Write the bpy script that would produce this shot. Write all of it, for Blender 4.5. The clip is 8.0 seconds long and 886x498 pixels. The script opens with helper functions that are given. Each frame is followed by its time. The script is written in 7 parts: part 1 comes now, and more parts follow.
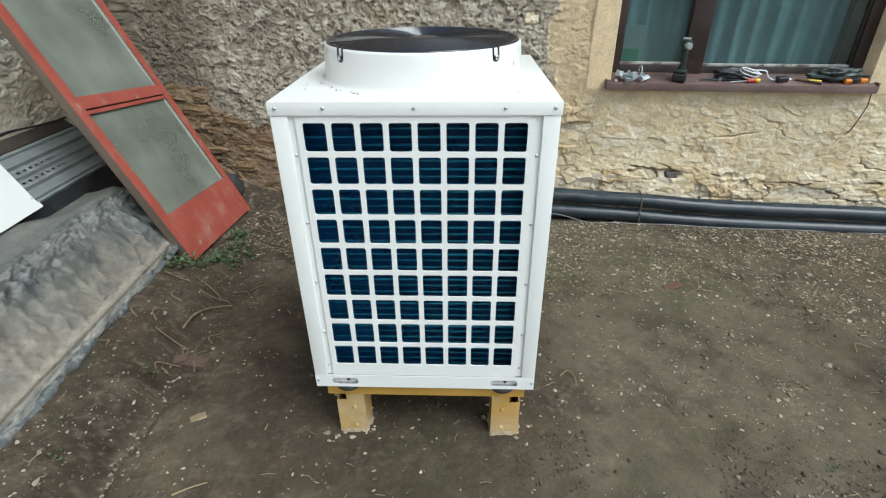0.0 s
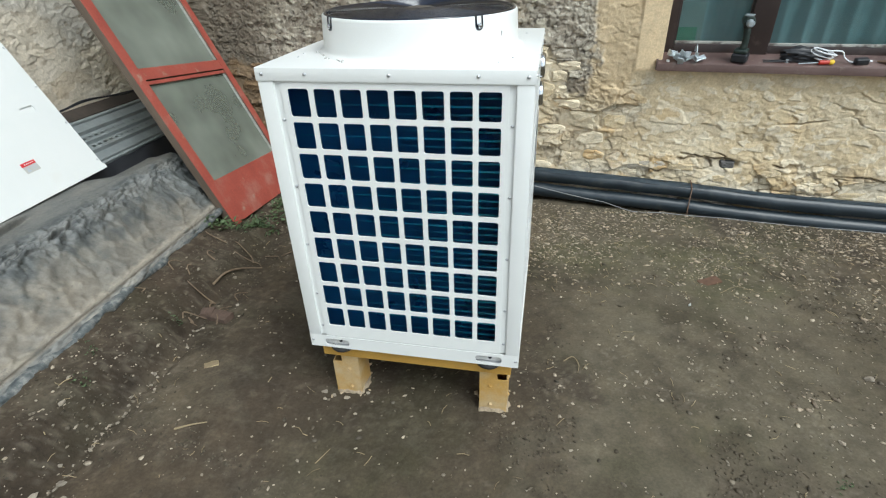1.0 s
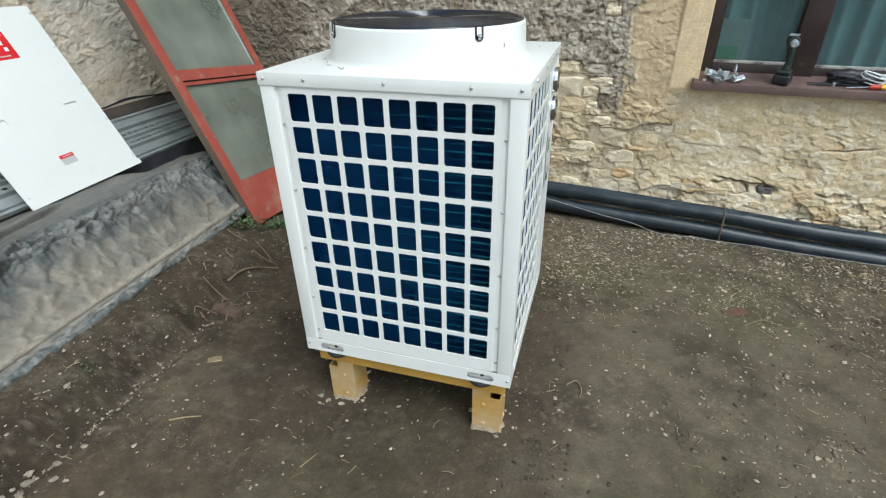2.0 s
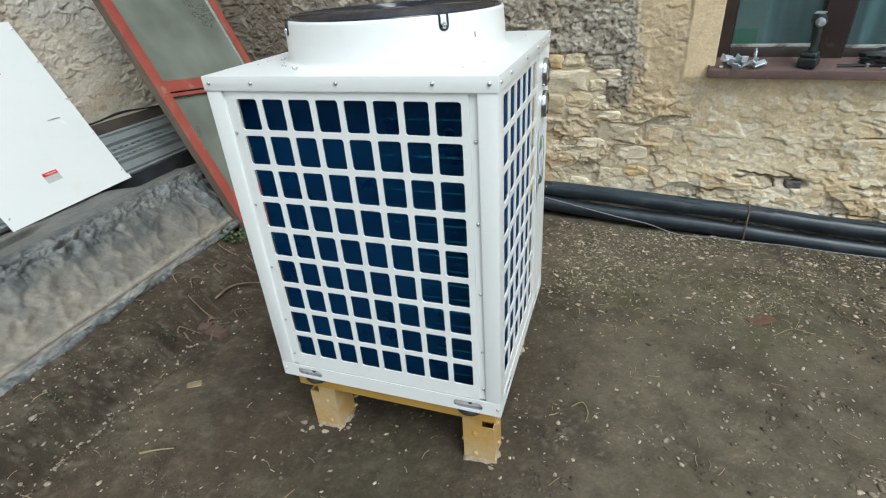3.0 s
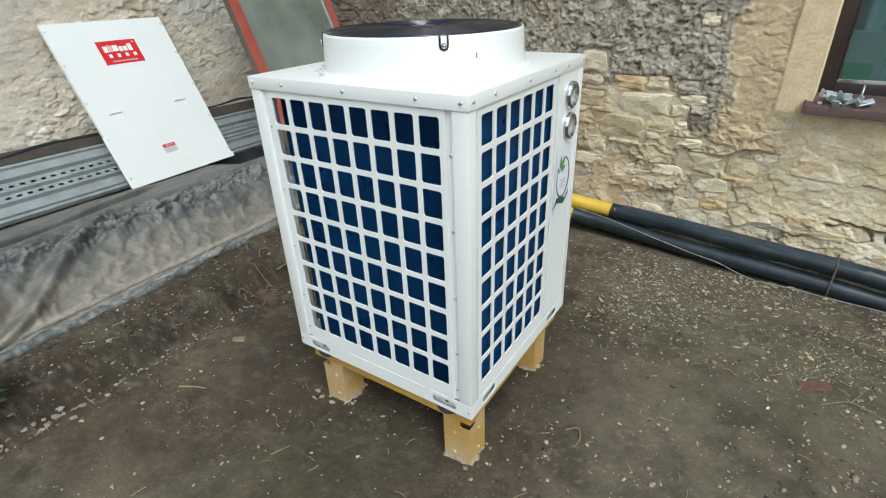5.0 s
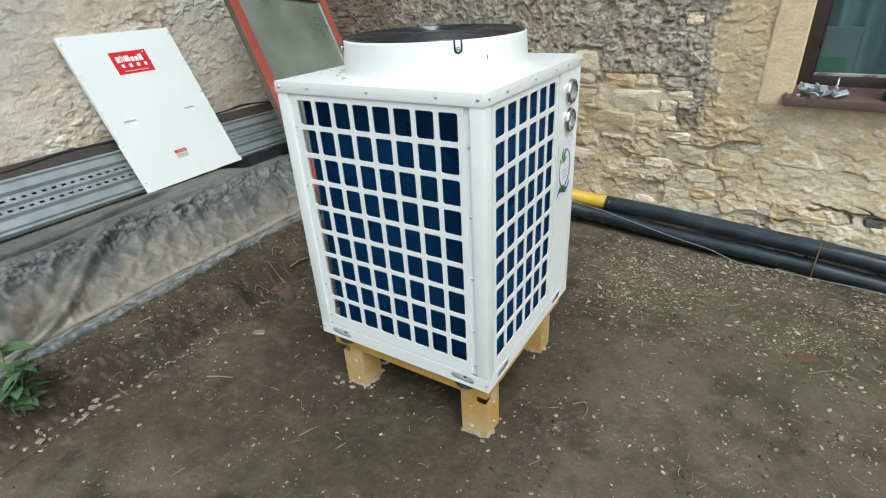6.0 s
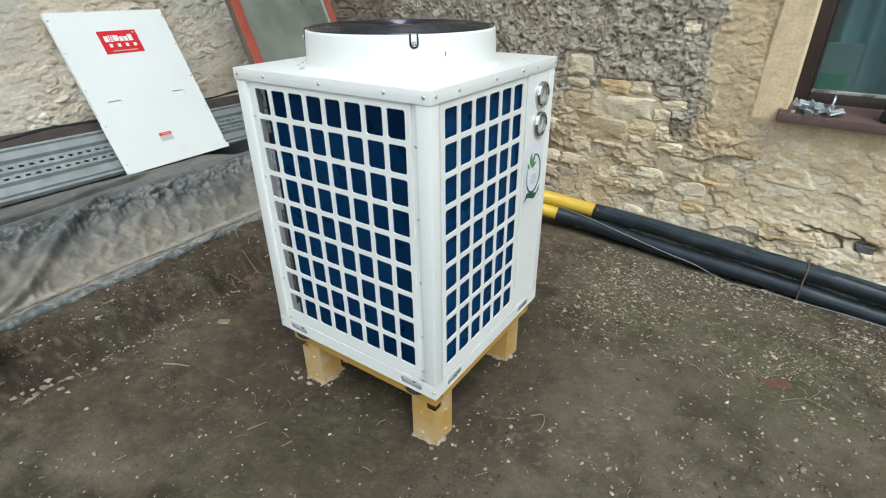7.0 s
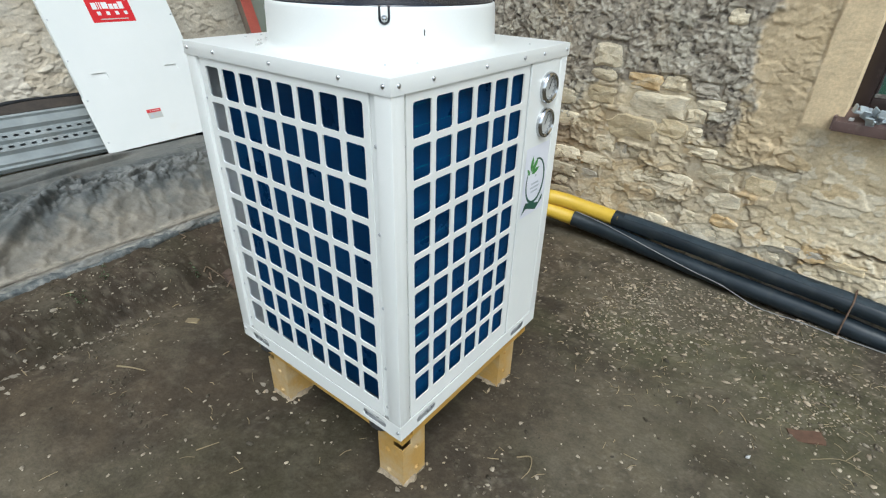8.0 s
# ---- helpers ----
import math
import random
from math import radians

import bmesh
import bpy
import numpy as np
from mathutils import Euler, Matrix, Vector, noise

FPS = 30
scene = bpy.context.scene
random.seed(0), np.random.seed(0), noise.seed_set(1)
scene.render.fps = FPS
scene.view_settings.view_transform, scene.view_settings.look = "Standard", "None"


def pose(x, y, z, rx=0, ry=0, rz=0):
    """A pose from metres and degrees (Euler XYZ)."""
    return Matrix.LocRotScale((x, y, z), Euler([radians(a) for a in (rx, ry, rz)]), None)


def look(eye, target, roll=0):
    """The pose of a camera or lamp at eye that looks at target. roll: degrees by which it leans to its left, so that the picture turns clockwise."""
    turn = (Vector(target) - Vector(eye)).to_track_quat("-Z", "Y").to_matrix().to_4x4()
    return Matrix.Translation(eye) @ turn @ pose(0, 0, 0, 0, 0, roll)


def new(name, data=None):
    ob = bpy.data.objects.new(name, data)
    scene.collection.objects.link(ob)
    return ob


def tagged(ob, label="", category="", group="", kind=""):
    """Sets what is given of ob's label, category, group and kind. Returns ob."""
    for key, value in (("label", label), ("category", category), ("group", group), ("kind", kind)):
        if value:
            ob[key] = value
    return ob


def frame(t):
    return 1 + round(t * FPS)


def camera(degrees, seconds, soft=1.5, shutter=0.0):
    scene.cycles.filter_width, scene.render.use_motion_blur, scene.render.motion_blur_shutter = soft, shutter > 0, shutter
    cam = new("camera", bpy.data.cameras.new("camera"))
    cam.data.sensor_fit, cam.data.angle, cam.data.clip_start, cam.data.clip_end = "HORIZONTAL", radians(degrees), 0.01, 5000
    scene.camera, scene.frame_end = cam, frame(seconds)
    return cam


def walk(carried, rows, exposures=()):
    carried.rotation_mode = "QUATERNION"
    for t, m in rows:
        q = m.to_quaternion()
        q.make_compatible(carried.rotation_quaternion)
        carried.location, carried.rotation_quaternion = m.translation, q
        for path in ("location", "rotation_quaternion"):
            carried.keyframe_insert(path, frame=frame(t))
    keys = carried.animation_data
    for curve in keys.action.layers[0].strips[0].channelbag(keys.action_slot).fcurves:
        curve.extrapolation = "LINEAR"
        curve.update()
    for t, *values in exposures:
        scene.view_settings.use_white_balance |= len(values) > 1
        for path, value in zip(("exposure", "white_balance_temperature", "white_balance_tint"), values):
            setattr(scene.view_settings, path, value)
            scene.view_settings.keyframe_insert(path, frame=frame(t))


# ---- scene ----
cam = camera(82.1, 8.0, soft=1.2)
PATH = [
    (0, (0.134, -1.402, 1.662), (0.062, 0.342, 0.684), -0.7),
    (0.2, (0.159, -1.432, 1.682), (0.045, 0.308, 0.702), -0.8),
    (0.5, (0.216, -1.42, 1.673), (0.047, 0.311, 0.686), -1.2),
    (0.7, (0.283, -1.407, 1.647), (0.068, 0.313, 0.648), -1.5),
    (1, (0.439, -1.408, 1.618), (0.079, 0.276, 0.601), -1.9),
    (1.2, (0.514, -1.411, 1.618), (0.077, 0.252, 0.597), -1.8),
    (1.5, (0.58, -1.41, 1.64), (0.062, 0.236, 0.629), -1.7),
    (1.7, (0.581, -1.399, 1.631), (0.062, 0.258, 0.638), -1.0),
    (2.8, (0.638, -1.158, 1.555), (0.088, 0.505, 0.591), -2.4),
    (3, (0.673, -1.135, 1.552), (0.06, 0.504, 0.583), -4.1),
    (3.2, (0.74, -1.097, 1.55), (0.009, 0.487, 0.574), -6.1),
    (3.5, (0.861, -1.047, 1.529), (0.001, 0.474, 0.556), -5.6),
    (3.7, (0.928, -1.02, 1.521), (0.021, 0.474, 0.548), -3.7),
    (4, (0.981, -1.009, 1.537), (0.042, 0.467, 0.567), -2.0),
    (4.2, (1.001, -1.013, 1.556), (0.047, 0.46, 0.597), -1.8),
    (4.5, (1.024, -1.028, 1.572), (0.045, 0.441, 0.634), -2.0),
    (4.7, (1.032, -1.036, 1.57), (0.04, 0.428, 0.636), -2.2),
    (5, (1.044, -1.058, 1.578), (0.041, 0.401, 0.648), -2.3),
    (5.2, (1.051, -1.081, 1.579), (0.041, 0.38, 0.659), -2.3),
    (6.3, (1.061, -1.253, 1.606), (0.093, 0.234, 0.683), -3.6),
    (6.5, (1.082, -1.226, 1.609), (0.117, 0.26, 0.682), -3.3),
    (6.8, (1.145, -1.149, 1.598), (0.163, 0.328, 0.673), -1.8),
    (7, (1.189, -1.08, 1.58), (0.18, 0.377, 0.652), -0.6),
    (7.2, (1.22, -1.015, 1.565), (0.186, 0.421, 0.631), 0.0),
    (7.5, (1.208, -0.921, 1.542), (0.165, 0.487, 0.578), -0.0),
    (7.8, (1.164, -0.824, 1.521), (0.116, 0.572, 0.545), 0.7),
    (8, (1.139, -0.763, 1.535), (0.07, 0.619, 0.561), 1.3),
]
walk(cam, [(t, look(eye, target, roll)) for t, eye, target, roll in PATH], [(0.0, 0.61, 6080, 3), (1.5, 0.58, 6070, 3), (3.0, 0.47, 6010, 3), (4.5, 0.46, 6070, 3), (6.5, 0.50, 6070, 3), (8.0, 0.45, 5960, 3)])

# ---- light ----
world = bpy.data.worlds.new("overcast_sky")
scene.world = world
world.use_nodes = True
wt = world.node_tree
sky = wt.nodes.new("ShaderNodeTexSky")
sky.sky_type, sky.sun_disc = "NISHITA", False
sky.sun_elevation, sky.sun_rotation = radians(52), radians(130)
sky.air_density, sky.dust_density, sky.ozone_density = 1.0, 2.0, 1.0
sky_soft = wt.nodes.new("ShaderNodeHueSaturation")
sky_soft.inputs["Saturation"].default_value = 0.45
wt.links.new(sky.outputs[0], sky_soft.inputs["Color"])
wt.links.new(sky_soft.outputs[0], wt.nodes["Background"].inputs[0])
wt.nodes["Background"].inputs[1].default_value = 0.15
sun = new("sun", bpy.data.lights.new("sun", "SUN"))
sun.data.energy, sun.data.angle, sun.data.color = 1.6, radians(35), (1.0, 0.99, 0.97)
sun.matrix_world = look((2.05, -1.55, 4.0), (0, 0.3, 0))


# ---- small tools ----
def lattice(ix, iy, seed):
    h = (ix.astype(np.int64) * 374761393 + iy.astype(np.int64) * 668265263 + seed * 974711) & 0x7FFFFFFF
    h = ((h ^ (h >> 13)) * 1274126177) & 0x7FFFFFFF
    return ((h ^ (h >> 16)) & 0xFFFFF) / 0xFFFFF


def value_noise(x, y, seed=0):
    x0, y0 = np.floor(x), np.floor(y)
    fx, fy = x - x0, y - y0
    fx, fy = fx * fx * (3 - 2 * fx), fy * fy * (3 - 2 * fy)
    a, b = lattice(x0, y0, seed), lattice(x0 + 1, y0, seed)
    c, d = lattice(x0, y0 + 1, seed), lattice(x0 + 1, y0 + 1, seed)
    return (a * (1 - fx) + b * fx) * (1 - fy) + (c * (1 - fx) + d * fx) * fy


def fbm(x, y, octaves=4, seed=0, gain=0.5):
    """Layered noise about zero, roughly within -1 to 1."""
    total, amp, norm = 0, 1.0, 0
    for k in range(octaves):
        total = total + amp * (value_noise(x * 2 ** k + 17.3 * k, y * 2 ** k - 9.1 * k, seed + k) * 2 - 1)
        norm += amp
        amp *= gain
    return total / norm


def worley(x, y, seed=0, jitter=0.9):
    """Distance to the nearest and second cell point, and a number for the cell."""
    x0, y0 = np.floor(x), np.floor(y)
    f1 = np.full(x.shape, 9.0)
    f2, cid = f1.copy(), np.zeros(x.shape)
    for i in (-1, 0, 1):
        for j in (-1, 0, 1):
            cx, cy = x0 + i, y0 + j
            px = cx + 0.5 + jitter * (lattice(cx, cy, seed) - 0.5)
            py = cy + 0.5 + jitter * (lattice(cx, cy, seed + 7) - 0.5)
            d = np.hypot(px - x, py - y)
            near = d < f1
            f2 = np.where(near, f1, np.minimum(f2, d))
            cid = np.where(near, lattice(cx, cy, seed + 13), cid)
            f1 = np.where(near, d, f1)
    return f1, f2, cid


def smooth(a, b, v):
    k = np.clip((v - a) / (b - a), 0, 1)
    return k * k * (3 - 2 * k)


def mesh_object(name, verts, faces, material, parent=None, shade=True):
    me = bpy.data.meshes.new(name)
    me.from_pydata([tuple(v) for v in verts], [], [tuple(f) for f in faces])
    me.materials.append(material)
    if shade:
        me.shade_smooth()
    ob = new(name, me)
    ob.parent = parent
    return ob


def thing(name, at, label, category, group="", kind=""):
    ob = new(name)
    ob.empty_display_size = 0.05
    ob.matrix_world = at if isinstance(at, Matrix) else Matrix.Translation(at)
    return tagged(ob, label, category, group, kind)


def part(name, bm, material, parent=None, label="", smooth_angle=None, normals=True):
    """Links a bmesh as one mesh object under a thing or a part."""
    if normals:
        bmesh.ops.recalc_face_normals(bm, faces=bm.faces)
    me = bpy.data.meshes.new(name)
    bm.to_mesh(me)
    bm.free()
    me.materials.append(material)
    if smooth_angle:
        me.shade_smooth()
        me.set_sharp_from_angle(angle=radians(smooth_angle))
    ob = new(name, me)
    ob.parent = parent
    if label:
        ob["label"] = label
    return ob


def shared(name, me, m, parent=None):
    ob = new(name, me)
    ob.parent = parent
    ob.matrix_local = m
    return ob


def box(bm, x0, x1, y0, y1, z0, z1, bevel=0.0, segments=2, m=None):
    r = bmesh.ops.create_cube(bm, size=1)
    vs = r["verts"]
    for v in vs:
        v.co = Vector((x0 + (v.co.x + 0.5) * (x1 - x0), y0 + (v.co.y + 0.5) * (y1 - y0), z0 + (v.co.z + 0.5) * (z1 - z0)))
    if bevel:
        es = list({e for v in vs for e in v.link_edges})
        b = bmesh.ops.bevel(bm, geom=es, offset=bevel, segments=segments, profile=0.6, affect="EDGES")
        vs = list({v for f in b["faces"] for v in f.verts})
    if m is not None:
        bmesh.ops.transform(bm, matrix=m, verts=vs)
    return bm


def lathe(bm, profile, steps=48, m=None):
    """Turns (radius, height) pairs round z."""
    rings = []
    for r, z in profile:
        if r < 1e-6:
            rings.append([bm.verts.new((0, 0, z))])
        else:
            rings.append([bm.verts.new((r * math.cos(2 * math.pi * k / steps), r * math.sin(2 * math.pi * k / steps), z)) for k in range(steps)])
    for a, b in zip(rings, rings[1:]):
        for k in range(steps):
            q = [a[k % len(a)], a[(k + 1) % len(a)], b[(k + 1) % len(b)], b[k % len(b)]]
            q = list(dict.fromkeys(q))
            if len(q) > 2:
                bm.faces.new(q)
    if m is not None:
        bmesh.ops.transform(bm, matrix=m, verts=[v for r in rings for v in r])
    return bm


def tube(bm, points, radius, sides=10, closed=False, caps=True):
    """A round bar along points; radius is a number or one for each point."""
    pts = [Vector(p) for p in points]
    n = len(pts)
    rad = radius if isinstance(radius, (list, tuple)) else [radius] * n
    rings, side = [], None
    for i, p in enumerate(pts):
        if closed:
            d = pts[(i + 1) % n] - pts[i - 1]
        else:
            d = pts[min(i + 1, n - 1)] - pts[max(i - 1, 0)]
        d.normalize()
        if side is None:
            side = d.orthogonal().normalized()
        side = (side - d * side.dot(d)).normalized()
        up = d.cross(side)
        rings.append([bm.verts.new(p + rad[i] * (side * math.cos(2 * math.pi * k / sides) + up * math.sin(2 * math.pi * k / sides))) for k in range(sides)])
    pairs = list(zip(rings, rings[1:])) + ([(rings[-1], rings[0])] if closed else [])
    for a, b in pairs:
        for k in range(sides):
            bm.faces.new((a[k], a[(k + 1) % sides], b[(k + 1) % sides], b[k]))
    if caps and not closed:
        bm.faces.new(rings[0][::-1])
        bm.faces.new(rings[-1])
    return bm


def curve_points(knots, steps=10):
    """Catmull-Rom through the knots."""
    k = [Vector(p) for p in knots]
    k = [k[0] * 2 - k[1]] + k + [k[-1] * 2 - k[-2]]
    out = []
    for i in range(1, len(k) - 2):
        a, b, c, d = k[i - 1:i + 3]
        for s in range(steps):
            t = s / steps
            out.append(0.5 * (2 * b + (c - a) * t + (2 * a - 5 * b + 4 * c - d) * t * t + (3 * b - a - 3 * c + d) * t ** 3))
    return out + [k[-2]]


def sheet(bm, us, vs, holes, thick, at, radius=0.006, turns=3):
    """A plate of the given thickness on the grid lines us and vs. holes: {(i, j): inset of the opening in that cell}.
    at(u, v, w) gives the place; w runs from 0 at the face to thick at the back."""
    def ring(u0, u1, v0, v1, ins):
        u0, u1, v0, v1 = u0 + ins[0], u1 - ins[0], v0 + ins[1], v1 - ins[1]
        arcs = []
        for cu, cv, a0 in ((u0 + radius, v0 + radius, 180), (u1 - radius, v0 + radius, 270), (u1 - radius, v1 - radius, 0), (u0 + radius, v1 - radius, 90)):
            arcs.append([(cu + radius * math.cos(radians(a0 + 90 * k / turns)), cv + radius * math.sin(radians(a0 + 90 * k / turns))) for k in range(turns + 1)])
        return arcs
    cache = {}

    def vert(u, v, w):
        key = (round(u, 6), round(v, 6), w)
        if key not in cache:
            cache[key] = bm.verts.new(at(u, v, w))
        return cache[key]
    for w in (0, thick):
        for i in range(len(us) - 1):
            for j in range(len(vs) - 1):
                u0, u1, v0, v1 = us[i], us[i + 1], vs[j], vs[j + 1]
                corners = [(u0, v0), (u1, v0), (u1, v1), (u0, v1)]
                if (i, j) not in holes:
                    bm.faces.new([vert(*c, w) for c in corners])
                    continue
                arcs = ring(u0, u1, v0, v1, holes[i, j])
                for k in range(4):
                    for a, b in zip(arcs[k], arcs[k][1:]):
                        bm.faces.new([vert(*corners[k], w), vert(*b, w), vert(*a, w)])
                    bm.faces.new([vert(*corners[k], w), vert(*corners[(k + 1) % 4], w), vert(*arcs[(k + 1) % 4][0], w), vert(*arcs[k][-1], w)])
                if w == 0:
                    loop = [p for arc in arcs for p in arc]
                    for a, b in zip(loop, loop[1:] + loop[:1]):
                        bm.faces.new([vert(*a, 0), vert(*b, 0), vert(*b, thick), vert(*a, thick)])
    edge = [(u, vs[0]) for u in us] + [(us[-1], v) for v in vs[1:]] + [(u, vs[-1]) for u in us[-2::-1]] + [(us[0], v) for v in vs[-2:0:-1]]
    for a, b in zip(edge, edge[1:] + edge[:1]):
        bm.faces.new([vert(*a, 0), vert(*b, 0), vert(*b, thick), vert(*a, thick)])
    return bm


# ---- materials ----
def surface(name, colours, scale=8.0, detail=6, rough=0.6, rough_spread=0.15, bump=0.3, bump_scale=60.0, depth=0.004, metal=0.0,
            attribute="", random_tint=0.0, island=False, stretch=(1, 1, 1), stains=(), specular=0.5, coat=0.0):
    """A procedural surface: a colour ramp on noise, a finer noise for grain, roughness and relief, and stains on top.
    stains: (colour, scale, from, to, strength)."""
    ma = bpy.data.materials.new(name)
    ma.use_nodes = True
    nt = ma.node_tree
    add, link = nt.nodes.new, nt.links.new
    bsdf = nt.nodes["Principled BSDF"]
    tc, mp = add("ShaderNodeTexCoord"), add("ShaderNodeMapping")
    mp.inputs["Scale"].default_value = stretch
    link(tc.outputs["Object"], mp.inputs["Vector"])

    def noise_node(sc, det, rough_=0.6):
        n = add("ShaderNodeTexNoise")
        n.inputs["Scale"].default_value, n.inputs["Detail"].default_value, n.inputs["Roughness"].default_value = sc, det, rough_
        link(mp.outputs[0], n.inputs["Vector"])
        return n.outputs["Fac"]

    def mix(kind, fac, a, b):
        n = add("ShaderNodeMix")
        n.data_type, n.blend_type = "RGBA", kind
        for socket, value in ((n.inputs[0], fac), (n.inputs[6], a), (n.inputs[7], b)):
            if isinstance(value, (int, float)):
                socket.default_value = value
            elif isinstance(value, tuple):
                socket.default_value = (*value, 1)
            else:
                link(value, socket)
        return n.outputs[2]
    broad, fine = noise_node(scale, detail), noise_node(bump_scale, 4, 0.65)
    ramp = add("ShaderNodeValToRGB")
    el = ramp.color_ramp.elements
    spots = [(0.3 + 0.4 * k / max(1, len(colours) - 1), c) for k, c in enumerate(colours)]
    while len(el) < len(spots):
        el.new(0.5)
    for e, (p, c) in zip(el, spots):
        e.position, e.color = p, (*c, 1)
    link(broad, ramp.inputs[0])
    colour = ramp.outputs[0]
    if attribute:
        at = add("ShaderNodeAttribute")
        at.attribute_name = attribute
        colour = mix("MULTIPLY", 1.0, at.outputs["Color"], colour)
    for col, sc, lo, hi, strength in stains:
        mr = add("ShaderNodeMapRange")
        mr.inputs["From Min"].default_value, mr.inputs["From Max"].default_value = lo, hi
        mr.inputs["To Max"].default_value = strength
        link(noise_node(sc, 5), mr.inputs[0])
        colour = mix("MIX", mr.outputs[0], colour, col)
    if random_tint:
        src = add("ShaderNodeNewGeometry").outputs["Random Per Island"] if island else add("ShaderNodeObjectInfo").outputs["Random"]
        mr = add("ShaderNodeMapRange")
        mr.inputs["To Min"].default_value, mr.inputs["To Max"].default_value = 1 - random_tint, 1 + random_tint
        link(src, mr.inputs[0])
        colour = mix("MULTIPLY", 1.0, colour, mr.outputs[0])
    grain = add("ShaderNodeMapRange")
    grain.inputs["To Min"].default_value, grain.inputs["To Max"].default_value = 1 - 0.35 * bump, 1 + 0.35 * bump
    grain.inputs["From Min"].default_value, grain.inputs["From Max"].default_value = 0.3, 0.7
    link(fine, grain.inputs[0])
    colour = mix("MULTIPLY", 1.0, colour, grain.outputs[0])
    link(colour, bsdf.inputs["Base Color"])
    rr = add("ShaderNodeMapRange")
    rr.inputs["To Min"].default_value, rr.inputs["To Max"].default_value = max(0.02, rough - rough_spread), min(1, rough + rough_spread)
    link(broad, rr.inputs[0])
    link(rr.outputs[0], bsdf.inputs["Roughness"])
    bsdf.inputs["Metallic"].default_value = metal
    bsdf.inputs["Specular IOR Level"].default_value = specular
    bsdf.inputs["Coat Weight"].default_value = coat
    if bump:
        b = add("ShaderNodeBump")
        b.inputs["Strength"].default_value, b.inputs["Distance"].default_value = min(1, bump), depth
        link(fine, b.inputs["Height"])
        link(b.outputs[0], bsdf.inputs["Normal"])
    return ma


def glass(name, tint, rough=0.03, dust=0.0, dust_colour=(0.4, 0.4, 0.36)):
    """Thin pane: mirror reflection over clear or tinted see-through, with a veil of dust."""
    ma = bpy.data.materials.new(name)
    ma.use_nodes = True
    nt = ma.node_tree
    add, link = nt.nodes.new, nt.links.new
    nt.nodes.remove(nt.nodes["Principled BSDF"])
    clear, gloss, fres, mx = add("ShaderNodeBsdfTransparent"), add("ShaderNodeBsdfGlossy"), add("ShaderNodeFresnel"), add("ShaderNodeMixShader")
    clear.inputs[0].default_value = (*tint, 1)
    gloss.inputs["Roughness"].default_value = rough
    fres.inputs[0].default_value = 1.52
    link(fres.outputs[0], mx.inputs[0])
    link(clear.outputs[0], mx.inputs[1])
    link(gloss.outputs[0], mx.inputs[2])
    last = mx.outputs[0]
    if dust:
        veil, m2, n, mr = add("ShaderNodeBsdfDiffuse"), add("ShaderNodeMixShader"), add("ShaderNodeTexNoise"), add("ShaderNodeMapRange")
        tc = add("ShaderNodeTexCoord")
        link(tc.outputs["Object"], n.inputs["Vector"])
        n.inputs["Scale"].default_value, n.inputs["Detail"].default_value = 2.2, 3
        mr.inputs["To Min"].default_value, mr.inputs["To Max"].default_value = dust * 0.60, min(1, dust * 1.35)
        mr.inputs["From Min"].default_value, mr.inputs["From Max"].default_value = 0.3, 0.7
        link(n.outputs["Fac"], mr.inputs[0])
        veil.inputs[0].default_value = (*dust_colour, 1)
        link(mr.outputs[0], m2.inputs[0])
        link(last, m2.inputs[1])
        link(veil.outputs[0], m2.inputs[2])
        last = m2.outputs[0]
    link(last, nt.nodes["Material Output"].inputs[0])
    return ma


white_paint = surface("white_paint", [(0.72, 0.74, 0.72), (0.77, 0.78, 0.76)], scale=3, rough=0.32, rough_spread=0.06, bump=0.04, bump_scale=300, depth=0.0005,
                      stains=[((0.62, 0.62, 0.57), 5, 0.62, 0.8, 0.25)])
# white of the leaning panel, lowered for the shade it stands in
shaded_panel_white = surface("shaded_panel_paint", [(0.66, 0.68, 0.66), (0.72, 0.73, 0.71)], scale=2, rough=0.4, rough_spread=0.06, bump=0.04, bump_scale=300, depth=0.0005,
                      stains=[((0.55, 0.52, 0.45), 4, 0.62, 0.85, 0.3)])
fin_blue = surface("blue_coated_fins", [(0.008, 0.080, 0.255), (0.014, 0.118, 0.33)], scale=7, rough=0.30, rough_spread=0.10, bump=0.1, bump_scale=350, depth=0.0006, metal=0.45)
tube_teal = surface("teal_coated_tube", [(0.025, 0.42, 0.48), (0.045, 0.58, 0.63)], scale=10, rough=0.22, bump=0.05, bump_scale=200, metal=0.1)
black_gloss = surface("black_coated_wire", [(0.004, 0.006, 0.014), (0.007, 0.010, 0.022)], scale=20, rough=0.12, rough_spread=0.02, bump=0.0, specular=0.7)
black_matt = surface("black_plastic", [(0.008, 0.009, 0.012), (0.020, 0.021, 0.024)], scale=20, rough=0.5, bump=0.15)
rubber = surface("black_rubber", [(0.014, 0.014, 0.015), (0.03, 0.03, 0.03)], scale=30, rough=0.75, bump=0.2)
chrome = surface("chrome", [(0.50, 0.51, 0.52), (0.58, 0.59, 0.60)], scale=5, rough=0.16, rough_spread=0.04, bump=0.0, metal=1.0)
zinc = surface("zinc_screw", [(0.5, 0.51, 0.53), (0.62, 0.63, 0.65)], scale=40, rough=0.3, bump=0.05, metal=1.0)
# dial grey stands for the reflection in a gauge glass that isn't built
gauge_face = surface("gauge_face", [(0.40, 0.40, 0.38), (0.46, 0.46, 0.44)], scale=5, rough=0.5, bump=0)
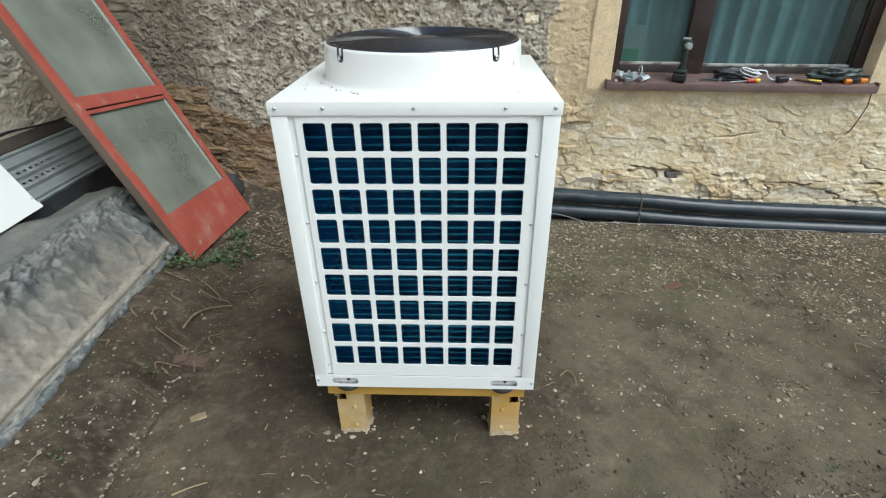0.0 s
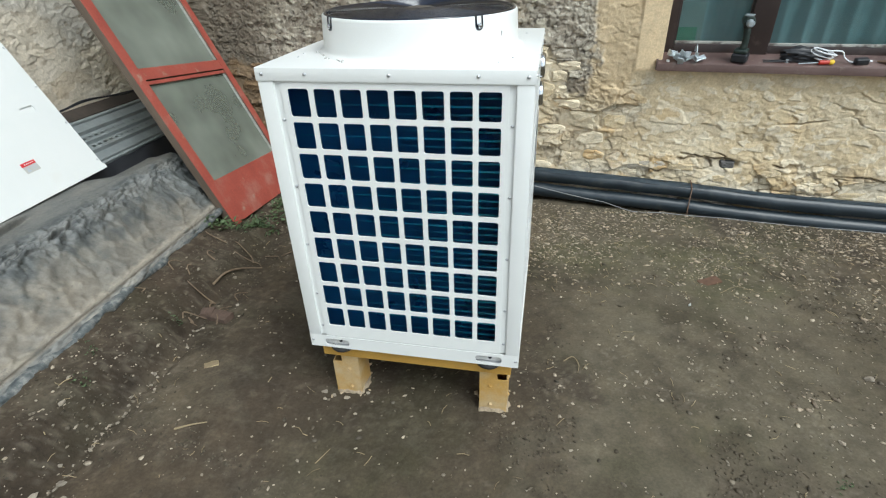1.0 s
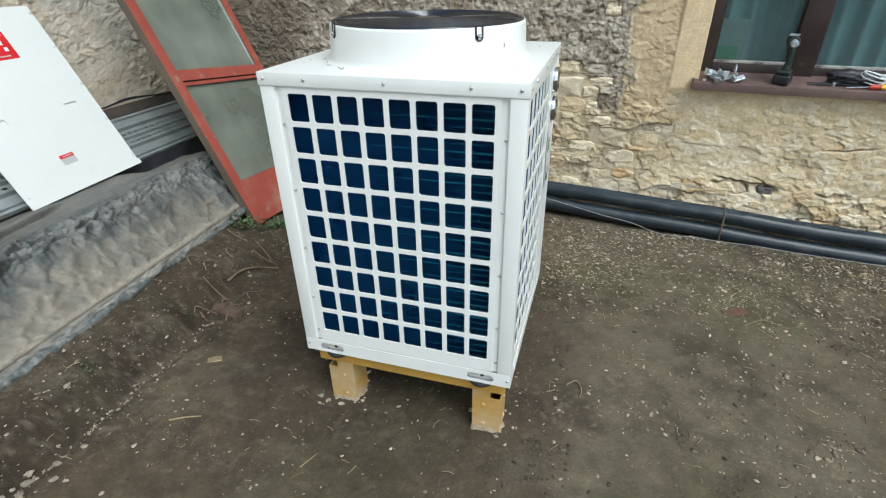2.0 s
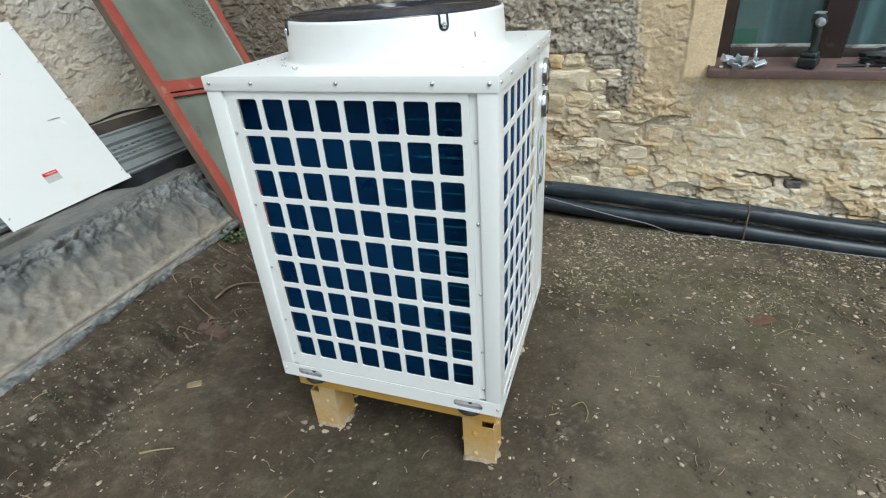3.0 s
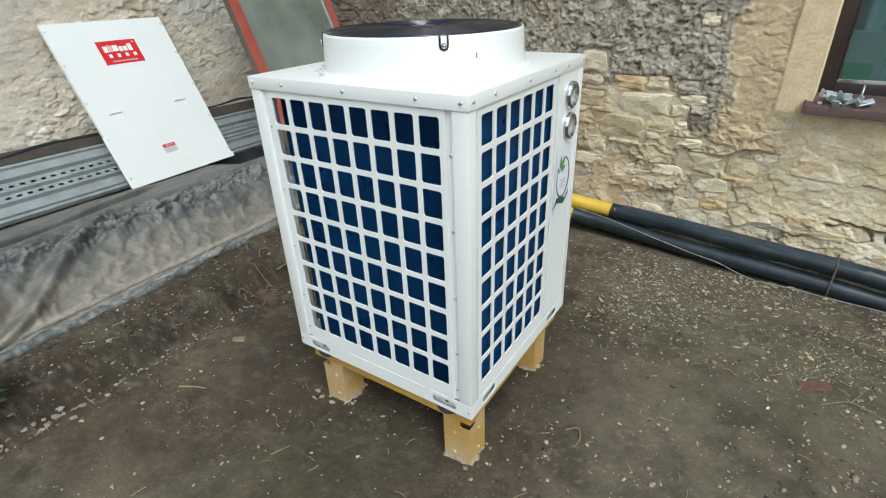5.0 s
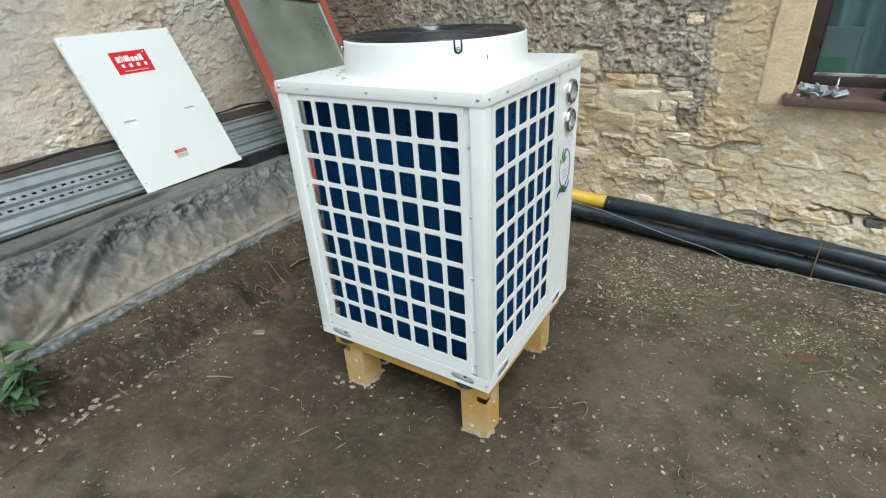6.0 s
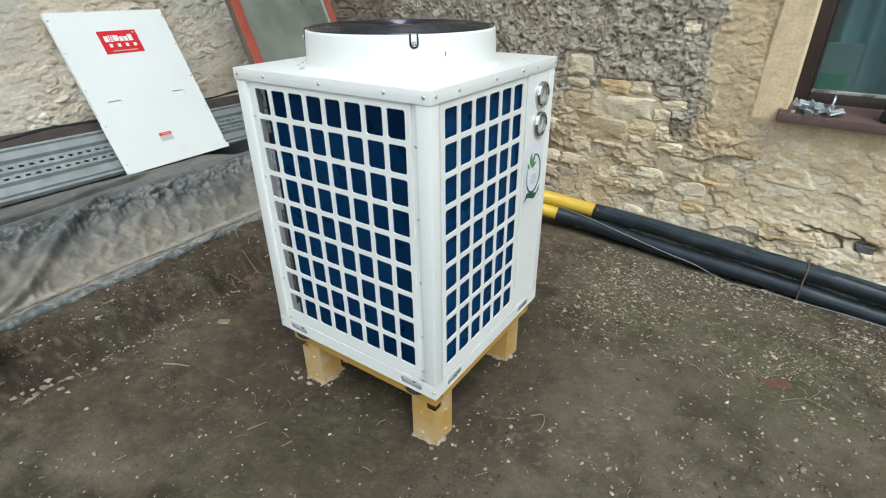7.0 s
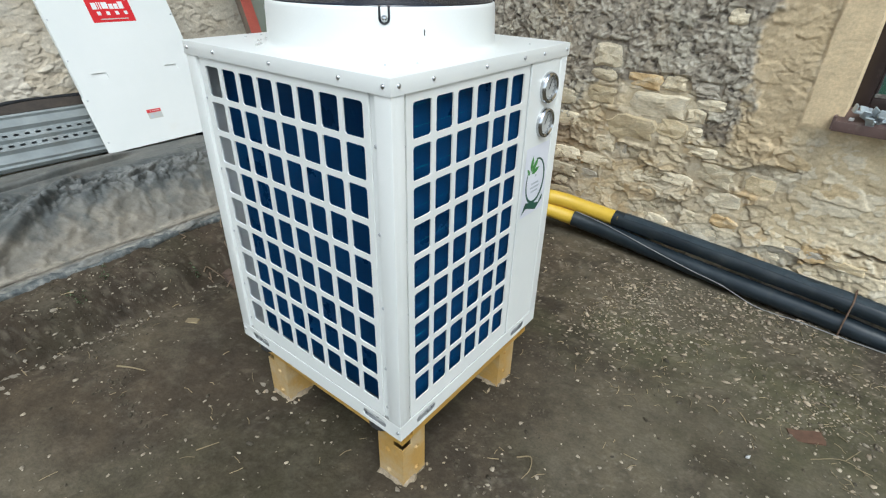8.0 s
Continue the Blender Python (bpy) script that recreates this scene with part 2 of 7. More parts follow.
yellow_steel = surface("ochre_painted_steel", [(0.44, 0.265, 0.075), (0.52, 0.32, 0.095)], scale=7, rough=0.45, bump=0.2, bump_scale=120, depth=0.001,
                       stains=[((0.50, 0.40, 0.25), 9, 0.42, 0.64, 0.75), ((0.34, 0.24, 0.12), 26, 0.66, 0.74, 0.5)])
beam_yellow = surface("ochre_beam_paint", [(0.46, 0.265, 0.055), (0.54, 0.32, 0.07)], scale=7, rough=0.42, bump=0.2, bump_scale=120, depth=0.001, stains=[((0.40, 0.29, 0.14), 12, 0.6, 0.75, 0.5)])
yellow_pipe = surface("yellow_plastic_sleeve", [(0.55, 0.36, 0.035), (0.64, 0.43, 0.05)], scale=6, rough=0.42, bump=0.1, bump_scale=90,
                      stains=[((0.30, 0.22, 0.08), 14, 0.6, 0.75, 0.5)])
pipe_black = surface("black_foam_pipe", [(0.009, 0.015, 0.020), (0.018, 0.027, 0.034)], scale=5, rough=0.36, rough_spread=0.10, bump=0.25, bump_scale=70, depth=0.002,
                     stains=[((0.07, 0.072, 0.068), 9, 0.55, 0.8, 0.5), ((0.35, 0.33, 0.28), 55, 0.73, 0.78, 0.7)])
red_paint = surface("weathered_red_paint", [(0.24, 0.048, 0.035), (0.31, 0.066, 0.045), (0.28, 0.080, 0.058)], scale=5, rough=0.6, bump=0.3, bump_scale=90, depth=0.001,
                    stains=[((0.40, 0.20, 0.155), 5, 0.52, 0.72, 0.55), ((0.33, 0.27, 0.20), 9, 0.62, 0.72, 0.65), ((0.26, 0.19, 0.12), 22, 0.66, 0.73, 0.7)])
raw_wood = surface("bare_weathered_wood", [(0.060, 0.043, 0.030), (0.10, 0.075, 0.053), (0.15, 0.115, 0.08)], scale=7, rough=0.8, bump=0.6, bump_scale=40, depth=0.002, stretch=(1, 1, 0.12),
                   stains=[((0.07, 0.05, 0.035), 4, 0.6, 0.72, 0.8)])
dark_wood = surface("dark_brown_wood", [(0.026, 0.020, 0.016), (0.055, 0.042, 0.032)], scale=9, rough=0.7, bump=0.5, bump_scale=60, depth=0.002, stretch=(1, 0.1, 1))
frame_brown = surface("brown_window_paint", [(0.024, 0.015, 0.013), (0.036, 0.022, 0.019)], scale=8, rough=0.42, bump=0.2, bump_scale=120, depth=0.001,
                      stains=[((0.16, 0.12, 0.10), 12, 0.62, 0.8, 0.4)])
sill_brown = surface("brown_metal_sill", [(0.098, 0.060, 0.053), (0.14, 0.090, 0.079)], scale=6, rough=0.5, bump=0.15, bump_scale=150, depth=0.001,
                     stains=[((0.28, 0.24, 0.20), 16, 0.58, 0.75, 0.55)])
galv = surface("galvanised_steel", [(0.25, 0.275, 0.275), (0.35, 0.378, 0.378)], scale=9, rough=0.5, rough_spread=0.12, bump=0.1, bump_scale=50, metal=0.5,
               stains=[((0.30, 0.29, 0.26), 5, 0.55, 0.75, 0.5)])
tarp_mat = surface("dusty_black_sheeting", [(0.85, 0.85, 0.85), (1.0, 1.0, 1.0), (1.15, 1.15, 1.12)], scale=9, rough=0.66, bump=0.40, bump_scale=70, depth=0.004, attribute="tone",
                   stains=[((0.072, 0.078, 0.072), 11, 0.54, 0.68, 0.5), ((0.19, 0.178, 0.150), 26, 0.58, 0.70, 0.4), ((0.05, 0.052, 0.05), 40, 0.62, 0.72, 0.5)])
wall_mat = surface("rubble_wall_face", [(0.86, 0.86, 0.86), (1.0, 1.0, 1.0), (1.12, 1.115, 1.10)], scale=9, detail=4, rough=0.92, rough_spread=0.06, bump=0.42, bump_scale=70, depth=0.005, attribute="tone", specular=0.2)
stone_mat = surface("limestone", [(0.42, 0.35, 0.235), (0.54, 0.465, 0.33), (0.62, 0.55, 0.41)], scale=2.2, rough=0.9, bump=0.6, bump_scale=12, depth=0.004, random_tint=0.25, specular=0.2,
                    stains=[((0.47, 0.35, 0.19), 1.3, 0.54, 0.68, 0.5), ((0.72, 0.66, 0.53), 2, 0.58, 0.70, 0.6), ((0.25, 0.225, 0.19), 5, 0.60, 0.74, 0.45)])
stone_brown = surface("brown_stone", [(0.12, 0.075, 0.04), (0.19, 0.125, 0.07), (0.24, 0.17, 0.10)], scale=9, rough=0.9, bump=0.8, bump_scale=38, depth=0.006, random_tint=0.3, specular=0.2)
ground_mat = surface("trodden_soil", [(0.72, 0.72, 0.72), (1.0, 1.0, 1.0), (1.22, 1.2, 1.17)], scale=9, rough=0.93, rough_spread=0.05, bump=0.5, bump_scale=90, depth=0.006, attribute="tone", specular=0.15,
                     stains=[((0.056, 0.050, 0.030), 1.7, 0.52, 0.68, 0.5), ((0.125, 0.110, 0.080), 3.1, 0.56, 0.72, 0.45)])
pebble_mat = surface("pale_chips", [(0.20, 0.17, 0.125), (0.33, 0.285, 0.22)], scale=40, rough=0.9, bump=0.4, bump_scale=150, random_tint=0.75, island=True, specular=0.2)
clod_mat = surface("soil_clods", [(0.075, 0.062, 0.045), (0.115, 0.098, 0.072)], scale=40, rough=0.95, bump=0.6, bump_scale=120, random_tint=0.4, island=True, specular=0.1)
straw_mat = surface("dry_straw", [(0.24, 0.18, 0.10), (0.36, 0.29, 0.17)], scale=20, rough=0.85, bump=0.2, random_tint=0.45, island=True)
root_mat = surface("dry_root", [(0.13, 0.09, 0.06), (0.22, 0.16, 0.10)], scale=20, rough=0.9, bump=0.5, bump_scale=90)
rock_mat = surface("pale_rock", [(0.24, 0.205, 0.155), (0.38, 0.335, 0.27)], scale=14, rough=0.9, bump=0.6, bump_scale=60, random_tint=0.25, specular=0.2)
brick_mat = surface("broken_brick", [(0.075, 0.050, 0.037), (0.115, 0.075, 0.055)], scale=14, rough=0.92, bump=0.6, bump_scale=60, stains=[((0.10, 0.08, 0.06), 9, 0.5, 0.7, 0.7)])
leaf_mat = surface("green_leaf", [(0.045, 0.075, 0.028), (0.08, 0.12, 0.045)], scale=10, rough=0.55, bump=0.2, random_tint=0.3, island=True)

# ---- ground ----
def ground_height(x, y):
    """The yard: level round the stand, falling a little to the house, rising as a low bank to the side wall."""
    z = -0.022 - 0.042 * np.clip(y, -3, 2.6)
    z = z + 0.105 * smooth(-0.35, -0.95, x)
    foot = -1.46 - 0.08 * y
    toe = -1.12 - 0.06 * y + 0.035 * fbm(y * 4.0, y * 0 + 3.0, 3, 35)
    z = z + 0.085 * smooth(toe, toe - 0.12, x) * (0.75 + 0.5 * value_noise(y * 3.0, x * 3.0, 37)) + 0.105 * np.clip((toe - x) / (toe - foot), 0, 1)
    z = z - 0.022 * np.exp(-((x - toe - 0.005) / 0.028) ** 2) * smooth(0.4, 0.0, y)
    k2 = smooth(foot + 0.02, foot - 0.36, x)
    z = z + 0.085 * smooth(1.0, 0.0, x) * smooth(1.45, 2.15, y) * smooth(-1.3, -0.6, x)
    z = z - 0.035 * smooth(foot + 0.04, foot - 0.02, x) * smooth(1.5, 1.2, y) - 0.035 * smooth(1.5, 1.9, y) * smooth(-1.1, -1.35, x)
    z = z + 0.17 * k2 * smooth(1.9, 1.3, y) - 0.025 * smooth(1.0, 1.7, y) * smooth(-0.9, -1.4, x)
    z = z + 0.048 * smooth(1.2, 2.05, y) * smooth(0.2, 0.9, x)
    z = z + 0.013 * smooth(1.1, 0.6, np.hypot(x, y - 0.4))
    foot_of_door = 0.128 - 0.124 * (y - 1.126)
    k = smooth(-1.16, -1.34, x) * smooth(1.00, 1.15, y) * smooth(2.45, 2.2, y)
    return z * (1 - k) + np.minimum(z, foot_of_door) * k


def ground_relief(x, y):
    near = smooth(4.5, 3.0, np.hypot(x, y - 0.3))
    bank = smooth(-0.9, -1.2, x) * smooth(-1.47, -1.38, x + 0.08 * y)
    r = 0.014 * fbm(x * 2.2, y * 2.2, 3, 3) + (0.006 + 0.012 * bank) * fbm(x * 9, y * 9, 3, 11)
    f1, f2, cid = worley(x * 26 + fbm(x * 14, y * 14, 2, 5), y * 26, 21)
    loose = smooth(-0.1, 0.5, fbm(x * 3.1, y * 3.1, 3, 31)) * 0.8 + 0.8 * bank + 0.5 * smooth(1.0, 1.7, y)
    r = r + 0.010 * (0.5 - f1) * loose
    f1, f2, cid = worley(x * 60, y * 60, 25)
    r = r + 0.005 * (0.5 - f1) * (0.35 + loose)
    return r * (0.25 + 0.75 * near)


def axis(lo, hi, step, reach):
    a = list(np.arange(lo, hi, step))
    out, k = [], step
    p = a[-1]
    while p < reach:
        k *= 1.22
        p += k
        out.append(p)
    pre, k, p = [], step, a[0]
    while p > -reach:
        k *= 1.22
        p -= k
        pre.append(p)
    return np.array(pre[::-1] + a + out)


gx, gy = axis(-1.9, 3.0, 0.010, 400), axis(-1.2, 2.4, 0.010, 400)
GX, GY = np.meshgrid(gx, gy, indexing="ij")
GZ = ground_height(np.clip(GX, -4, 6), np.clip(GY, -4, 4)) + ground_relief(GX, GY)
n1, n2 = GX.shape
idx = np.arange(n1 * n2).reshape(n1, n2)
quads = np.stack([idx[:-1, :-1], idx[1:, :-1], idx[1:, 1:], idx[:-1, 1:]], -1).reshape(-1, 4)


def fast_mesh(name, co, faces, material, tone=None):
    me = bpy.data.meshes.new(name)
    me.vertices.add(len(co))
    me.vertices.foreach_set("co", co.astype(np.float32).ravel())
    me.loops.add(faces.size)
    me.loops.foreach_set("vertex_index", faces.astype(np.int32).ravel())
    me.polygons.add(len(faces))
    me.polygons.foreach_set("loop_start", np.arange(0, faces.size, 4, dtype=np.int32))
    me.update(calc_edges=True)
    me.validate()
    me.materials.append(material)
    if tone is not None:
        at = me.attributes.new("tone", "FLOAT_COLOR", "POINT")
        at.data.foreach_set("color", np.concatenate([tone, np.ones((len(tone), 1))], 1).astype(np.float32).ravel())
    me.shade_smooth()
    return new(name, me)


def blend(*layers):
    """Colours laid over one another: (colour, mask), the first without a mask."""
    out = np.array(layers[0][0])[None, :]
    for col, k in layers[1:]:
        k = np.clip(k, 0, 1)[:, None]
        out = out * (1 - k) + np.array(col)[None, :] * k
    return out


X, Y = GX.ravel(), GY.ravel()
moss = smooth(0.05, 0.5, fbm(X * 1.7, Y * 1.7, 4, 51)) * smooth(-0.6, -0.1, X)
pale = smooth(0.0, 0.5, fbm(X * 2.6 + 5, Y * 2.6, 4, 61)) * 0.5
dark = smooth(0.05, 0.5, fbm(X * 4.2, Y * 4.2, 4, 71))
# oval round the heat pump: damp soil, with its shade darkened into the colour
damp_and_shade = smooth(1.0, 0.5, np.hypot((X + 0.15) / 1.2, (Y - 0.5) / 1.25)) * 0.85
umber = smooth(-0.1, 0.35, fbm(X * 1.9 + 11, Y * 1.9, 4, 85))
grit = smooth(0.15, 0.6, fbm(X * 45, Y * 45, 2, 81)) * (0.25 + 0.6 * smooth(1.0, 1.6, Y) + 0.3 * smooth(-0.8, -1.1, X))
bank = smooth(-0.9, -1.25, X)
crumbly = smooth(0.22, 0.42, fbm(X * 2.4 + 3, Y * 2.4, 4, 409, 0.6))
speck = smooth(0.30, 0.62, fbm(X * 70, Y * 70, 2, 83)) * (0.45 + 0.55 * smooth(0.0, 0.8, X)) * (0.25 + 0.75 * smooth(-0.2, 0.4, fbm(X * 3.3, Y * 3.3, 3, 401)))
# the narrow band along the bank's toe is the step's shade, put in colour
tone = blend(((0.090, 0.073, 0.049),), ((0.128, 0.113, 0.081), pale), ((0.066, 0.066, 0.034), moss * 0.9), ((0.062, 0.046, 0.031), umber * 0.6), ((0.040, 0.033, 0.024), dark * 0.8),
             ((0.048, 0.036, 0.026), bank * 0.8), ((0.046, 0.036, 0.026), damp_and_shade * 0.8), ((0.125, 0.112, 0.080), 0.45 * smooth(0.25, 0.9, X) * smooth(2.6, 1.6, X)), ((0.084, 0.080, 0.044), moss * 0.6 * smooth(0.2, 0.8, X)), ((0.060, 0.046, 0.034), dark * 0.55 * smooth(0.2, 0.8, X)), ((0.062, 0.050, 0.036), crumbly * 0.5), ((0.036, 0.028, 0.020), 0.7 * smooth(-1.13, -1.16, X + 0.06 * Y) * smooth(-1.32, -1.22, X + 0.06 * Y + 0.1 * fbm(X * 6, Y * 6, 2, 87)) * smooth(0.5, 0.1, Y)), ((0.24, 0.205, 0.155), grit * 0.45), ((0.20, 0.178, 0.138), speck * 0.4))
near = smooth(5.5, 3.2, np.hypot(X - 0.5, Y - 0.4))[:, None]
tone = tone * near + np.array([0.082, 0.070, 0.049])[None] * (1 - near)
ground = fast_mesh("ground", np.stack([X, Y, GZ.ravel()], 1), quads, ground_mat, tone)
tagged(ground, "trodden brown soil yard with chips and loose clods", "ground", kind="structure")


def soil(x, y):
    xa, ya = np.array([float(x)]), np.array([float(y)])
    return float((ground_height(xa, ya) + ground_relief(xa, ya))[0])


# ---- house wall with the window ----
WALL = pose(1.05, 2.25, 0, 0, 0, math.degrees(math.atan(-0.085)))
OPEN = (0.095, 1.72, 0.945, 2.1)


def grid_lines(parts):
    out = []
    for a, b, n in parts:
        out += list(np.linspace(a, b, n, endpoint=False))
    return np.array(out + [parts[-1][1]])


def stone_wall(name, sx, sz, relief, colour, opening, m, depth):
    S, Z = np.meshgrid(sx, sz, indexing="ij")
    D = relief(S, Z)
    n1, n2 = S.shape
    idx = np.arange(n1 * n2).reshape(n1, n2)
    co = np.stack([S.ravel(), -D.ravel(), Z.ravel()], 1)
    cs, cz = (S[:-1, :-1] + S[1:, 1:]) / 2, (Z[:-1, :-1] + Z[1:, 1:]) / 2
    keep = np.ones(cs.shape, bool)
    if opening:
        keep = ~((cs > opening[0]) & (cs < opening[1]) & (cz > opening[2]) & (cz < opening[3]))
    q = np.stack([idx[:-1, :-1], idx[1:, :-1], idx[1:, 1:], idx[:-1, 1:]], -1)[keep]
    tone = colour(S.ravel(), Z.ravel(), D.ravel())
    ea = np.concatenate([q[:, [0, 1]], q[:, [1, 2]], q[:, [2, 3]], q[:, [3, 0]]])
    key = np.sort(ea, 1)
    code = key[:, 0] * (n1 * n2) + key[:, 1]
    u, first, count = np.unique(code, return_index=True, return_counts=True)
    rim = ea[first[count == 1]]
    rv = np.unique(rim)
    back = co[rv].copy()
    back[:, 1] = depth
    remap = {int(v): len(co) + k for k, v in enumerate(rv)}
    side = np.array([[b, a, remap[int(a)], remap[int(b)]] for a, b in rim])
    ob = fast_mesh(name, np.concatenate([co, back]), np.concatenate([q, side]), wall_mat, np.concatenate([tone, tone[rv]]))
    ob.matrix_world = m
    return ob


def rough_zone(s, z):
    """Where old grey pebbly render is left: above and to the corner side."""
    low = 0.62 + 0.33 * smooth(-1.35, -1.1, s) * smooth(-0.50, -0.62, s) + 0.26 * smooth(-2.55, -2.95, s) + 0.16 * fbm(s * 2.3, z * 2.3, 3, 103) - 0.12 * smooth(-1.9, -2.6, s)
    right = smooth(-0.30, -0.365, s + 0.15 * fbm(s * 6, z * 7, 4, 107, 0.7) + 0.10 * smooth(0.9, 0.6, z))
    return right * smooth(low - 0.045, low + 0.045, z + 0.16 * fbm(s * 7, z * 8, 4, 105, 0.7))


def plaster_zone(s, z):
    k = smooth(-0.075, -0.055, s + 0.012 * fbm(s * 9, z * 7, 2, 109)) * smooth(0.86, 0.90, z + 0.03 * fbm(s * 6, z * 6, 2, 113))
    k = k * smooth(1.90, 1.86, s)
    under = smooth(0.80, 0.92, z + 0.06 * fbm(s * 5, z * 3, 3, 117)) * smooth(0.0, 0.1, s) * 0.7
    return np.maximum(k, under)


def shards(x, y, seed, tilt=1.1):
    """Broken flat faces: every cell is a tilted plane with a height of its own, so its edges are small steps."""
    x0, y0 = np.floor(x), np.floor(y)
    best, out = np.full(x.shape, 9.0), np.zeros(x.shape)
    for i in (-1, 0, 1):
        for j in (-1, 0, 1):
            cx, cy = x0 + i, y0 + j
            dx = x - (cx + 0.5 + 0.9 * (lattice(cx, cy, seed) - 0.5))
            dy = y - (cy + 0.5 + 0.9 * (lattice(cx, cy, seed + 7) - 0.5))
            d = np.hypot(dx, dy)
            h = lattice(cx, cy, seed + 13) - 0.5 + tilt * ((lattice(cx, cy, seed + 17) - 0.5) * dx + (lattice(cx, cy, seed + 19) - 0.65) * dy)
            near = d < best
            out, best = np.where(near, h, out), np.where(near, d, best)
    return out


def ragged(s, z, seed):
    return s + 0.050 * fbm(s * 7, z * 9, 4, seed, 0.6), z + 0.030 * fbm(s * 7, z * 9, 4, seed + 2, 0.6)


def cracks(s, z):
    """Open joints, mostly level, longest low under the window."""
    run = 0.345 - 0.057 * np.clip((s - 0.3) / 0.7, 0, 1) - 0.040 * smooth(1.02, 1.14, s) + 0.018 * smooth(1.52, 1.62, s)
    line = np.abs(z - run - 0.012 * fbm(s * 9, s * 0 + 5, 3, 181) - 0.006 * fbm(s * 31, s * 0, 2, 183))
    low = smooth(0.011, 0.003, line) * smooth(-0.05, 0.25, fbm(s * 5.1, z * 2, 2, 185)) * smooth(0.25, 0.4, s)
    ledge = smooth(0.008, 0.002, np.abs(z - 0.572 - 0.16 * (s - 0.87) + 0.012 * fbm(s * 13, s * 0, 2, 187))) * smooth(0.84, 0.92, s) * smooth(1.16, 1.10, s)
    low = np.maximum(low, 0.6 * ledge)
    seam = smooth(0.030, 0.006, np.abs(fbm(s * 1.9 + 3, z * 6.5 + 0.6 * s, 4, 171))) * smooth(0.10, 0.35, fbm(s * 1.7, z * 2.3, 2, 173))
    return np.maximum(low, seam * (0.4 + 0.6 * smooth(0.5, 0.3, z)))


def bare(s, z):
    """How much of the stone shows through the mortar: most at the rubble part, little under the window."""
    k = smooth(0.15, -0.25, s) * smooth(0.95, 0.75, z) + 0.65 * smooth(0.40, 0.28, z)
    smear = smooth(-0.30, -0.22, s) * smooth(0.62, 0.72, z)
    return np.clip(0.22 + k - 0.2 * smear, 0.08, 1.0)


# the larger stones that can be told apart: along the wall, height, width, height of the stone
BIG = (("cream", -0.776, 0.856, 0.34, 0.135), ("ochre", -0.898, 0.702, 0.30, 0.145), ("orange", -0.877, 0.979, 0.20, 0.085), ("cream", -1.11, 1.099, 0.19, 0.14), ("ochre", -0.66, 0.747, 0.16, 0.10), ("cream", -0.528, 0.753, 0.08, 0.055),
       ("cream", -0.489, 0.652, 0.19, 0.062), ("tan", -0.392, 0.538, 0.23, 0.12), ("cream", -0.293, 0.414, 0.20, 0.095), ("ochre", -0.145, 0.541, 0.15, 0.10), ("cream", -0.465, 1.343, 0.095, 0.075), ("grey", -0.515, 0.985, 0.13, 0.065),
       ("cream", -0.486, 0.908, 0.145, 0.058), ("tan", -0.549, 0.834, 0.11, 0.08), ("ochre", -1.12, 0.869, 0.18, 0.095), ("tan", -1.125, 0.985, 0.17, 0.07), ("orange", -0.255, 0.289, 0.145, 0.075), ("tan", -0.701, 0.984, 0.135, 0.09))



def sockets(s, z):
    """Where the larger stones sit in the wall."""
    k = np.zeros(np.shape(s))
    for kind, bs, bz, bw, bh in BIG:
        k = np.maximum(k, smooth(1.22, 0.98, np.maximum(np.abs(s - bs) / (bw * 0.52), np.abs(z - bz) / (bh * 0.52))))
    return k


def north_relief(s, z):
    gray, flat, open_ = rough_zone(s, z), plaster_zone(s, z), bare(s, z)
    broad = 0.020 * fbm(s * 1.6, z * 1.8, 3, 121) + 0.012 * smooth(0.45, 0.1, z)
    a, b = ragged(s, z, 123)
    patch = smooth(-0.30, 0.15, fbm(s * 3.1, z * 4.3, 3, 129))
    sand = broad + 0.022 * shards(a * 6.2, b * 9.5, 127) * open_ + (0.015 * shards(a * 16, b * 22, 131) + 0.010 * shards(a * 36, b * 46, 133)) * (0.35 + 0.65 * patch) * (0.30 + 0.70 * open_)
    sand = sand + 0.0035 * fbm(s * 30, z * 42, 3, 135) - 0.030 * cracks(s, z)
    pit = smooth(0.25, 0.6, fbm(s * 34, z * 34, 3, 143))
    peb = broad + 0.008 + 0.012 * shards(a * 9, b * 11, 147, 0.6) + 0.007 * shards(a * 24, b * 29, 139, 0.7) + 0.006 * shards(a * 50, b * 58, 149, 0.7) + 0.008 * fbm(s * 13, z * 15, 4, 141) - 0.009 * pit
    out = sand * (1 - gray) + peb * gray
    seat = sockets(s, z)
    out = out * (1 - seat) + (broad - 0.004) * seat
    hole = np.exp(-(((s - 0.640) / 0.050) ** 2 + ((z - 0.292) / 0.026) ** 2) ** 1.4) + 0.7 * np.exp(-(((s - 1.045) / 0.035) ** 2 + ((z - 0.296) / 0.018) ** 2))
    out = out * (1 - 0.92 * flat) + flat * (0.012 + 0.002 * fbm(s * 9, z * 9, 3, 145))
    return np.clip(out, -0.03, 0.07) - 0.06 * np.clip(hole, 0, 1)


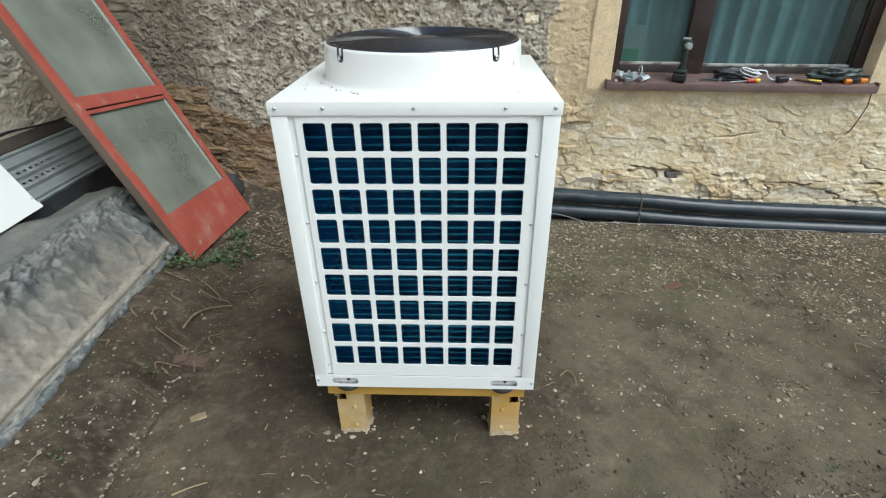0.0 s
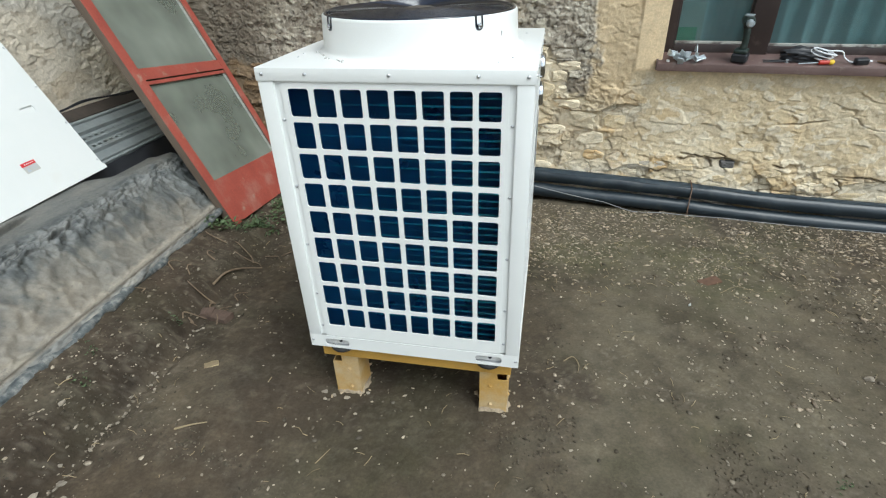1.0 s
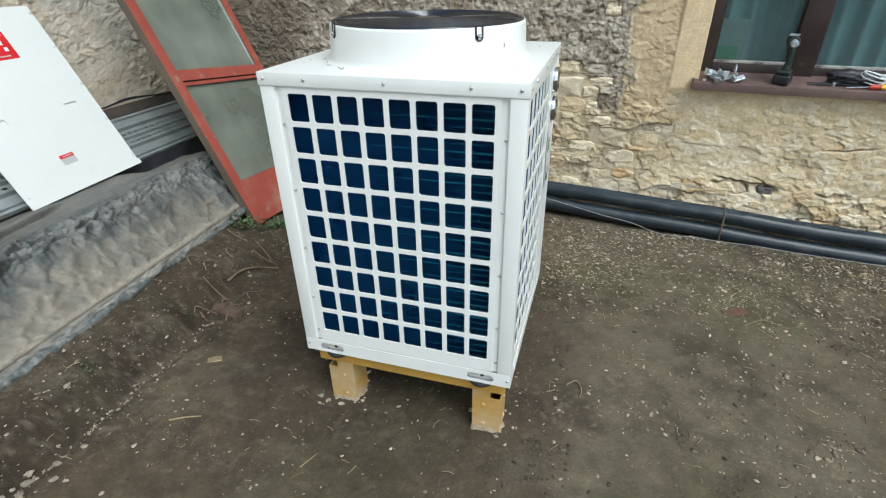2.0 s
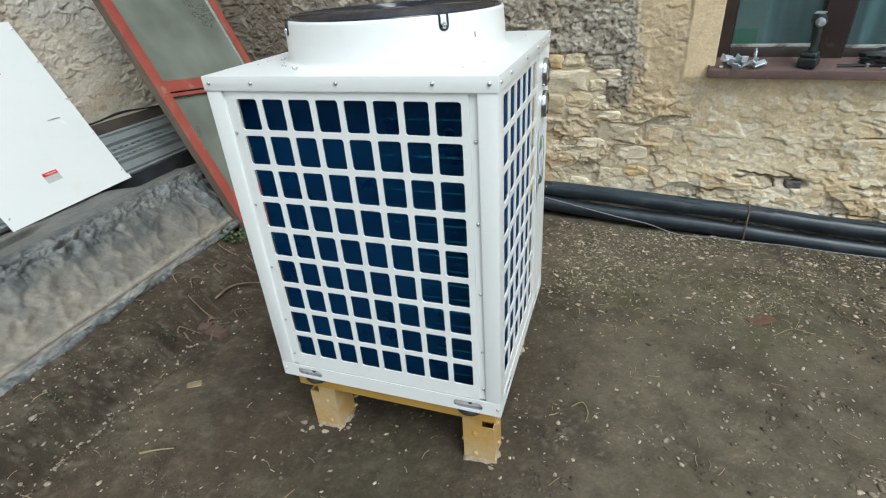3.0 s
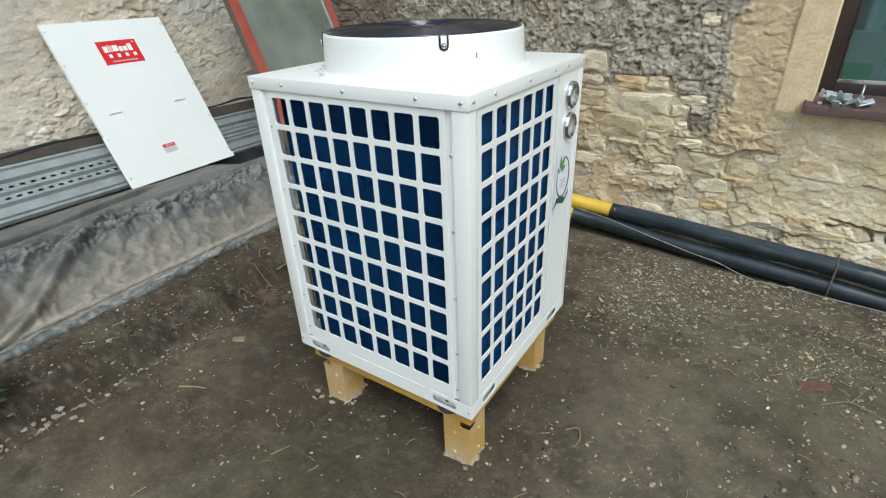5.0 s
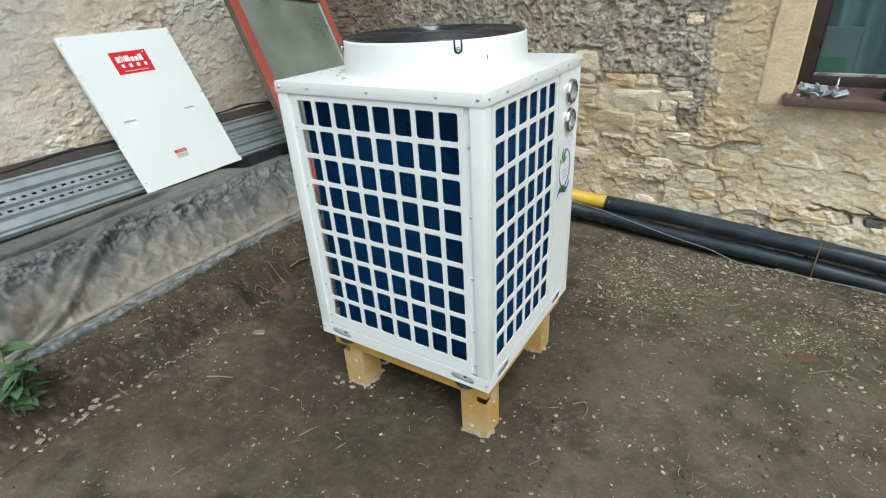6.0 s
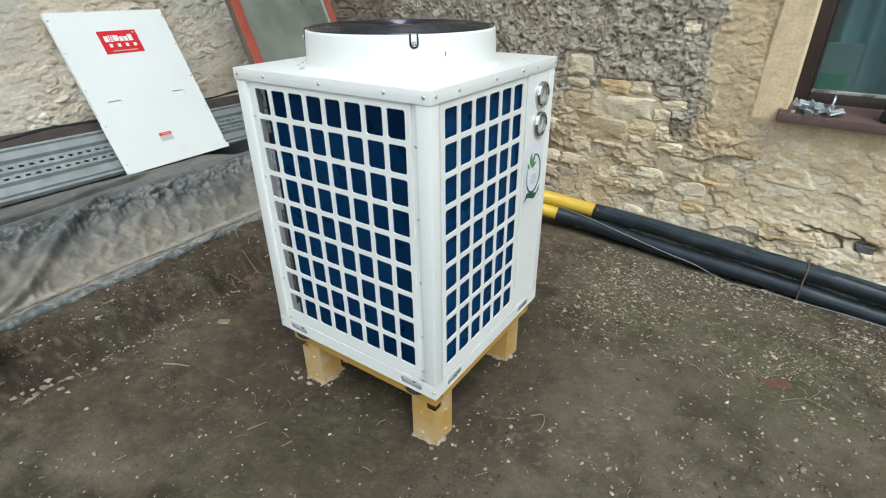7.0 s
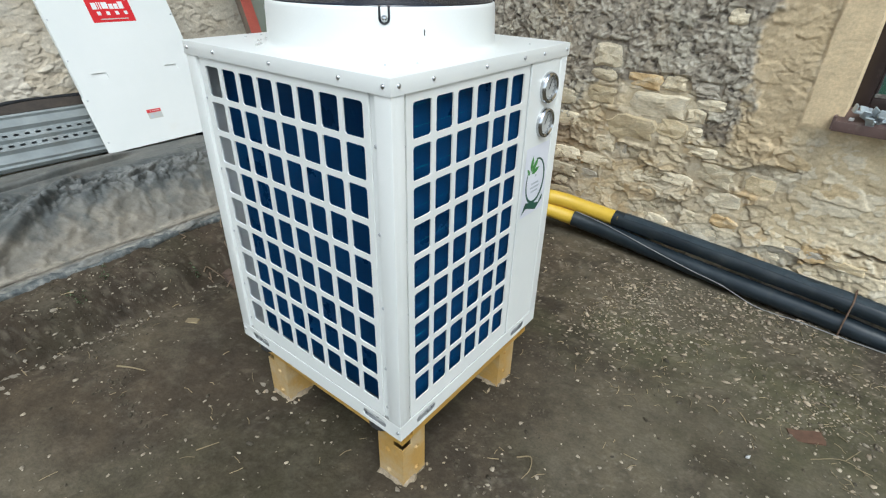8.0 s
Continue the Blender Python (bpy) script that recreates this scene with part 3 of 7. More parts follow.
def north_colour(s, z, d):
    gray, flat = rough_zone(s, z), plaster_zone(s, z)
    open_ = bare(s, z)
    a, b = ragged(s, z, 123)
    f1, f2, cid = worley(a * 6.2, b * 9.5, 127)
    g1, g2, gid = worley(a * 16, b * 22, 131)
    k1, k2, kid = worley(a * 36, b * 46, 133)
    tan = smooth(-0.2, 0.4, fbm(s * 2.4, z * 4.5, 2, 151))
    orange = np.maximum(smooth(0.62, 0.85, cid) * smooth(-0.25, 0.2, fbm(s * 2, z * 3, 2, 175)), 0.8 * smooth(0.22, 0.42, fbm(s * 4, z * 6, 4, 179))) * (0.15 + 0.85 * open_)
    ashen = smooth(0.30, 0.10, cid) * 0.5 * open_
    cream = smooth(0.60, 0.95, gid) * 0.65
    grime = smooth(0.1, 0.5, fbm(s * 2.2, z * 3, 4, 153)) * smooth(0.3, -0.5, s) * 0.35 + 0.5 * smooth(0.25, 0.5, fbm(s * 5, z * 6, 4, 154)) * smooth(0.12, 0.0, np.abs(s + 0.45))
    limy = smooth(0.34, 0.08, z) * smooth(-0.1, 0.35, fbm(s * 5, z * 9, 3, 155)) * 0.75
    warm_low = smooth(-1.0, -1.5, s) * smooth(0.9, 0.6, z - 0.3 * smooth(-2.5, -2.9, s))
    # dark brown patches among the stones put gap shadows into the colour
    sand = blend(((0.55, 0.445, 0.285),), ((0.63, 0.53, 0.365), tan), ((0.46, 0.315, 0.15), orange), ((0.40, 0.375, 0.315), ashen), ((0.68, 0.61, 0.47), cream), ((0.70, 0.64, 0.51), smooth(0.80, 0.97, kid) * 0.5), ((0.32, 0.255, 0.17), smooth(0.22, 0.05, kid) * 0.5 * open_), ((0.22, 0.18, 0.125), smooth(0.20, 0.45, fbm(s * 4.5, z * 7, 4, 177, 0.65)) * 0.40 * smooth(0.25, -0.2, s) * smooth(-1.2, -1.0, s)), ((0.33, 0.27, 0.185), smooth(0.30, 0.05, gid) * 0.5 * open_), ((0.16, 0.135, 0.10), smooth(0.10, 0.0, f2 - f1) * 0.55 * smooth(0.05, -0.2, s) * smooth(-0.1, 0.25, fbm(s * 5 + 3, z * 6, 3, 189) + 0.15)),
                 ((0.33, 0.29, 0.225), grime * 0.8), ((0.54, 0.405, 0.235), smooth(-0.42, -0.36, s) * smooth(-0.04, -0.10, s) * smooth(0.60, 0.75, z) * 0.80), ((0.46, 0.385, 0.27), 0.35 * smooth(0.10, -0.15, s)), ((0.60, 0.55, 0.44), limy), ((0.15, 0.115, 0.075), cracks(s, z) * 0.85), ((0.17, 0.11, 0.065), warm_low * 0.85))
    h1, h2, hid = worley(a * 24, b * 29, 139)
    i1, i2, iid = worley(a * 50, b * 58, 149)
    j1, j2, jid = worley(a * 9, b * 11, 147)
    blot = smooth(0.0, 0.5, fbm(s * 2.6, z * 2.6, 4, 157))
    white = smooth(0.12, 0.42, fbm(s * 6, z * 8, 4, 159, 0.65))
    peb = blend(((0.32, 0.28, 0.22),), ((0.175, 0.148, 0.116), smooth(0.0, 0.45, fbm(s * 1.8 + 3, z * 1.8, 3, 161)) * 0.8), ((0.35, 0.285, 0.195), blot * 0.6), ((0.45, 0.405, 0.31), smooth(0.72, 0.92, jid) * 0.7),
                ((0.42, 0.385, 0.315), smooth(0.55, 0.95, hid) * 0.65), ((0.50, 0.455, 0.365), white * 0.7), ((0.17, 0.145, 0.115), smooth(0.40, 0.10, hid) * 0.55), ((0.52, 0.48, 0.40), smooth(0.80, 0.97, iid) * 0.6), ((0.13, 0.112, 0.092), smooth(0.22, 0.05, iid) * 0.6), ((0.11, 0.095, 0.08), smooth(0.25, 0.6, fbm(s * 34, z * 34, 3, 143)) * 0.75), ((0.13, 0.105, 0.078), 0.75 * smooth(-2.55, -3.0, s + 0.12 * fbm(s * 4, z * 4, 3, 191))))
    plaster = blend(((0.66, 0.52, 0.33),), ((0.69, 0.565, 0.385), tan * 0.7), ((0.46, 0.385, 0.28), smooth(0.1, 0.5, fbm(s * 6, z * 4, 3, 163)) * 0.5))
    out = sand * (1 - gray[:, None]) + peb * gray[:, None]
    out = out * (1 - flat[:, None]) + plaster * flat[:, None]
    return out


north_s = grid_lines([(-6.0, -4.0, 8), (-4.0, -3.3, 30), (-3.3, -2.6, 130), (-2.6, OPEN[0], 560), (OPEN[0], OPEN[1], 320), (OPEN[1], 2.3, 90), (2.3, 8.0, 20)])
north_z = grid_lines([(-0.3, 0.0, 20), (0.0, OPEN[2], 210), (OPEN[2], 1.75, 160), (1.75, OPEN[3], 12), (OPEN[3], 4.5, 12)])
wall_north = stone_wall("wall_north", north_s, north_z, north_relief, north_colour, OPEN, WALL, 0.42)
tagged(wall_north, "old rubble stone house wall, part grey pebbly render, part sandy mortar", "wall", kind="structure")


# ---- side wall ----
def west_relief(s, z):
    a, b = ragged(s, z, 203)
    patch = smooth(-0.2, 0.3, fbm(s * 2.4, z * 3.1, 3, 204))
    return 0.010 * fbm(s * 1.5, z * 1.8, 2, 201) + (0.007 * shards(a * 6, b * 11, 205, 0.6) + 0.010 * shards(a * 15, b * 24, 207) + 0.006 * shards(a * 34, b * 46, 208)) * (0.25 + 0.75 * patch) + 0.0015 * fbm(s * 30, z * 36, 3, 209)


def west_colour(s, z, d):
    a, b = ragged(s, z, 203)
    f1, f2, cid = worley(a * 6, b * 11, 205)
    gray = smooth(-0.05, 0.3, fbm(s * 1.3, z * 1.6, 3, 211) + 0.9 * (z - 1.42)) * 0.85
    return blend(((0.60, 0.53, 0.42),), ((0.68, 0.61, 0.50), smooth(-0.1, 0.4, fbm(s * 2, z * 3, 3, 213))), ((0.70, 0.64, 0.54), smooth(0.7, 0.95, cid) * 0.5), ((0.50, 0.41, 0.29), smooth(0.3, 0.05, cid) * 0.5), ((0.40, 0.315, 0.22), smooth(0.15, 0.5, fbm(s * 3 + 9, z * 4, 3, 215)) * 0.4),
                 ((0.47, 0.45, 0.405), gray * 0.8), ((0.27, 0.215, 0.155), smooth(0.30, 0.55, fbm(s * 14, z * 22, 3, 217)) * 0.5))


SIDE = pose(-2.535, 0.6, 0, 0, 0, 90 + math.degrees(math.atan(0.08)))
west_s = grid_lines([(-9.0, -1.6, 16), (-1.6, 2.2, 600), (2.2, 2.6, 6)])
west_z = grid_lines([(-0.3, 0.4, 6), (0.4, 0.75, 20), (0.75, 1.8, 220), (1.8, 4.5, 12)])
wall_west = stone_wall("wall_west", west_s, west_z, west_relief, west_colour, None, SIDE, 0.4)
tagged(wall_west, "side wall of stone with smeared beige lime mortar", "wall", kind="structure")

# ---- window ----
window = thing("window_1", WALL, "brown painted wooden window with two panes", "window", kind="structure")
FY0, FY1, SLOPE = 0.100, 0.170, 0.26
for name, x0, x1, z0, z1, f in (("frame_stile", 0.095, 0.160, 0.9502, 2.1, 0), ("frame_stile", 1.645, 1.72, 0.9502, 2.1, 0), ("mullion", 0.575, 0.705, 0.9502, 2.1, -0.012),
                                ("frame_rail", 0.160, 0.575, 0.9502, 1.042, 0.004), ("frame_rail", 0.705, 1.645, 0.9502, 1.034, 0.004), ("frame_rail", 0.160, 0.575, 2.02, 2.1, 0.004), ("frame_rail", 0.705, 1.645, 2.02, 2.1, 0.004)):
    part(name, box(bmesh.new(), x0, x1, FY0 + f, FY1, z0, z1, 0.008), frame_brown, window, smooth_angle=40)
bead_mat = surface("pale_glazing_bead", [(0.30, 0.30, 0.27), (0.42, 0.42, 0.38)], scale=18, rough=0.7, bump=0.3, stains=[((0.06, 0.04, 0.035), 12, 0.48, 0.62, 0.85)])
for x0, x1, z0 in ((0.160, 0.575, 1.042), (0.705, 1.645, 1.034)):
    part("glazing_bead", box(bmesh.new(), x0 + 0.004, x1 - 0.004, FY0 + 0.012, FY0 + 0.034, z0, z0 + 0.016, 0.003), bead_mat, window, "pale flaking glazing bead")
    for xa in (x0, x1 - 0.010):
        part("glazing_bead", box(bmesh.new(), xa, xa + 0.010, FY0 + 0.016, FY0 + 0.034, z0 + 0.016, 2.02, 0.003), frame_brown, window)
    pane = part("pane", box(bmesh.new(), x0 + 0.002, x1 - 0.002, FY0 + 0.034, FY0 + 0.039, z0 + 0.004, 2.03), glass("window_glass", (0.72, 0.82, 0.83), 0.02, 0.05, (0.35, 0.38, 0.36)), window, "dusty clear glass pane")
    pane.visible_shadow = False
bm = box(bmesh.new(), 0.068, 1.755, -0.055, FY0 + 0.02, 0.918, 0.950, 0.006)
for v in bm.verts:
    v.co.z += SLOPE * (v.co.y + 0.055)
box(bm, 0.068, 1.755, -0.060, -0.054, 0.902, 0.947, 0.002)
sill = part("window_sill", bm, sill_brown, window, "brown sheet-metal sill with dust", smooth_angle=40)
for x0, x1 in ((0.060, 0.072), (1.752, 1.764)):
    part("sill_end", box(bmesh.new(), x0, x1, -0.058, FY0, 0.905, 0.968, 0.003), sill_brown, window)

# the room behind the panes; its walls are coloured dark to stand for dimness
room_mat = surface("room_shade_colour", [(0.10, 0.12, 0.12), (0.14, 0.16, 0.16)], scale=2, rough=0.9, bump=0.1)
bm = bmesh.new()
for x0, x1, y0, y1, z0, z1 in ((-0.7, -0.6, 0.43, 2.5, 0.2, 2.8), (2.4, 2.5, 0.43, 2.5, 0.2, 2.8), (-0.6, 2.4, 2.4, 2.5, 0.2, 2.8), (-0.6, 2.4, 0.43, 2.4, 0.2, 0.3), (-0.6, 2.4, 0.43, 2.4, 2.7, 2.8)):
    box(bm, x0, x1, y0, y1, z0, z1)
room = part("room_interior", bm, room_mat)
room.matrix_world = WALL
tagged(room, "plain room seen through the window, walls coloured dark for dimness", "room", kind="structure")

# teal curtain, kept lighter to stand for sky reflected in the panes
curtain_mat = surface("sheer_teal_curtain", [(0.21, 0.345, 0.365), (0.33, 0.47, 0.48)], scale=6, rough=0.9, bump=0.3, bump_scale=400, depth=0.001)


def curtain(x0, x1, y, seed, label):
    n, rows = int((x1 - x0) / 0.008), 12
    rnd = random.Random(seed)
    ph = [rnd.uniform(0, 6.28) for k in range(4)]
    verts, faces = [], []
    for i in range(n + 1):
        x = x0 + (x1 - x0) * i / n
        for j in range(rows + 1):
            z = 0.98 + 1.12 * j / rows
            sway = 0.030 * math.sin(46 * x + ph[0] + 0.9 * math.sin(7 * x + ph[1])) + 0.010 * math.sin(23 * x + ph[2] + 0.3 * z)
            verts.append((x + 0.004 * math.sin(5 * z + ph[3]), y + sway, z))
    for i in range(n):
        for j in range(rows):
            a = i * (rows + 1) + j
            faces.append((a, a + rows + 1, a + rows + 2, a + 1))
    ob = mesh_object("curtain", verts, faces, curtain_mat)
    sol = ob.modifiers.new("thickness", "SOLIDIFY")
    sol.thickness = 0.0015
    ob.matrix_world = WALL
    return tagged(ob, label, "curtain", "window curtains")


curtain(0.13, 0.72, 0.30, 1, "sheer teal curtain hanging in folds behind the small pane")
curtain(0.62, 1.60, 0.29, 2, "wide sheer teal curtain hanging in folds behind the large pane")

# ---- the heat pump ----
UZ = 0.28
unit = thing("heat_pump", (0, 0, UZ), "white box-shaped outdoor heat pump with grille sides and a top fan", "heat pump")
HW, HD, TOP = 0.405, 0.800, 1.022


def front(u, v, w):
    return (u, w, v)


def right(u, v, w):
    return (HW - w, u, v)


def lines(lo, hi, n, gap, out_lo, out_hi):
    """Grid lines for n openings between lo and hi with bars of width gap, and the sheet's own edges."""
    p = (hi - lo + gap) / n
    return [out_lo] + [lo - gap / 2 + p * k for k in range(n + 1)] + [out_hi]


BAR = 0.0165
xs = lines(-0.317, 0.317, 8, BAR, -0.336, 0.336)
zs = lines(0.110, 0.996, 9, BAR, 0.058, TOP)
holes = {(i, j): (BAR / 2, BAR / 2) for i in range(1, 9) for j in range(1, 10)}
part("front_grille", sheet(bmesh.new(), xs, zs, holes, 0.0045, lambda u, v, w: front(u, v, w + 0.003), 0.0075), white_paint, unit, "white sheet-metal grille with eight columns of rounded openings")
ys = lines(0.072, 0.548, 6, BAR, 0.050, 0.576)
holes = {(i, j): (BAR / 2, BAR / 2) for i in range(1, 7) for j in range(1, 10)}
part("side_grille", sheet(bmesh.new(), ys, zs, holes, 0.0045, lambda u, v, w: right(u, v, w + 0.003), 0.0075), white_paint, unit, "white sheet-metal grille with six columns of openings")
part("service_panel", box(bmesh.new(), HW - 0.014, HW - 0.001, 0.584, 0.757, 0.058, TOP, 0.002), white_paint, unit, "plain white panel with two gauges")
part("rear_panel", box(bmesh.new(), -0.346, 0.346, HD - 0.012, HD - 0.003, 0.058, TOP, 0.002), white_paint, unit)
for sx, sy in ((-1, 0), (1, 0), (-1, 1), (1, 1)):
    bm = bmesh.new()
    xa, xb = (-HW, -0.357) if sx < 0 else (0.357, HW)
    ya, yb = (0, 0.014) if sy == 0 else (HD - 0.014, HD)
    box(bm, xa, xb, ya, yb, 0.056, TOP, 0.0025)
    xa, xb = (-HW, -HW + 0.014) if sx < 0 else (HW - 0.014, HW)
    ya, yb = (0.010, 0.042 if sx > 0 else 0.082) if sy == 0 else (HD - 0.042, HD - 0.010)
    box(bm, xa, xb, ya, yb, 0.0562, TOP - 0.0002, 0.002)
    part("corner_post", bm, white_paint, unit, smooth_angle=40)
for sx in (-1, 1):
    bm = box(bmesh.new(), min(sx * 0.326, sx * 0.358), max(sx * 0.326, sx * 0.360), 0.0095, 0.015, 0.058, TOP - 0.001)
    part("joint_strip", bm, white_paint, unit)
part("joint_strip", box(bmesh.new(), HW - 0.016, HW - 0.0095, 0.030, 0.056, 0.058, TOP - 0.001), white_paint, unit)

# base rail with slots
bx = [-HW, -0.345, -0.245, 0.245, 0.345, HW]
part("base_rail", sheet(bmesh.new(), bx, [0, 0.010, 0.044, 0.056], {(1, 1): (0.001, 0.002), (3, 1): (0.001, 0.002)}, 0.003, lambda u, v, w: (u, w, v), 0.0135, 5), white_paint, unit, "folded white base rail with long slots")
by = [0.003, 0.075, 0.165, 0.620, 0.715, HD - 0.003]
part("base_rail", sheet(bmesh.new(), by, [0, 0.010, 0.044, 0.056], {(1, 1): (0.001, 0.002), (3, 1): (0.001, 0.002)}, 0.003, lambda u, v, w: (HW - w, u, v), 0.0135, 5), white_paint, unit, "folded white base rail with long slots")
part("base_rail", box(bmesh.new(), -HW, -HW + 0.003, 0.003, HD - 0.003, 0, 0.056), white_paint, unit)
part("base_rail", box(bmesh.new(), -HW, HW, HD - 0.003, HD, 0, 0.056), white_paint, unit)
backing_grey = surface("pale_grey_backing", [(0.42, 0.42, 0.41), (0.58, 0.58, 0.56)], scale=30, rough=0.5, bump=0.2, stains=[((0.2, 0.19, 0.17), 18, 0.55, 0.7, 0.6)])
for x in (-0.285, 0.300):
    part("drain_plug", lathe(bmesh.new(), [(0.0, 0.004), (0.006, 0.004), (0.007, 0.0)], 14, pose(x, 0.0139, 0.027, 90)), black_matt, unit)
part("rail_backing", box(bmesh.new(), -0.38, 0.38, 0.014, 0.016, 0.011, 0.055), backing_grey, unit)
part("rail_backing", box(bmesh.new(), HW - 0.016, HW - 0.014, 0.03, 0.77, 0.011, 0.055), backing_grey, unit)
part("base_pan", box(bmesh.new(), -HW + 0.004, HW - 0.004, 0.004, HD - 0.004, 0.004, 0.010), zinc, unit, "galvanised pan inside the base")

# lid
bm = box(bmesh.new(), -HW - 0.003, HW + 0.003, -0.003, HD + 0.003, TOP - 0.0045, 1.056, 0.0025, 2)
part("lid", bm, white_paint, unit, smooth_angle=35)

# coils behind the grilles: upright fins on a near-black slab for the gaps' shade, with tubes running through them
gap_shade = surface("coil_gap_shade", [(0.003, 0.008, 0.016), (0.006, 0.014, 0.028)], scale=20, rough=0.6, bump=0.2)


def coil(along, a0, a1, face, name, bend):
    """A straight run of fins; bend: how far the far end curls away from the face."""
    core = box(bmesh.new(), a0 + 0.02, a1, face + 0.030, face + 0.044, 0.012, 1.017) if along == "x" else box(bmesh.new(), face - 0.044, face - 0.030, a0, a1, 0.012, 1.017)
    top = part(name, core, gap_shade, unit, "dark blue finned coil")
    verts, faces = [], []
    n = int((a1 - a0) / 0.0030)
    rnd = random.Random(n)
    for k in range(n + 1):
        a = a0 + (a1 - a0) * k / n + rnd.uniform(-0.0003, 0.0003)
        back = bend * max(0.0, 1 - (a - a0) / 0.030) ** 2
        turn = 0.6 * bend * max(0.0, 1 - (a - a0) / 0.030)
        b = len(verts)
        for w in (-0.00032, 0.00032):
            for d in (0.0, 0.0295):
                for z in (0.013, 1.016):
                    q = a + w + turn * (1 if d else 0)
                    verts.append((q, face + back + d, z) if along == "x" else (face - back - d, q, z))
        faces += [(b, b + 1, b + 3, b + 2), (b + 4, b + 6, b + 7, b + 5), (b, b + 4, b + 5, b + 1)]
    fins = mesh_object("fin_pack", verts, faces, fin_blue, top, shade=False)
    fins["label"], fins["kind"] = "close upright blue fins", "stuff"
    for k in range(40):
        z = 0.022 + 0.985 * k / 39
        d = (0.0080 if along == "x" else 0.0055) + (0.0025 if k % 2 else 0)
        ends = [(a0 + 0.012, face + d, z), (a1, face + d, z)] if along == "x" else [(face - d, a0, z), (face - d, a1, z)]
        part("coil_tube", tube(bmesh.new(), ends, 0.0042, 8), tube_teal, top, smooth_angle=60)
    return top


coil("x", -0.384, 0.342, 0.078, "front_coil", 0.014)
coil("y", 0.050, 0.592, 0.381, "side_coil", 0.0)
part("end_plate", box(bmesh.new(), 0.330, 0.383, 0.594, 0.600, 0.060, 1.012), surface("grey_end_plate", [(0.30, 0.27, 0.25), (0.38, 0.34, 0.32)], scale=20, rough=0.5, metal=0.3), unit)
part("inner_divider", box(bmesh.new(), 0.10, 0.106, 0.12, HD - 0.02, 0.012, TOP - 0.01), zinc, unit)

# fan housing, fan and guard
FC = Matrix.Translation((0.002, 0.397, 1.056))
prof = [(0.346, 0.0), (0.342, 0.0025), (0.333, 0.005), (0.328, 0.011), (0.3265, 0.020), (0.3245, 0.060), (0.3215, 0.104), (0.3205, 0.110), (0.317, 0.113), (0.311, 0.110), (0.308, 0.060), (0.309, 0.0005)]
part("fan_housing", lathe(bmesh.new(), prof, 96, FC), white_paint, unit, "round white fan housing", smooth_angle=50)
part("fan_floor", lathe(bmesh.new(), [(0.0, 0.001), (0.309, 0.001)], 64, FC), black_matt, unit)
guard = part("fan_guard", tube(bmesh.new(), [FC @ Vector((0.3100 * math.cos(a), 0.3100 * math.sin(a), 0.1125)) for a in np.linspace(0, 2 * math.pi, 97)[:-1]], 0.0055, 8, True), black_gloss, unit, "black wire guard of close rings", smooth_angle=60)
bm = bmesh.new()
for k in range(32):
    r = 0.052 + 0.0080 * k
    z = 0.1165 + 0.004 * math.sin(math.pi * k / 32)
    tube(bm, [FC @ Vector((r * math.cos(a), r * math.sin(a), z)) for a in np.linspace(0, 2 * math.pi, 73)[:-1]], 0.0017, 6, True)
part("guard_ring", bm, black_gloss, guard, "close wire rings", smooth_angle=60)["kind"] = "stuff"
for k in range(8):
    a = math.pi / 8 + k * math.pi / 4
    part("guard_spoke", tube(bmesh.new(), [FC @ Vector((r * math.cos(a), r * math.sin(a), 0.1145)) for r in (0.05, 0.18, 0.310)], 0.0032, 6), black_gloss, guard)
part("guard_hub", lathe(bmesh.new(), [(0.0, 0.1195), (0.040, 0.1190), (0.046, 0.1165), (0.046, 0.113), (0.0, 0.112)], 40, FC), black_gloss, guard)
part("fan_hub", lathe(bmesh.new(), [(0.0, 0.085), (0.06, 0.085), (0.07, 0.075), (0.07, 0.010), (0.0, 0.010)], 32, FC), black_matt, unit)
for k in range(4):
    bm = bmesh.new()
    cols = []
    for i in range(9):
        r = 0.066 + 0.232 * i / 8
        row = []
        for j in range(9):
            a = k * math.pi / 2 + 0.35 + (j / 8 - 0.5) * (1.05 + 0.25 * i / 8) + 0.25 * (i / 8) ** 2
            row.append(bm.verts.new(FC @ Vector((r * math.cos(a), r * math.sin(a), 0.030 + 0.055 * j / 8))))
        cols.append(row)
    for a, b in zip(cols, cols[1:]):
        for j in range(8):
            bm.faces.new((a[j], b[j], b[j + 1], a[j + 1]))
    bmesh.ops.solidify(bm, geom=bm.faces[:], thickness=0.003)
    part("fan_blade", bm, black_gloss, unit, smooth_angle=50)
for k in range(4):
    a = math.pi / 4 + k * math.pi / 2
    m = FC @ pose(0, 0, 0, 0, 0, math.degrees(a) - 90)
    loop = [(0.011 * math.cos(t), 0.3235, 0.088 + 0.011 * math.sin(t)) for t in np.linspace(0, -math.pi, 9)]
    bm = tube(bmesh.new(), [m @ Vector(p) for p in [(0.011, 0.312, 0.1145), (0.011, 0.3215, 0.1150)] + loop + [(-0.011, 0.3215, 0.1150), (-0.011, 0.312, 0.1145)]], 0.0030, 6)
    clip = part("guard_clip", bm, black_gloss, guard, "black wire loop over a screw", smooth_angle=60)
    part("clip_screw", lathe(bmesh.new(), [(0.0, 0.010), (0.005, 0.009), (0.0075, 0.006), (0.008, 0.0), (0.0, 0.0)], 16, m @ Matrix.Translation((0, 0.322, 0.088)) @ pose(0, 0, 0, -90)), chrome, clip)

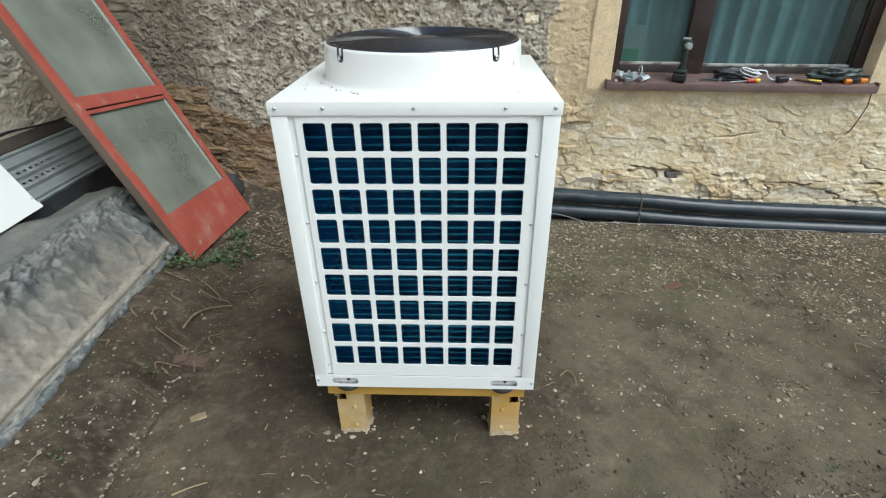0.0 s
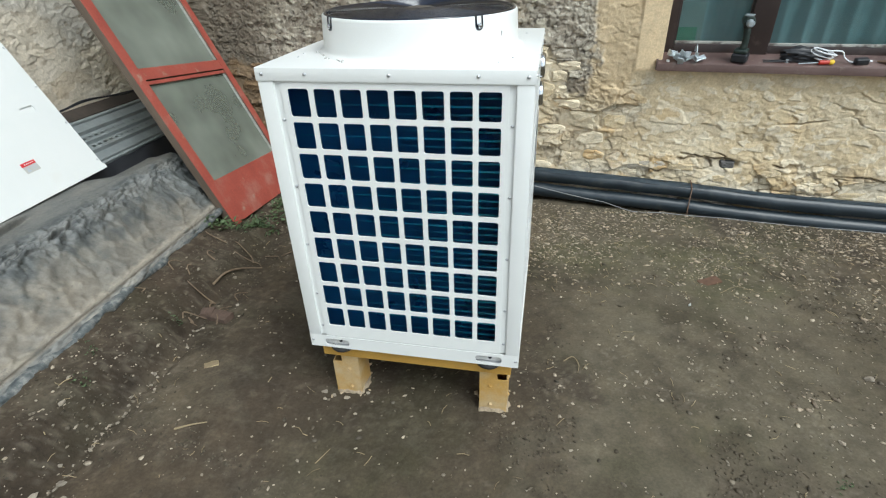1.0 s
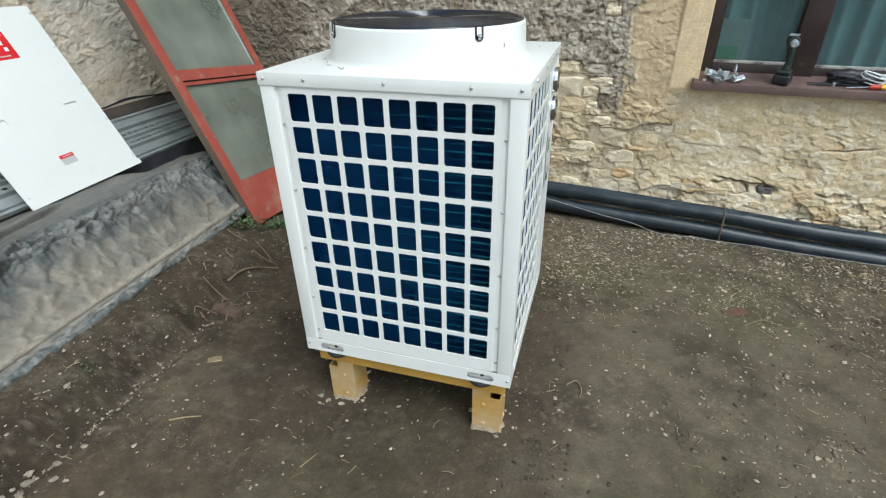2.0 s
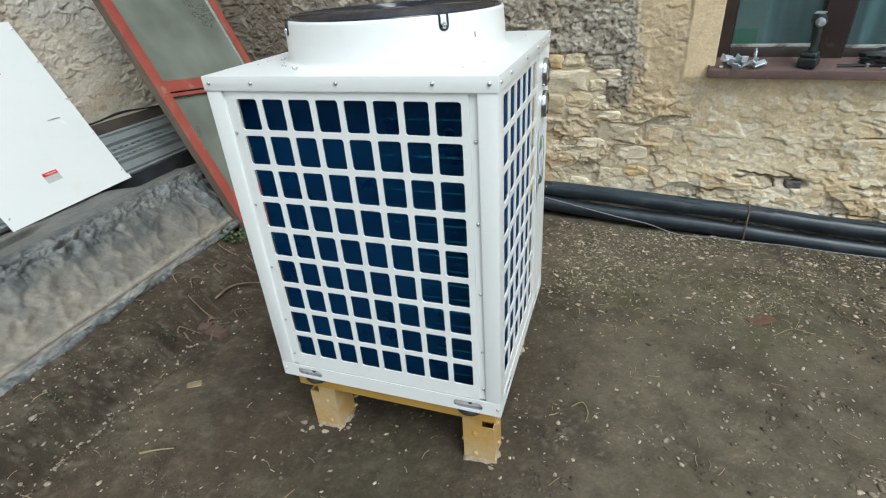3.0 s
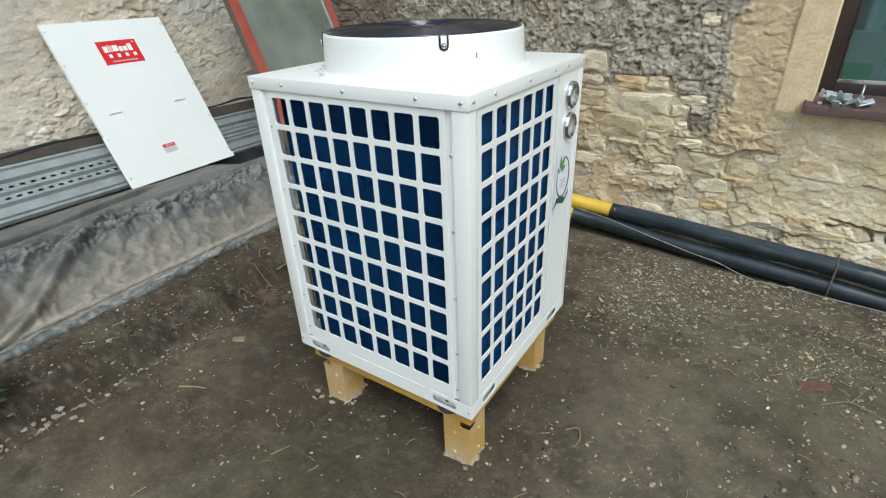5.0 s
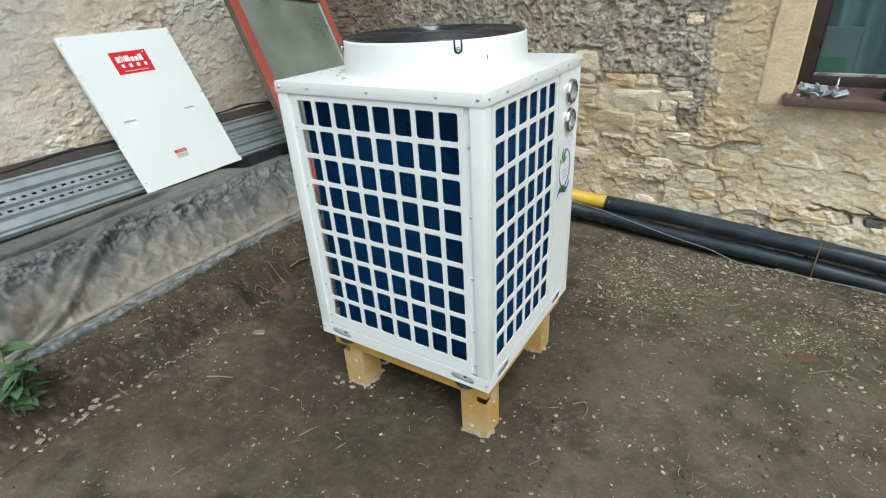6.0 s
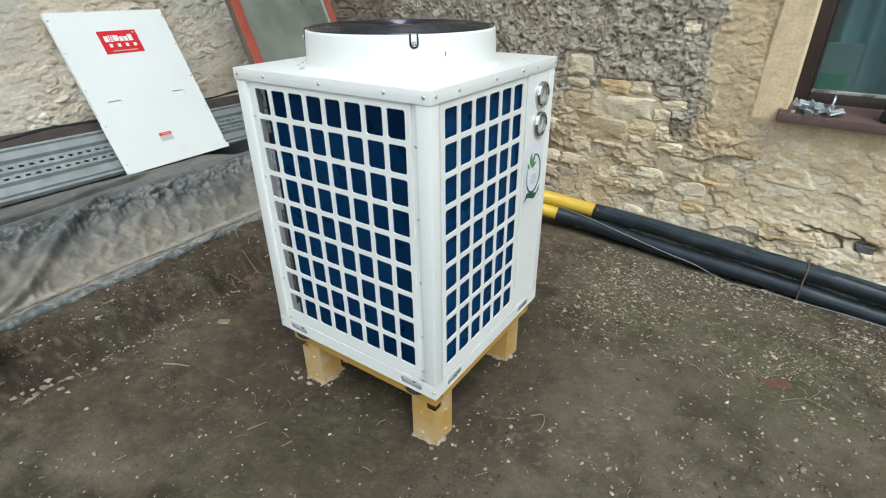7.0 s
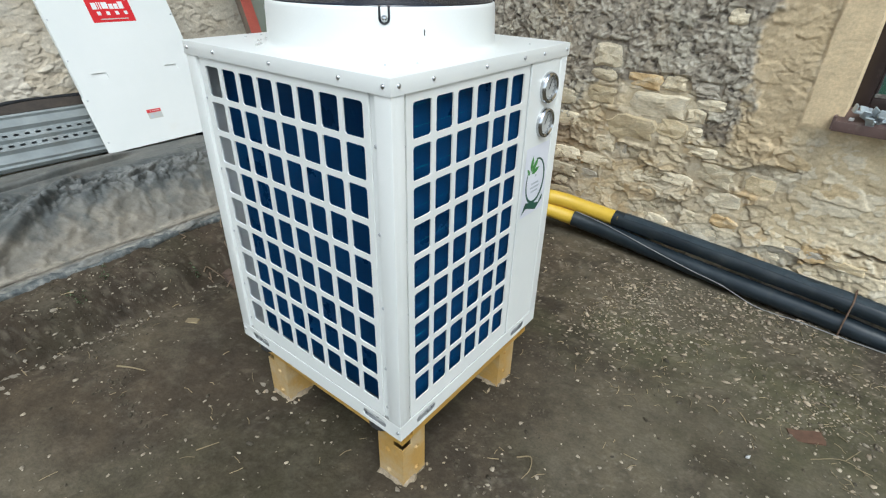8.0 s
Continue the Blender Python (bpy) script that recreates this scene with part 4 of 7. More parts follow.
# screws: one mesh for all
bm = bmesh.new()
lathe(bm, [(0.0, 0.0042), (0.0025, 0.0040), (0.0048, 0.0022), (0.0054, 0.0)], 14)
screw_part = part("screw", bm, zinc, unit, smooth_angle=60)
screw_me = screw_part.data
screw_part.matrix_local = Matrix.Translation((0, -0.003, 1.038)) @ pose(0, 0, 0, 90)
spots = [((x, -0.003, 1.038), 90, 0) for x in (-0.387, -0.252, 0.252, 0.387)]
spots += [((HW + 0.003, y, 1.038), 0, 90) for y in (0.022, 0.135, 0.345, 0.530, 0.640, 0.785)]
spots += [((x, 0.0095, z), 90, 0) for x in (-0.3475, 0.3475) for z in (0.90, 0.68, 0.46, 0.25, 0.10)]
spots += [((HW - 0.0095, 0.0475, z), 0, 90) for z in (0.90, 0.66, 0.44, 0.22, 0.10)]
spots += [((x, 0.0, 0.030), 90, 0) for x in (-0.395, 0.395)]
for p, rx, ry in spots:
    shared("screw", screw_me, Matrix.Translation(p) @ pose(0, 0, 0, rx, ry), unit)
# screw meshes scaled down to stand for small spots on the lid
for x, y in ((-0.342, 0.16), (-0.350, 0.22), (0.295, 0.10), (0.330, 0.17), (0.345, 0.66), (-0.34, 0.62)):
    shared("screw", screw_me, Matrix.Translation((x, y, 1.056)) @ Matrix.Scale(0.6, 4), unit)
bm = bmesh.new()
rnd = random.Random(4)
for k in range(15):
    a = math.radians(rnd.uniform(196, 246))
    r = rnd.uniform(0.343, 0.362)
    bmesh.ops.create_icosphere(bm, subdivisions=1, radius=rnd.uniform(0.002, 0.0045), matrix=FC @ Matrix.Translation((r * math.cos(a), r * math.sin(a), 0.002)))
part("sealant_crumb", bm, surface("grey_sealant", [(0.35, 0.34, 0.32), (0.55, 0.54, 0.51)], scale=40, rough=0.8), unit)["kind"] = "stuff"

# small dark tick mark on the fan housing
part("housing_tick", box(bmesh.new(), -0.0015, 0.0015, 0.3235, 0.3250, 0.050, 0.064, m=FC @ pose(0, 0, 0, 0, 0, -118)), black_matt, unit)

# gauges
for z in (0.936, 0.829):
    m = Matrix.Translation((HW, 0.690, z)) @ pose(0, 0, 0, 0, 90, 0)
    gauge = part("gauge", lathe(bmesh.new(), [(0.0, 0.002), (0.034, 0.002), (0.034, 0.012), (0.040, 0.016), (0.044, 0.014), (0.047, 0.006), (0.047, -0.002)], 40, m), chrome, unit, "round pressure gauge with a chrome rim", smooth_angle=50)
    part("dial_face", lathe(bmesh.new(), [(0.0, 0.0045), (0.0335, 0.0045)], 40, m), gauge_face, gauge, "pale dial face")
    part("needle", box(bmesh.new(), -0.0012, 0.0012, -0.006, 0.026, 0.0052, 0.0062, m=m @ pose(0, 0, 0, 0, 0, 60)), black_matt, gauge)
    for k in range(11):
        part("scale_mark", box(bmesh.new(), -0.0008, 0.0008, 0.026, 0.031, 0.0050, 0.0056, m=m @ pose(0, 0, 0, 0, 0, -135 + 27 * k)), black_matt, gauge)

# sticker with a leafy ring
def flat(u, v, w):
    return Vector((HW + w, u, v))


sticker_white = surface("sticker_white", [(0.68, 0.69, 0.76), (0.73, 0.74, 0.80)], scale=5, rough=0.35, bump=0)
sticker_green = surface("sticker_dark_green", [(0.01, 0.06, 0.045), (0.015, 0.09, 0.06)], scale=20, rough=0.45, bump=0)
leaf_green = surface("sticker_leaf_green", [(0.05, 0.22, 0.05), (0.09, 0.30, 0.08)], scale=20, rough=0.45, bump=0)
SC, SR, SH = (0.672, 0.640), 0.058, 0.076
bm = bmesh.new()
vs = [bm.verts.new(flat(SC[0] + p, SC[1] + q, 0.0016)) for p, q in ((-0.074, -0.116), (0.070, -0.116), (0.074, -0.112), (0.074, 0.118), (0.070, 0.122), (-0.070, 0.122), (-0.074, 0.118), (-0.078, -0.112))]
bm.faces.new(vs)
stk = part("sticker", bm, sticker_white, unit, "pale sticker with a green ring and leaves")
bm = bmesh.new()
ring_a = np.linspace(math.radians(-215), math.radians(95), 36)
prev = None
for k, a in enumerate(ring_a):
    w = 0.0020 + 0.0032 * math.sin(math.pi * k / 35)
    pair = [bm.verts.new(flat(SC[0] + (SR + d) * math.cos(a), SC[1] + (SH + d) * math.sin(a), 0.0022)) for d in (-w, w)]
    if prev:
        bm.faces.new((prev[0], prev[1], pair[1], pair[0]))
    prev = pair
part("sticker_ring", bm, sticker_green, stk)
bm = bmesh.new()
bm.faces.new([bm.verts.new(flat(SC[0] + u, SC[1] + v, 0.0026)) for u, v in ((-0.075, -0.105), (-0.052, -0.066), (0.035, -0.088), (0.062, -0.062), (0.060, -0.082), (0.020, -0.110), (-0.045, -0.088))])
part("ribbon", bm, sticker_green, stk)
for cu, cv, ln, ang in ((-0.036, 0.040, 0.052, 82), (-0.032, 0.036, 0.058, 48), (-0.030, 0.030, 0.050, 18), (-0.040, 0.028, 0.034, 128)):
    bm = bmesh.new()
    c, s = math.cos(radians(ang)), math.sin(radians(ang))
    pts = [(0, 0), (0.3, 0.16), (0.65, 0.15), (1, 0), (0.65, -0.15), (0.3, -0.16)]
    bm.faces.new([bm.verts.new(flat(SC[0] + cu + ln * (p * c - q * s), SC[1] + cv + ln * (p * s + q * c), 0.0030)) for p, q in pts])
    part("sticker_leaf", bm, leaf_green, stk)
grey_print = surface("grey_print", [(0.40, 0.44, 0.48), (0.46, 0.50, 0.54)], scale=5, rough=0.5, bump=0)
for v, w in ((0.018, 0.010), (-0.008, 0.048), (-0.022, 0.056), (-0.036, 0.044)):
    part("print_line", box(bmesh.new(), HW + 0.0018, HW + 0.0022, SC[0] - w / 2, SC[0] + w / 2, SC[1] + v - 0.003, SC[1] + v + 0.003), grey_print, stk)

# ---- the stand ----
stand = thing("heat_pump_stand", (0, 0.4, -0.05), "ochre painted steel stand on four square legs", "stand")
SX, SY = 0.378, (0.034 - 0.4, 0.790 - 0.4)


def channel(p0, p1, inward):
    """A beam of folded steel, 48 mm high and 50 mm deep, open to the inside."""
    bm = bmesh.new()
    a, b = Vector(p0), Vector(p1)
    n = Vector(inward)
    prof = [(0, 0), (0, 0.048), (0.05, 0.048), (0.05, 0.043), (0.005, 0.043), (0.005, 0.005), (0.05, 0.005), (0.05, 0)]
    ra = [bm.verts.new(a + n * u + Vector((0, 0, v))) for u, v in prof]
    rb = [bm.verts.new(b + n * u + Vector((0, 0, v))) for u, v in prof]
    for k in range(8):
        bm.faces.new((ra[k], ra[(k + 1) % 8], rb[(k + 1) % 8], rb[k]))
    bm.faces.new(ra[::-1])
    bm.faces.new(rb)
    return bm


BZ = 0.208 + 0.05
part("beam", channel((-SX, SY[0], BZ), (SX, SY[0], BZ), (0, 1, 0)), beam_yellow, stand)
part("beam", channel((SX, SY[1], BZ), (-SX, SY[1], BZ), (0, -1, 0)), beam_yellow, stand)
part("beam", channel((SX - 0.001, SY[0] + 0.051, BZ), (SX - 0.001, SY[1] - 0.051, BZ), (-1, 0, 0)), beam_yellow, stand)
part("beam", channel((-SX + 0.001, SY[1] - 0.051, BZ), (-SX + 0.001, SY[0] + 0.051, BZ), (1, 0, 0)), beam_yellow, stand)
for sx in (-1, 1):
    for sy in (-1, 1):
        cx, cy = (0.3125 if sx > 0 else -0.298) if sy < 0 else sx * 0.285, (0.101 - 0.4 if sy < 0 else 0.722 - 0.4)
        m = Matrix.Translation((cx, cy, 0)) @ Matrix.Diagonal((sx, sy, 1, 1))
        bm = bmesh.new()
        h, top, cut, nb = 0.055, BZ - 0.001, BZ - 0.045, 0.055 - 0.040
        # a square tube whose outer corner has a notch under the beam
        walls = [[(-h, -h, 0), (h, -h, 0), (h, -h, top), (-h, -h, top)], [(-h, h, 0), (-h, -h, 0), (-h, -h, top), (-h, h, top)],
                 [(h, h, 0), (-h, h, 0), (-h, h, top), (nb, h, top), (nb, h, cut), (h, h, cut)], [(h, -h, 0), (h, h, 0), (h, h, cut), (h, nb, cut), (h, nb, top), (h, -h, top)]]
        for w in walls:
            bm.faces.new([bm.verts.new(p) for p in w])
        bmesh.ops.remove_doubles(bm, verts=bm.verts[:], dist=1e-5)
        bmesh.ops.recalc_face_normals(bm, faces=bm.faces[:])
        bmesh.ops.solidify(bm, geom=bm.faces[:], thickness=0.004)
        bmesh.ops.transform(bm, matrix=m, verts=bm.verts)
        leg = part("leg", bm, yellow_steel, stand, "square ochre leg, dusty at the foot")
        for z in (0.075, 0.175):
            for q in (pose(-0.012, h, z, -90), pose(h, -0.012, z, 0, 90)):
                b2 = lathe(bmesh.new(), [(0.0, 0.006), (0.005, 0.006), (0.007, 0.0045), (0.008, 0.0)], 6)
                lathe(b2, [(0.0115, 0.0014), (0.012, 0.0)], 16)
                bmesh.ops.transform(b2, matrix=m @ q, verts=b2.verts)
                part("bolt", b2, yellow_steel, leg)
for x, y in ((-0.292, 0.046), (0.292, 0.046), (-0.300, 0.735), (0.300, 0.735)):
    bm = lathe(bmesh.new(), [(0.0, 0.0), (0.046, 0.0), (0.050, 0.006), (0.050, 0.016), (0.044, 0.0235), (0.0, 0.0235)], 32)
    pad = part("rubber_pad", bm, rubber, None, smooth_angle=40)
    pad.location = (x, y, 0.2562)
    tagged(pad, "round black rubber pad under the heat pump", "rubber pad", "pads under the heat pump")

# ---- pipes along the wall ----
def wall_y(x):
    return 2.25 - 0.085 * (x - 1.05)


def pipe(name, black_knots, sleeve_knots, radius, label):
    top = thing(name, (0, 0, 0), label, "pipe", "pipes along the wall")
    pts = curve_points(black_knots, 8)
    rnd = random.Random(len(name) + len(black_knots))
    pts = [p + Vector((0, rnd.uniform(-0.0015, 0.0015), rnd.uniform(-0.0015, 0.0015))) for p in pts]
    part("foam_cover", tube(bmesh.new(), pts, [radius * (1 + 0.012 * math.sin(0.9 * k)) for k in range(len(pts))], 28), pipe_black, top, "black foam pipe cover with dust", smooth_angle=60)
    part("sleeve", tube(bmesh.new(), curve_points(sleeve_knots, 10), radius * 0.93, 28), yellow_pipe, top, "yellow plastic sleeve", smooth_angle=60)
    return top


UPPER = [(5.0, 0.055, 0.058), (3.2, 0.058, 0.058), (2.3, 0.062, 0.058), (1.9, 0.072, 0.058), (1.5, 0.096, 0.057), (1.1, 0.110, 0.057), (0.7, 0.125, 0.058), (0.45, 0.132, 0.060), (0.19, 0.140, 0.066)]
LOWER = [(5.0, -0.050, 0.092), (3.2, -0.050, 0.092), (2.3, -0.045, 0.090), (1.8, -0.034, 0.086), (1.4, -0.012, 0.083), (1.0, 0.001, 0.087), (0.76, 0.010, 0.092), (0.5, 0.026, 0.100), (0.28, 0.044, 0.108), (0.13, 0.058, 0.116), (-0.06, 0.080, 0.150)]
upper = pipe("insulated_pipe", [(x, wall_y(x) - d, z) for x, z, d in UPPER],
             [(0.24, 2.252, 0.139), (0.12, 2.256, 0.144), (0.0, 2.245, 0.156), (-0.15, 2.215, 0.180), (-0.28, 2.12, 0.21), (-0.33, 1.95, 0.24), (-0.30, 1.5, 0.31), (-0.22, 0.84, 0.40)], 0.051, "thick black insulated pipe along the wall with a yellow end sleeve")
lower = pipe("insulated_pipe", [(x, wall_y(x) - d, z) for x, z, d in LOWER],
             [(0.02, 2.2015, 0.0712), (-0.05, 2.195, 0.0790), (-0.12, 2.184, 0.089), (-0.24, 2.14, 0.115), (-0.36, 2.02, 0.16), (-0.40, 1.7, 0.23), (-0.34, 1.2, 0.30), (-0.28, 0.84, 0.36)], 0.049, "black insulated pipe lying on the soil with a yellow end sleeve")


def along(knots, x):
    """Middle of a pipe at x."""
    k = sorted(knots)
    return wall_y(x) - float(np.interp(x, [p[0] for p in k], [p[2] for p in k])), float(np.interp(x, [p[0] for p in k], [p[1] for p in k]))


def on_pipe(knots, x, radius, degrees):
    """A place on a pipe's skin; degrees run from straight up to the yard side."""
    y, z = along(knots, x)
    return Vector((x, y - radius * math.sin(radians(degrees)), z + radius * math.cos(radians(degrees))))


# flat bluish strips along the upper cover's top stand for the sheen on it
strip_mat = surface("blue_grey_sheen", [(0.052, 0.074, 0.092), (0.078, 0.105, 0.125)], scale=14, rough=0.42, bump=0.3, bump_scale=60, depth=0.002, stains=[((0.13, 0.13, 0.125), 30, 0.6, 0.75, 0.5)])
for x0, x1, a0, a1 in ((0.26, 1.60, -50, 46), (1.605, 3.2, -50, 30)):
    bm = bmesh.new()
    rows = []
    for k in range(60):
        x = x0 + (x1 - x0) * k / 59
        edge = a1 + 3 * math.sin(11 * x)
        rows.append([bm.verts.new(on_pipe(UPPER, x, 0.0535 + 0.0006 * math.sin(23 * x), a0 + (edge - a0) * j / 10)) for j in range(11)])
    for r0, r1 in zip(rows, rows[1:]):
        for j in range(10):
            bm.faces.new((r0[j], r1[j], r1[j + 1], r0[j + 1]))
    bmesh.ops.solidify(bm, geom=bm.faces[:], thickness=0.002)
    part("foil_strip", bm, strip_mat, upper, "bluish grey strip standing for the sheen on the pipe", smooth_angle=50)
rust = surface("rusty_wire", [(0.10, 0.060, 0.038), (0.16, 0.10, 0.065)], scale=30, rough=0.85, bump=0.4)
rod_pts = [(1.470, 2.200, 0.160)] + [on_pipe(UPPER, 1.468, 0.0585, a) for a in (0, 30, 60)] + [on_pipe(LOWER, 1.462, 0.056, a) for a in (66, 100)] + [(1.466, 2.085, -0.12)]
strap = part("rusty_rod", tube(bmesh.new(), rod_pts, 0.0042, 6), rust, smooth_angle=60)
tagged(strap, "thin rusty iron rod holding the pipes to the wall", "rod")
cable_white = surface("white_cable_sheath", [(0.23, 0.23, 0.225), (0.34, 0.34, 0.33)], scale=20, rough=0.5, bump=0.1, stains=[((0.2, 0.18, 0.15), 20, 0.55, 0.75, 0.6)])
knots = [on_pipe(LOWER, x, 0.0525, -8 + 118 * (x + 0.05) / 0.95) for x in (-0.05, 0.06, 0.18, 0.32, 0.46, 0.60, 0.75, 0.90)]
knots += [(x, wall_y(x) - 0.142 + 0.004 * math.sin(5 * x), soil(x, wall_y(x) - 0.142) + 0.005) for x in (1.1, 1.3, 1.5, 1.7, 1.9, 2.1, 2.3, 2.5, 2.9, 3.4)]
cab = part("thin_cable", tube(bmesh.new(), curve_points(knots, 8), 0.0026, 7), cable_white, smooth_angle=60)
tagged(cab, "thin grey-white cable running along the black pipes", "cable")

# ---- red framed glazed door leaning in the corner ----
du, dv = Vector((-0.0667, 0.9902, -0.1226)).normalized(), Vector((-0.4618, 0.0773, 0.8836))
dv = (dv - du * dv.dot(du)).normalized()
dn = dv.cross(du)
DOOR = Matrix.Translation((-1.448, 1.126, 0.174)) @ Matrix((du, dn, dv)).transposed().to_4x4()
door = thing("glazed_door", DOOR, "old red painted wooden door frame with dusty glass, leaning in the corner", "door")
DW, DL, ST = 1.030, 1.755, 0.080


def board(name, x0, x1, z0, z1, y0=0.0, y1=0.052, label=""):
    """A bare board with a thin painted face."""
    core = part(name, box(bmesh.new(), x0, x1, y0 + 0.0035, y1, z0, z1, 0.003), raw_wood, door, label, smooth_angle=40)
    part("painted_face", box(bmesh.new(), x0, x1, y0, y0 + 0.0038, z0, z1, 0.0012), red_paint, core)
    return core


board("stile", 0, ST, -0.032, DL, label="bare edge of a red painted stile")
board("stile", DW - ST + 0.01, DW, -0.030, DL, label="bare edge of a red painted stile")
board("kick_board", ST + 0.001, DW - ST + 0.009, -0.026, 0.270, 0.002, 0.046, label="wide red bottom board")
board("rail", ST + 0.001, DW - ST + 0.009, 0.948, 1.018, 0.001, 0.050)
board("rail", ST + 0.001, DW - ST + 0.009, 0.918, 0.940, 0.006, 0.050)
board("rail", ST + 0.001, DW - ST + 0.009, 1.668, DL, 0.001, 0.050)
# dust veil, lightened to carry the sky's reflection as well
dusty = glass("dusty_glass", (0.72, 0.76, 0.70), 0.08, 0.66, (0.225, 0.245, 0.205))
streak = surface("pale_putty", [(0.24, 0.255, 0.225), (0.36, 0.37, 0.33)], scale=18, rough=0.8, bump=0.4)
for z0, z1 in ((0.270, 0.918), (1.018, 1.668)):
    part("pane", box(bmesh.new(), ST - 0.004, DW - ST + 0.014, 0.024, 0.028, z0 - 0.004, z1 + 0.004), dusty, door, "grey dusty glass pane")
    part("putty_bead", box(bmesh.new(), DW - ST - 0.006, DW - ST + 0.0095, 0.012, 0.0238, z0, z1, 0.003), streak, door, "pale putty line")
    part("putty_bead", box(bmesh.new(), ST + 0.0005, ST + 0.006, 0.014, 0.0238, z0, z1, 0.002), raw_wood, door)

# ---- white cover panel leaning on the side wall ----
pu = Vector((-0.075, 1, -0.010)).normalized()
pv = Vector((-0.423, -0.008, 0.868))
pv = (pv - pu * pv.dot(pu)).normalized()
PANEL = Matrix.Translation((-2.024, 0.258, 0.573)) @ Matrix((pu, pv.cross(pu), pv)).transposed().to_4x4()
cover = thing("cover_panel", PANEL, "white sheet-metal cover panel with a red label, leaning on the wall", "panel")
PW, PL = 0.715, 0.972
xs = [0, 0.092, 0.178, 0.515, 0.601, PW]
bm = sheet(bmesh.new(), xs, [0, 0.400, 0.442, PL], {(1, 1): (0.002, 0.003), (3, 1): (0.002, 0.003)}, 0.0015, lambda u, v, w: (u, w, v), 0.004)
part("panel_sheet", bm, shaded_panel_white, cover)
for name, x0, x1, y0_, y1_, z0, z1 in (("edge_fold", 0, 0.0015, 0.0016, 0.022, 0, PL), ("edge_fold", PW - 0.0015, PW, 0.0016, 0.022, 0, PL), ("edge_fold", 0.002, PW - 0.002, 0.0016, 0.022, PL - 0.0015, PL),
                                       ("side_flange", -0.012, -0.0002, 0.0005, 0.0025, 0, 0.318), ("side_flange", PW + 0.0002, PW + 0.012, 0.0005, 0.0025, 0, 0.030)):
    part(name, box(bmesh.new(), x0, x1, y0_, y1_, z0, z1), shaded_panel_white, cover)
for x0 in (0.092, 0.515):
    bm = box(bmesh.new(), x0 + 0.001, x0 + 0.085, 0.0070, 0.0085, 0.399, 0.443)
    box(bm, x0 + 0.001, x0 + 0.085, 0.0016, 0.0069, 0.4395, 0.443)
    box(bm, x0 + 0.001, x0 + 0.085, 0.0016, 0.0069, 0.399, 0.4025)
    box(bm, x0 + 0.001, x0 + 0.0035, 0.0016, 0.0069, 0.4026, 0.4394)
    box(bm, x0 + 0.0825, x0 + 0.085, 0.0016, 0.0069, 0.4026, 0.4394)
    part("grip_recess", bm, shaded_panel_white, cover, "pressed hand grip")
label_red = surface("label_red", [(0.52, 0.012, 0.018), (0.60, 0.018, 0.025)], scale=6, rough=0.4, bump=0)
label_white = surface("label_white", [(0.70, 0.70, 0.68), (0.76, 0.76, 0.74)], scale=6, rough=0.45, bump=0)
label_grey = surface("label_grey", [(0.42, 0.42, 0.38), (0.5, 0.5, 0.46)], scale=6, rough=0.5, bump=0)


def decal(name, x0, x1, z0, z1, lift, material, parent, lab=""):
    return part(name, box(bmesh.new(), x0, x1, -lift - 0.0004, -lift, z0, z1), material, parent, lab)


lab = decal("red_label", 0.236, 0.476, 0.712, 0.852, 0.0002, label_red, cover, "red label with white bars")
for x0, x1, z0, z1 in ((0.262, 0.288, 0.785, 0.822), (0.293, 0.299, 0.785, 0.828), (0.305, 0.311, 0.785, 0.824), (0.317, 0.350, 0.788, 0.824), (0.355, 0.378, 0.785, 0.814), (0.383, 0.405, 0.785, 0.814), (0.410, 0.437, 0.785, 0.826)):
    decal("white_bar", x0, x1, z0, z1, 0.0008, label_white, lab)
for x0 in (0.276, 0.326, 0.376, 0.426):
    decal("white_bar", x0, x0 + 0.020, 0.752, 0.773, 0.0008, label_white, lab)
decal("white_bar", 0.276, 0.440, 0.731, 0.738, 0.0008, label_red, lab)
decal("white_bar", 0.280, 0.436, 0.726, 0.732, 0.0009, label_grey, lab)
decal("white_bar", 0.452, 0.460, 0.832, 0.840, 0.0008, label_white, lab)
warn = decal("warning_label", 0.288, 0.372, 0.140, 0.195, 0.0002, label_grey, cover, "small red and pale warning label")
decal("red_band", 0.288, 0.372, 0.176, 0.195, 0.0008, label_red, warn)
for x0 in (0.306, 0.318, 0.330, 0.342, 0.354):
    decal("white_bar", x0, x0 + 0.007, 0.183, 0.188, 0.0014, label_white, warn)
bm = bmesh.new()
bm.faces.new([bm.verts.new((x, -0.0010, z)) for x, z in ((0.296, 0.146), (0.322, 0.146), (0.309, 0.170))])
part("warning_sign", bm, grey_print, warn)
for z in (0.152, 0.160, 0.168):
    decal("print_line", 0.330, 0.366, z - 0.0015, z + 0.0015, 0.0008, grey_print, warn)
for z in (0.06, 0.30, 0.52, 0.74, 0.93):
    for x in (0.012, PW - 0.012):
        shared("screw", screw_me, Matrix.Translation((x, 0, z)) @ pose(0, 0, 0, 90), cover)

# ---- perforated steel deck behind the panel ----
L = Vector((-0.08, 1, -0.03)).normalized()
A = (Vector((-2.365, 0.6, 0.792)) - Vector((-2.105, 0.6, 0.575)))
A = (A - L * A.dot(L)).normalized()
DECK = Matrix.Translation((-2.105, 0.6, 0.575)) @ Matrix((L, A.cross(L), A)).transposed().to_4x4()
deck = thing("steel_deck", DECK, "galvanised steel decking strip with two rows of slots", "steel sheet")


